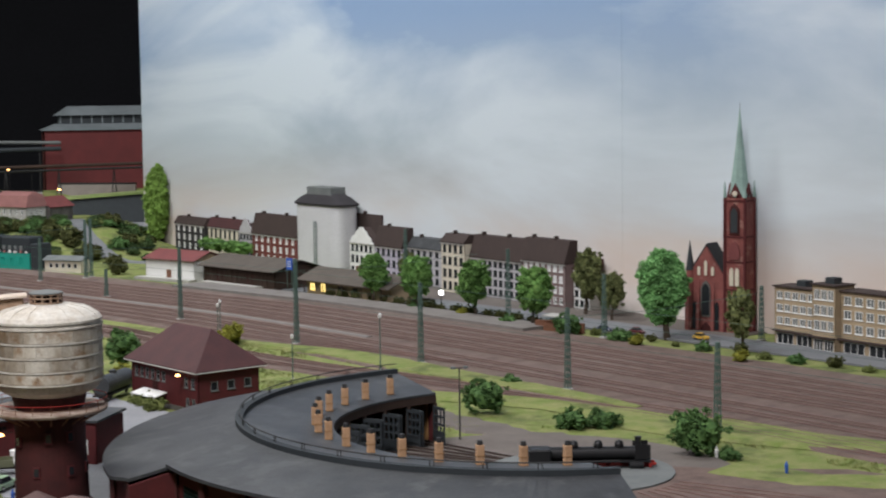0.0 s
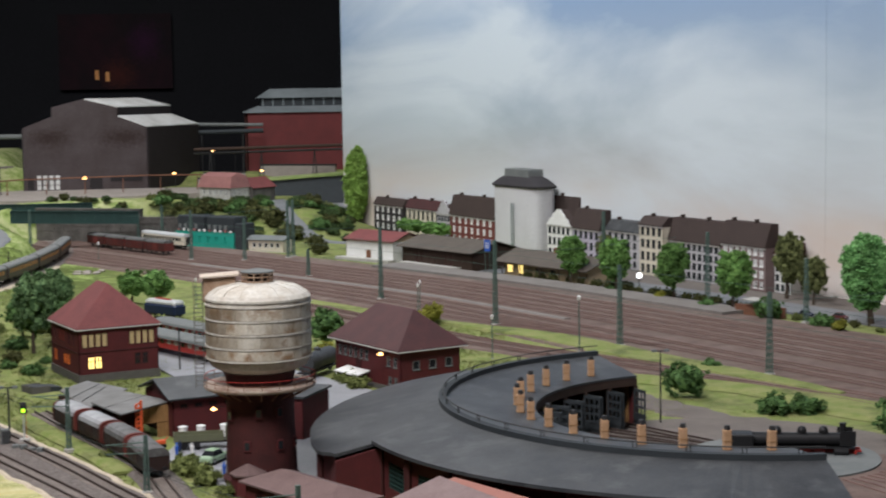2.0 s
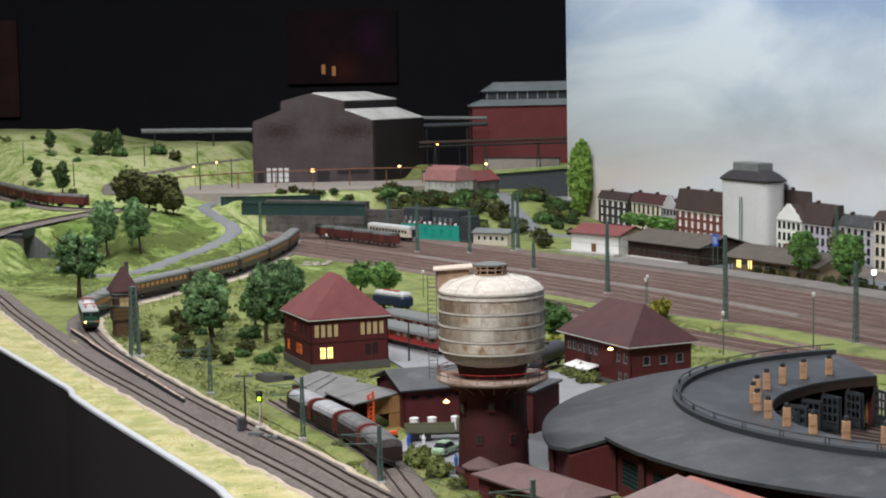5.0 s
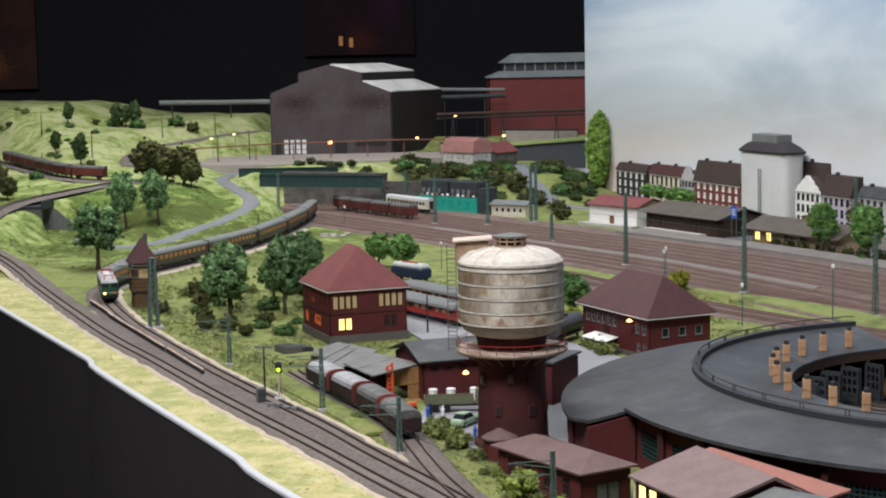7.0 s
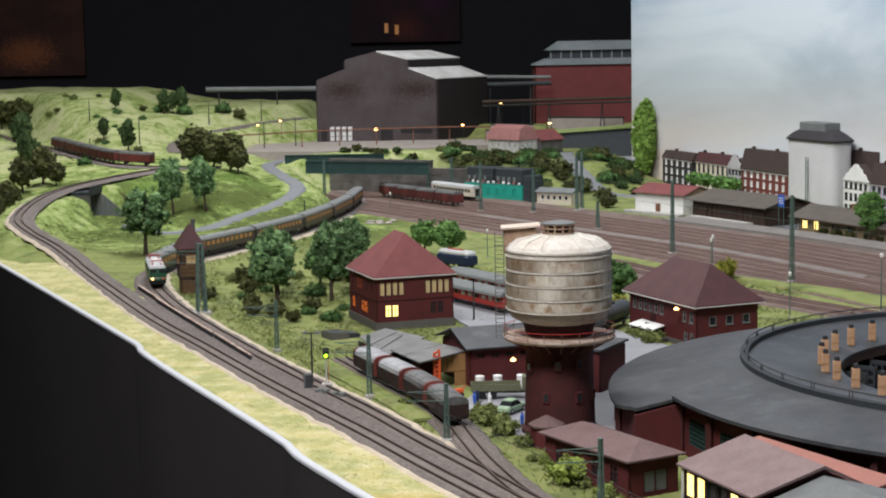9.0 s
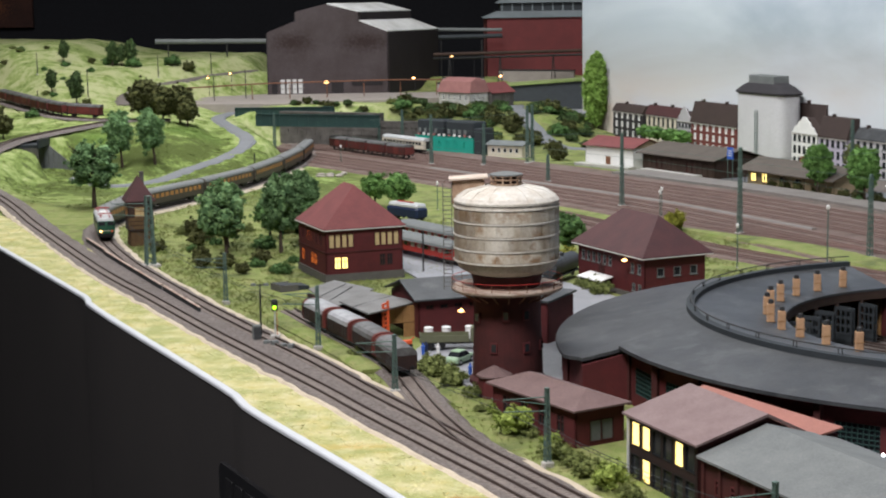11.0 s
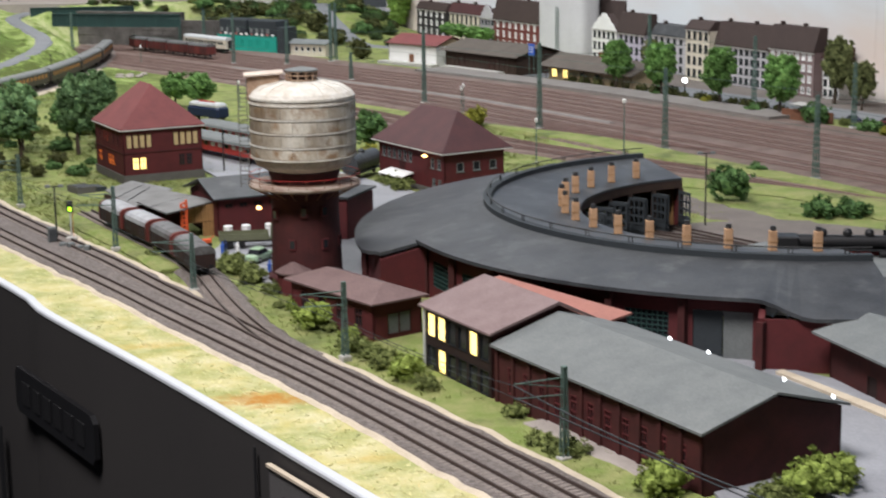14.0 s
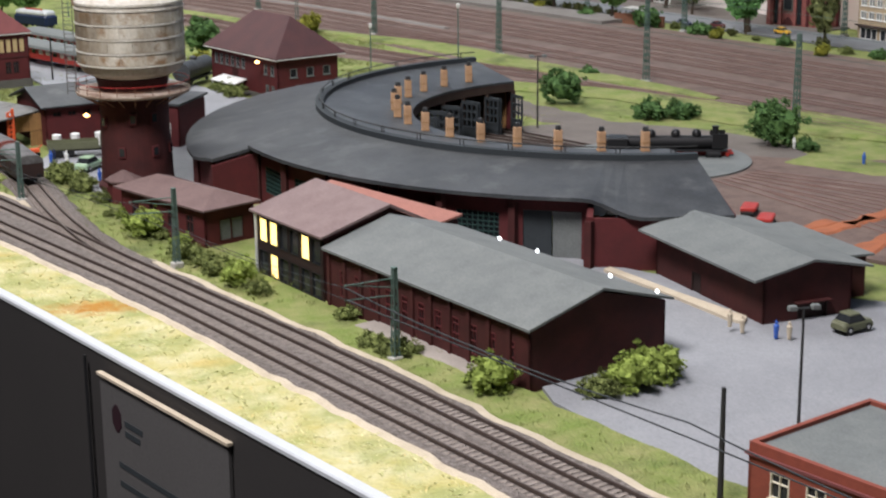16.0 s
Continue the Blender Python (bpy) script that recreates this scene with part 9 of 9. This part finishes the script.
broad = make_tree(4, 0.140, 0.064, 0.058, M["leaf_blue"], "broad open bluish green tree with forked limbs", "grove trees", 0.0042, 90, 34, 0.0038, 12, full=0.66, lobes=15)
plant(broad, -0.820, 3.92, None, 220, 1.22)
round_ = make_tree(5, 0.085, 0.040, 0.036, M["leaf_bright"], "round bright green tree beside the yard", "yard trees", 0.003, 40, 34)
plant(round_, -0.165, 3.86, None, 0, 1.0)
plant(round_, -0.105, 3.80, None, 90, 1.05)
plant(elm, 0.215, 3.03, None, 200, 0.72)
park = make_tree(6, 0.122, 0.037, 0.050, M["leaf_bright"], "bright green street tree by the station", "street trees", 0.0026, 110, 34, 0.0036, full=0.86, lobes=20)
for x, y, rz, s in ((0.865, 3.925, 0, 1.08), (0.938, 3.767, 70, 1.12), (1.026, 3.594, 160, 1.15), (1.096, 3.401, 250, 1.15)):
    plant(park, x, y, 0.0, rz, s)
dark = make_tree(7, 0.165, 0.040, 0.070, M["leaf_olive"], "tall pale olive tree before the houses", "dark street trees", 0.004, 70, 34)
for s_, off, k in ((2.61, 0.10, 0.98), (2.725, 0.12, 0.70), (2.66, 0.09, 0.62), (3.235, 0.22, 0.80), (1.86, 0.09, 0.62)):
    p = BACK_A + BD * s_ + BN * off
    plant(dark, p.x, p.y, 0.0, s_ * 300, k)
chest = make_tree(8, 0.186, 0.053, 0.080, M["leaf_blossom"], "big pale green chestnut before the church", "", 0.006, 420, 44, 0.0044, full=0.80, lobes=30)
p = BACK_A + BD * 3.02 + BN * 0.22
plant(chest, p.x, p.y, 0.0)
pop = make_tree(9, 0.30, 0.047, 0.146, M["leaf_willow"], "tall light green weeping poplar at the backdrop's edge", "", 0.006, 320, 44, 0.0050, full=0.85, lobes=26)
plant(pop, 0.53, 5.86, 0.0)
gard = make_tree(10, 0.10, 0.05, 0.035, M["leaf_bright"], "mid green garden trees before the terrace", "garden trees", 0.003, 50, 30)
for s_ in (0.70, 0.79, 0.88, 0.96):
    p = BACK_A + BD * s_ + BN * 0.10
    plant(gard, p.x, p.y, 0.0, s_ * 700, 0.70)
wood = make_tree(13, 0.125, 0.050, 0.056, M["leaf_dark"], "dark green tree outside the curve", "curve trees", 0.0035, 80, 36)
for x, y, sc in ((-1.304, 4.868, 0.95), (-1.258, 4.835, 0.6), (-1.34, 4.78, 0.9), (-1.40, 4.70, 1.0), (-1.33, 4.60, 0.75), (-1.305, 4.44, 0.62), (-1.290, 4.33, 0.5), (-1.944, 6.70, 0.95), (-1.898, 6.69, 0.9), (-1.815, 6.60, 0.62), (-1.85, 6.65, 0.8), (-2.02, 6.75, 1.1)):
    plant(wood, x, y, None, x * 700, sc)
hill_tree = make_tree(11, 0.11, 0.026, 0.048, M["leaf_deep"], "slim green tree on the hillside", "hill trees", 0.0028, 60, 30)
for x, y, s in ((-1.349, 5.87, 0.80), (-1.213, 5.622, 1.12), (-1.391, 6.274, 0.82), (-1.235, 6.388, 0.92), (-1.203, 6.40, 0.80), (-1.166, 6.394, 0.98), (-1.72, 6.2, 1.2), (-1.66, 6.0, 1.1), (-1.60, 5.7, 1.2), (-1.45, 5.25, 1.2), (-1.38, 5.05, 1.2), (-1.5, 5.4, 1.0), (-1.62, 5.35, 1.1)):
    plant(hill_tree, x, y, None, x * 900, s)
brown = make_tree(12, 0.14, 0.062, 0.062, M["leaf_dark"], "dense dark olive trees on the slope", "slope trees", 0.004, 110, 40, 0.0042, lobes=18)
for x, y, s in ((-0.915, 5.20, 0.98), (-0.855, 5.17, 0.84), (-0.805, 5.18, 0.86), (-0.775, 5.13, 0.62)):
    plant(brown, x, y, None, x * 500, s)


def make_bush(seed, r, h, m, label, group, clumps=26, leaves=26, size=0.0036):
    rnd = random.Random(seed)
    b = B()
    for k in range(6):
        a, o = k * 1.05 + rnd.uniform(-0.3, 0.3), rnd.uniform(0.35, 0.6) * r
        c = (math.cos(a) * o, math.sin(a) * o, h * rnd.uniform(0.32, 0.58))
        f = rnd.uniform(0.42, 0.6)
        blob(b, rnd, c, (r * f * 0.5, r * f * 0.5, h * 0.24))
        foliage(b, rnd, c, (r * f, r * f, h * 0.42), max(8, clumps // 4), int(leaves * 1.8), size * 0.62, 0.5)
    foliage(b, rnd, (0, 0, h * 0.55), (r * 0.7, r * 0.7, h * 0.45), clumps // 2, int(leaves * 1.6), size * 0.62, 0.3)
    blob(b, rnd, (0, 0, h * 0.45), (r * 0.42, r * 0.42, h * 0.32))
    ob = new("bush", mesh_only("bush", b, m))
    return tagged(ob, label, "bush", group)


bushes = {
    "round": make_bush(21, 0.040, 0.062, M["leaf"], "round dark green bush on the yard grass", "yard bushes", 48, 30),
    "low": make_bush(22, 0.032, 0.030, M["leaf"], "low dark green bush on the yard grass", "yard bushes", 28),
    "fresh": make_bush(23, 0.027, 0.038, M["leaf_fresh"], "fresh yellow-green bush by the works", "works bushes", 26, 26, 0.0030),
    "green": make_bush(24, 0.024, 0.026, M["leaf_sage"], "small green bush beside the track", "track bushes", 22, 24, 0.003),
    "yellow": make_bush(25, 0.022, 0.036, M["leaf_yellow"], "yellowish bush behind the signal box", "yellow bushes"),
    "scrub": make_bush(27, 0.030, 0.030, M["leaf_deep"], "dense dark green scrub on the bank", "bank scrub", 24, 24, 0.0040),
    "olive": make_bush(26, 0.030, 0.034, M["leaf_dark"], "olive bush on the slope", "slope bushes"),
}
for k, x, y, rz, s in (("round", 0.724, 2.475, 0, 0.95), ("round", 0.909, 2.085, 70, 1.15), ("low", 0.815, 2.325, 0, 1.0), ("low", 0.858, 2.315, 90, 0.95), ("low", 0.842, 2.72, 40, 0.6), ("low", 0.94, 2.05, 20, 0.6),
                       ("fresh", 0.421, 1.203, 0, 0.9), ("fresh", 0.445, 1.222, 100, 0.9), ("green", 0.395, 1.196, 0, 0.8), ("fresh", 0.312, 1.228, 50, 0.85), ("green", 0.256, 1.33, 0, 0.75), ("green", 0.238, 1.362, 60, 0.6), ("green", 0.232, 1.45, 0, 0.5),
                       ("fresh", 0.066, 1.80, 0, 0.9), ("fresh", 0.05, 1.865, 120, 0.6), ("green", 0.10, 1.70, 0, 0.7), ("green", 0.128, 1.635, 80, 0.75), ("fresh", 0.147, 1.585, 20, 0.75), ("green", 0.118, 1.665, 200, 0.6), ("green", 0.162, 1.55, 140, 0.55),
                       ("green", -0.02, 2.09, 0, 0.9), ("green", 0.0, 2.04, 60, 0.8), ("green", -0.028, 2.135, 100, 0.8), ("green", 0.024, 1.975, 10, 0.6), ("green", -0.128, 2.205, 0, 0.55),
                       ("yellow", 0.452, 3.36, 0, 1.2), ("yellow", 0.205, 2.93, 40, 1.0), ("green", 0.235, 2.70, 0, 0.9), ("green", 0.24, 2.66, 80, 0.9), ("green", 0.225, 2.73, 10, 0.8),
                       ("olive", -0.52, 3.44, 0, 1.0), ("olive", -0.49, 3.28, 60, 0.9), ("olive", -0.40, 2.98, 10, 0.8), ("olive", -0.46, 3.10, 100, 0.7), ("olive", -0.36, 2.92, 200, 0.6), ("olive", -0.34, 3.02, 33, 0.8), ("olive", -0.25, 3.10, 0, 0.9), ("olive", -0.44, 3.40, 0, 0.8), ("olive", -0.555, 3.20, 0, 0.7),
                       ("olive", 0.28, 5.33, 0, 1.4), ("olive", 0.22, 5.45, 90, 1.6), ("olive", 0.33, 5.12, 30, 1.2), ("olive", 0.33, 4.90, 10, 1.2), ("olive", 0.16, 5.5, 100, 1.3), ("olive", 0.06, 5.55, 10, 1.0), ("olive", -0.03, 5.50, 0, 1.3), ("olive", 0.40, 5.45, 0, 1.2), ("olive", 0.36, 5.62, 0, 1.3),
                       ("low", -1.15, 6.35, 0, 1.2), ("low", -1.02, 6.45, 0, 1.3), ("low", -1.25, 6.42, 40, 1.2), ("low", -1.05, 5.95, 0, 0.9), ("olive", -1.18, 5.62, 0, 0.7), ("low", -1.28, 5.28, 0, 0.9), ("olive", -1.35, 5.62, 0, 1.2), ("olive", -0.96, 6.45, 0, 1.1),
                       ("round", 1.13, 3.27, 0, 0.8), ("yellow", 1.20, 3.06, 0, 0.7), ("yellow", 1.30, 2.80, 0, 0.7), ("low", 1.06, 3.46, 0, 0.8), ("yellow", 1.0, 3.62, 0, 0.6), ("low", 0.93, 3.79, 0, 0.6), ("low", 1.19, 3.14, 0, 0.9)):
    plant(bushes[k], x, y, None, rz, s)
rnd = random.Random(41)
FAR_NEAR = FAR[::4]
for k in (0, 2, 5, 7, 8, 11):
    # a loose hedge along the works fence
    x, y = 0.030 + 0.0098 * k + rnd.uniform(-0.004, 0.004), 1.905 - 0.0235 * k + rnd.uniform(-0.006, 0.006)
    plant(bushes[("green", "fresh", "green")[k % 3]], x, y, 0.0, 50 * k, rnd.uniform(0.3, 0.52))
for k in range(16):
    # brown hedge between the platform and the street
    p = yard(-3.42 + 0.052 * k, 2.435 + rnd.uniform(-0.006, 0.006))
    plant(bushes["olive"], p.x, p.y, 0.0, 70 * k, rnd.uniform(0.45, 0.75))
for k in range(16):
    p = yard(-2.55 + 0.075 * k, 2.415 + rnd.uniform(-0.012, 0.012))
    plant(bushes[("olive", "green", "low")[k % 3]], p.x, p.y, 0.0, 70 * k, rnd.uniform(0.35, 0.7))
for k in range(26):
    # undergrowth in the grove
    x, y = rnd.uniform(-0.56, -0.18), rnd.uniform(2.9, 3.55)
    if near_path(FAR_NEAR, x, y)[0] > 0.06 and x > edge_x(y) + 0.15:
        plant(bushes[("low", "olive", "green")[k % 3]], x, y, None, 70 * k, rnd.uniform(0.4, 0.85))
for k in range(150):
    # thicket on the bank below the works
    x, y = rnd.uniform(-0.18, 0.48), rnd.uniform(5.30, 5.74)
    if near_path(BANK_LANE, x, y)[0] > 0.032 and not (-0.12 < x < 0.22 and y < 5.36):
        plant(bushes[("olive", "low", "scrub", "green", "scrub")[k % 5]], x, y, None, 70 * k, rnd.uniform(0.5, 1.15))
for k in range(26):
    # ivy and scrub hanging over the retaining wall
    x = -0.50 + 0.018 * k
    plant(bushes[("scrub", "olive")[k % 2]], x + rnd.uniform(-0.01, 0.01), 5.66 - 0.12 * smooth(-0.40, -0.10, x) + rnd.uniform(0.0, 0.05), None, 70 * k, rnd.uniform(0.45, 0.8))
for k in range(30):
    # scrub on the hill
    x, y = rnd.uniform(-1.75, -0.8), rnd.uniform(5.6, 6.6)
    if near_path(HILL_LINE, x, y)[0] > 0.06 and not (x > -0.95 and y > 5.7):
        plant(bushes[("low", "olive", "green")[k % 3]], x, y, None, 70 * k, rnd.uniform(0.3, 0.7))


# ---- grass tufts ----
def tufts(name, m, label, spots, seed, blade=0.004, lean=0.55):
    rnd = random.Random(seed)
    b = B()
    for x, y, z in spots:
        for _ in range(rnd.randint(3, 5)):
            a, l = rnd.uniform(0, 6.28), blade * rnd.uniform(0.5, 1.25)
            ox, oy = rnd.gauss(0, 0.0018), rnd.gauss(0, 0.0018)
            w = 0.0005 + 0.0004 * rnd.random()
            c, s = math.cos(a), math.sin(a)
            tx, ty = rnd.gauss(0, lean) * l, rnd.gauss(0, lean) * l
            b.add([(x + ox - c * w, y + oy - s * w, z), (x + ox + c * w, y + oy + s * w, z), (x + ox + tx, y + oy + ty, z + l)], [(0, 1, 2)])
    ob = new(name, mesh_only(name, b, m))
    return tagged(ob, label, "grass", kind="stuff")


rnd = random.Random(77)
spots = []
for p, n, d in sides(curve(VERGE_WAY, 0.01)):
    for _ in range(14):
        u = rnd.uniform(0.003, 0.125)
        if noise.noise(Vector(((p.x - n.x * u) * 14, (p.y - n.y * u) * 14, 3))) > -0.28:
            spots.append((p.x - n.x * u + rnd.gauss(0, 0.004), p.y - n.y * u + rnd.gauss(0, 0.004), p.z + 0.003))
NEAR_SHORT = [p for p in NEAR[::3] if p.y < 4.2]
spots = [q for q in spots if q[0] > edge_x(q[1]) + 0.004 and near_path(NEAR_SHORT, q[0], q[1])[0] > 0.026]
tufts("verge_grass", M["tuft"], "straw-yellow and green static grass along the verge", spots, 5, 0.0016, 1.8)
spots, hill_spots = [], []
ground_mat = bpy.data.objects["ground"].data.materials[0]
for p, n, d in sides(FAR[70:]):
    for _ in range(10):
        u = rnd.uniform(0.030, 0.11 if p.y > 1.28 else 0.075)
        spots.append((p.x - n.x * u, p.y - n.y * u, 0.002))
for _ in range(9000):
    x, y = rnd.uniform(-0.62, 0.0), rnd.uniform(2.45, 3.6)
    if x > edge_x(y) + 0.13 and near_path(FAR[::4], x, y)[0] > 0.05 and noise.noise(Vector((x * 10, y * 10, 9))) > -0.15:
        spots.append((x, y, land(x, y)))
for _ in range(8000):
    s, n = rnd.uniform(-3.2, -1.3), rnd.uniform(1.52, 1.83)
    p = yard(s, n)
    if noise.noise(Vector((p.x * 9, p.y * 9, 2))) > -0.05 and abs(n - 1.72) > 0.05 and math.hypot(p.x - RX, p.y - RY) > 0.33:
        spots.append((p.x, p.y, 0.0))
spots = [q for q in spots if not (-0.05 < q[0] < 0.3 and 1.4 < q[1] < 1.5)]
for _ in range(14000):
    x, y = rnd.uniform(-1.5, -0.45), rnd.uniform(3.9, 6.2)
    if x > edge_x(y) + 0.1 and noise.noise(Vector((x * 8, y * 8, 5))) > -0.1 and near_path(NEAR_LINE, x, y)[0] > 0.05 and near_path(ROAD_LINE, x, y)[0] > 0.04 and near_path(HILL_LINE, x, y)[0] > 0.045 and near_path(FAR_NEAR, x, y)[0] > 0.05:
        hill_spots.append((x, y, land(x, y) - 0.0005))
tufts("hill_grass", ground_mat, "short green static grass on the hillside", hill_spots, 8, 0.0050)
tufts("meadow_grass", M["grass"], "green static grass between the tracks and trees", spots, 6, 0.0045)

# ---- fascia fittings ----
P0 = Vector((-0.232, 1.895, 0))
P1 = Vector((0.183, 1.040, 0))
FD = (P1 - P0).normalized()
FN = Vector((FD.y, -FD.x, 0))


def on_fascia(u, z, out):
    q = P0 + FD * u + FN * (0.0075 + out)
    return (q.x, q.y, z)


def plate(b, u0, u1, z0, z1, o0, o1, cut=0.0):
    ring = [(u0 + cut, z0), (u1 - cut, z0), (u1, z0 + cut), (u1, z1 - cut), (u1 - cut, z1), (u0 + cut, z1), (u0, z1 - cut), (u0, z0 + cut)]
    return b.loft([[on_fascia(u, z, o0) for u, z in ring], [on_fascia(u, z, o1) for u, z in ring]])


t = thing("name_plate", "black raised plate with worn lettering on the fascia", "sign")
part("plate", plate(B(), -0.093, 0.160, -0.128, -0.073, 0.0, 0.006, 0.008), M["plate"], t)
for k in range(6):
    u = -0.066 + k * 0.035
    part("letter_bar", plate(B(), u, u + 0.022, -0.114, -0.087, 0.006, 0.0075, 0.001), M["black"], t)
t = thing("notice", "printed notice on the fascia, its grey darkened for shade", "poster")
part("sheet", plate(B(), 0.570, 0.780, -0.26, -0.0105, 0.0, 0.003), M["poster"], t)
part("top_rail", plate(B(), 0.568, 0.782, -0.0105, -0.0080, 0.0, 0.005), M["sand"], t)
part("emblem", plate(B(), 0.590, 0.606, -0.054, -0.030, 0.003, 0.0034, 0.006), M["night_red"], t, "dark red emblem")
for k, (u0, u1, z) in enumerate(((0.612, 0.643, -0.040), (0.612, 0.638, -0.049), (0.598, 0.738, -0.080), (0.598, 0.718, -0.097), (0.618, 0.748, -0.114), (0.618, 0.718, -0.131))):
    part("text_bar", plate(B(), u0, u1, z - 0.005, z, 0.003, 0.0034), M["slate"], t)
t = thing("dim_display", "dim dark red illuminated picture far off in the dark hall", "display")
part("panel", B().box(-0.80, 9.94, 0.50, -0.16, 9.97, 0.93), M["night_red"], t)
for x, z in ((-0.60, 0.555), (-0.54, 0.545)):
    part("light_bar", B().box(x, 9.936, z, x + 0.022, 9.94, z + 0.055), M["lit_faint"], t, "faint yellow light")
t = thing("dim_display", "dim picture of an orange dusk far off in the dark hall", "display")
part("panel", B().box(-2.95, 9.94, 0.34, -2.365, 9.97, 0.90), M["dusk"], t)
for k in range(6):
    x, y = -0.345 + 0.03 * (k % 3) + rnd.uniform(-0.01, 0.01), 4.60 - 0.05 * (k // 3) + rnd.uniform(-0.012, 0.012)
    t = part("rock", B().lathe([(0.011, -0.003), (0.013, 0.005), (0.008, 0.012), (0.002, 0.014)], 6 + k % 2), M["gravel"], None, "pale rough boulder beside the curve")
    tagged(t, "pale rough boulder beside the curve", "rock", "boulders")
    t.matrix_world = pose(x, y, land(x, y), 0, 0, 50 * k) @ Matrix.Diagonal((1.0 + 0.3 * (k % 2), 0.8, 0.3 + 0.10 * (k % 3), 1))
t = thing("panel_joint", "dark joint strip between two fascia boards", "strip")
part("strip", plate(B(), 0.536, 0.540, -0.85, -0.002, 0.0, 0.0008), M["black"], t)
part("strip", plate(B(), -0.192, -0.176, -0.60, -0.172, 0.0, 0.0012), M["black"], t)
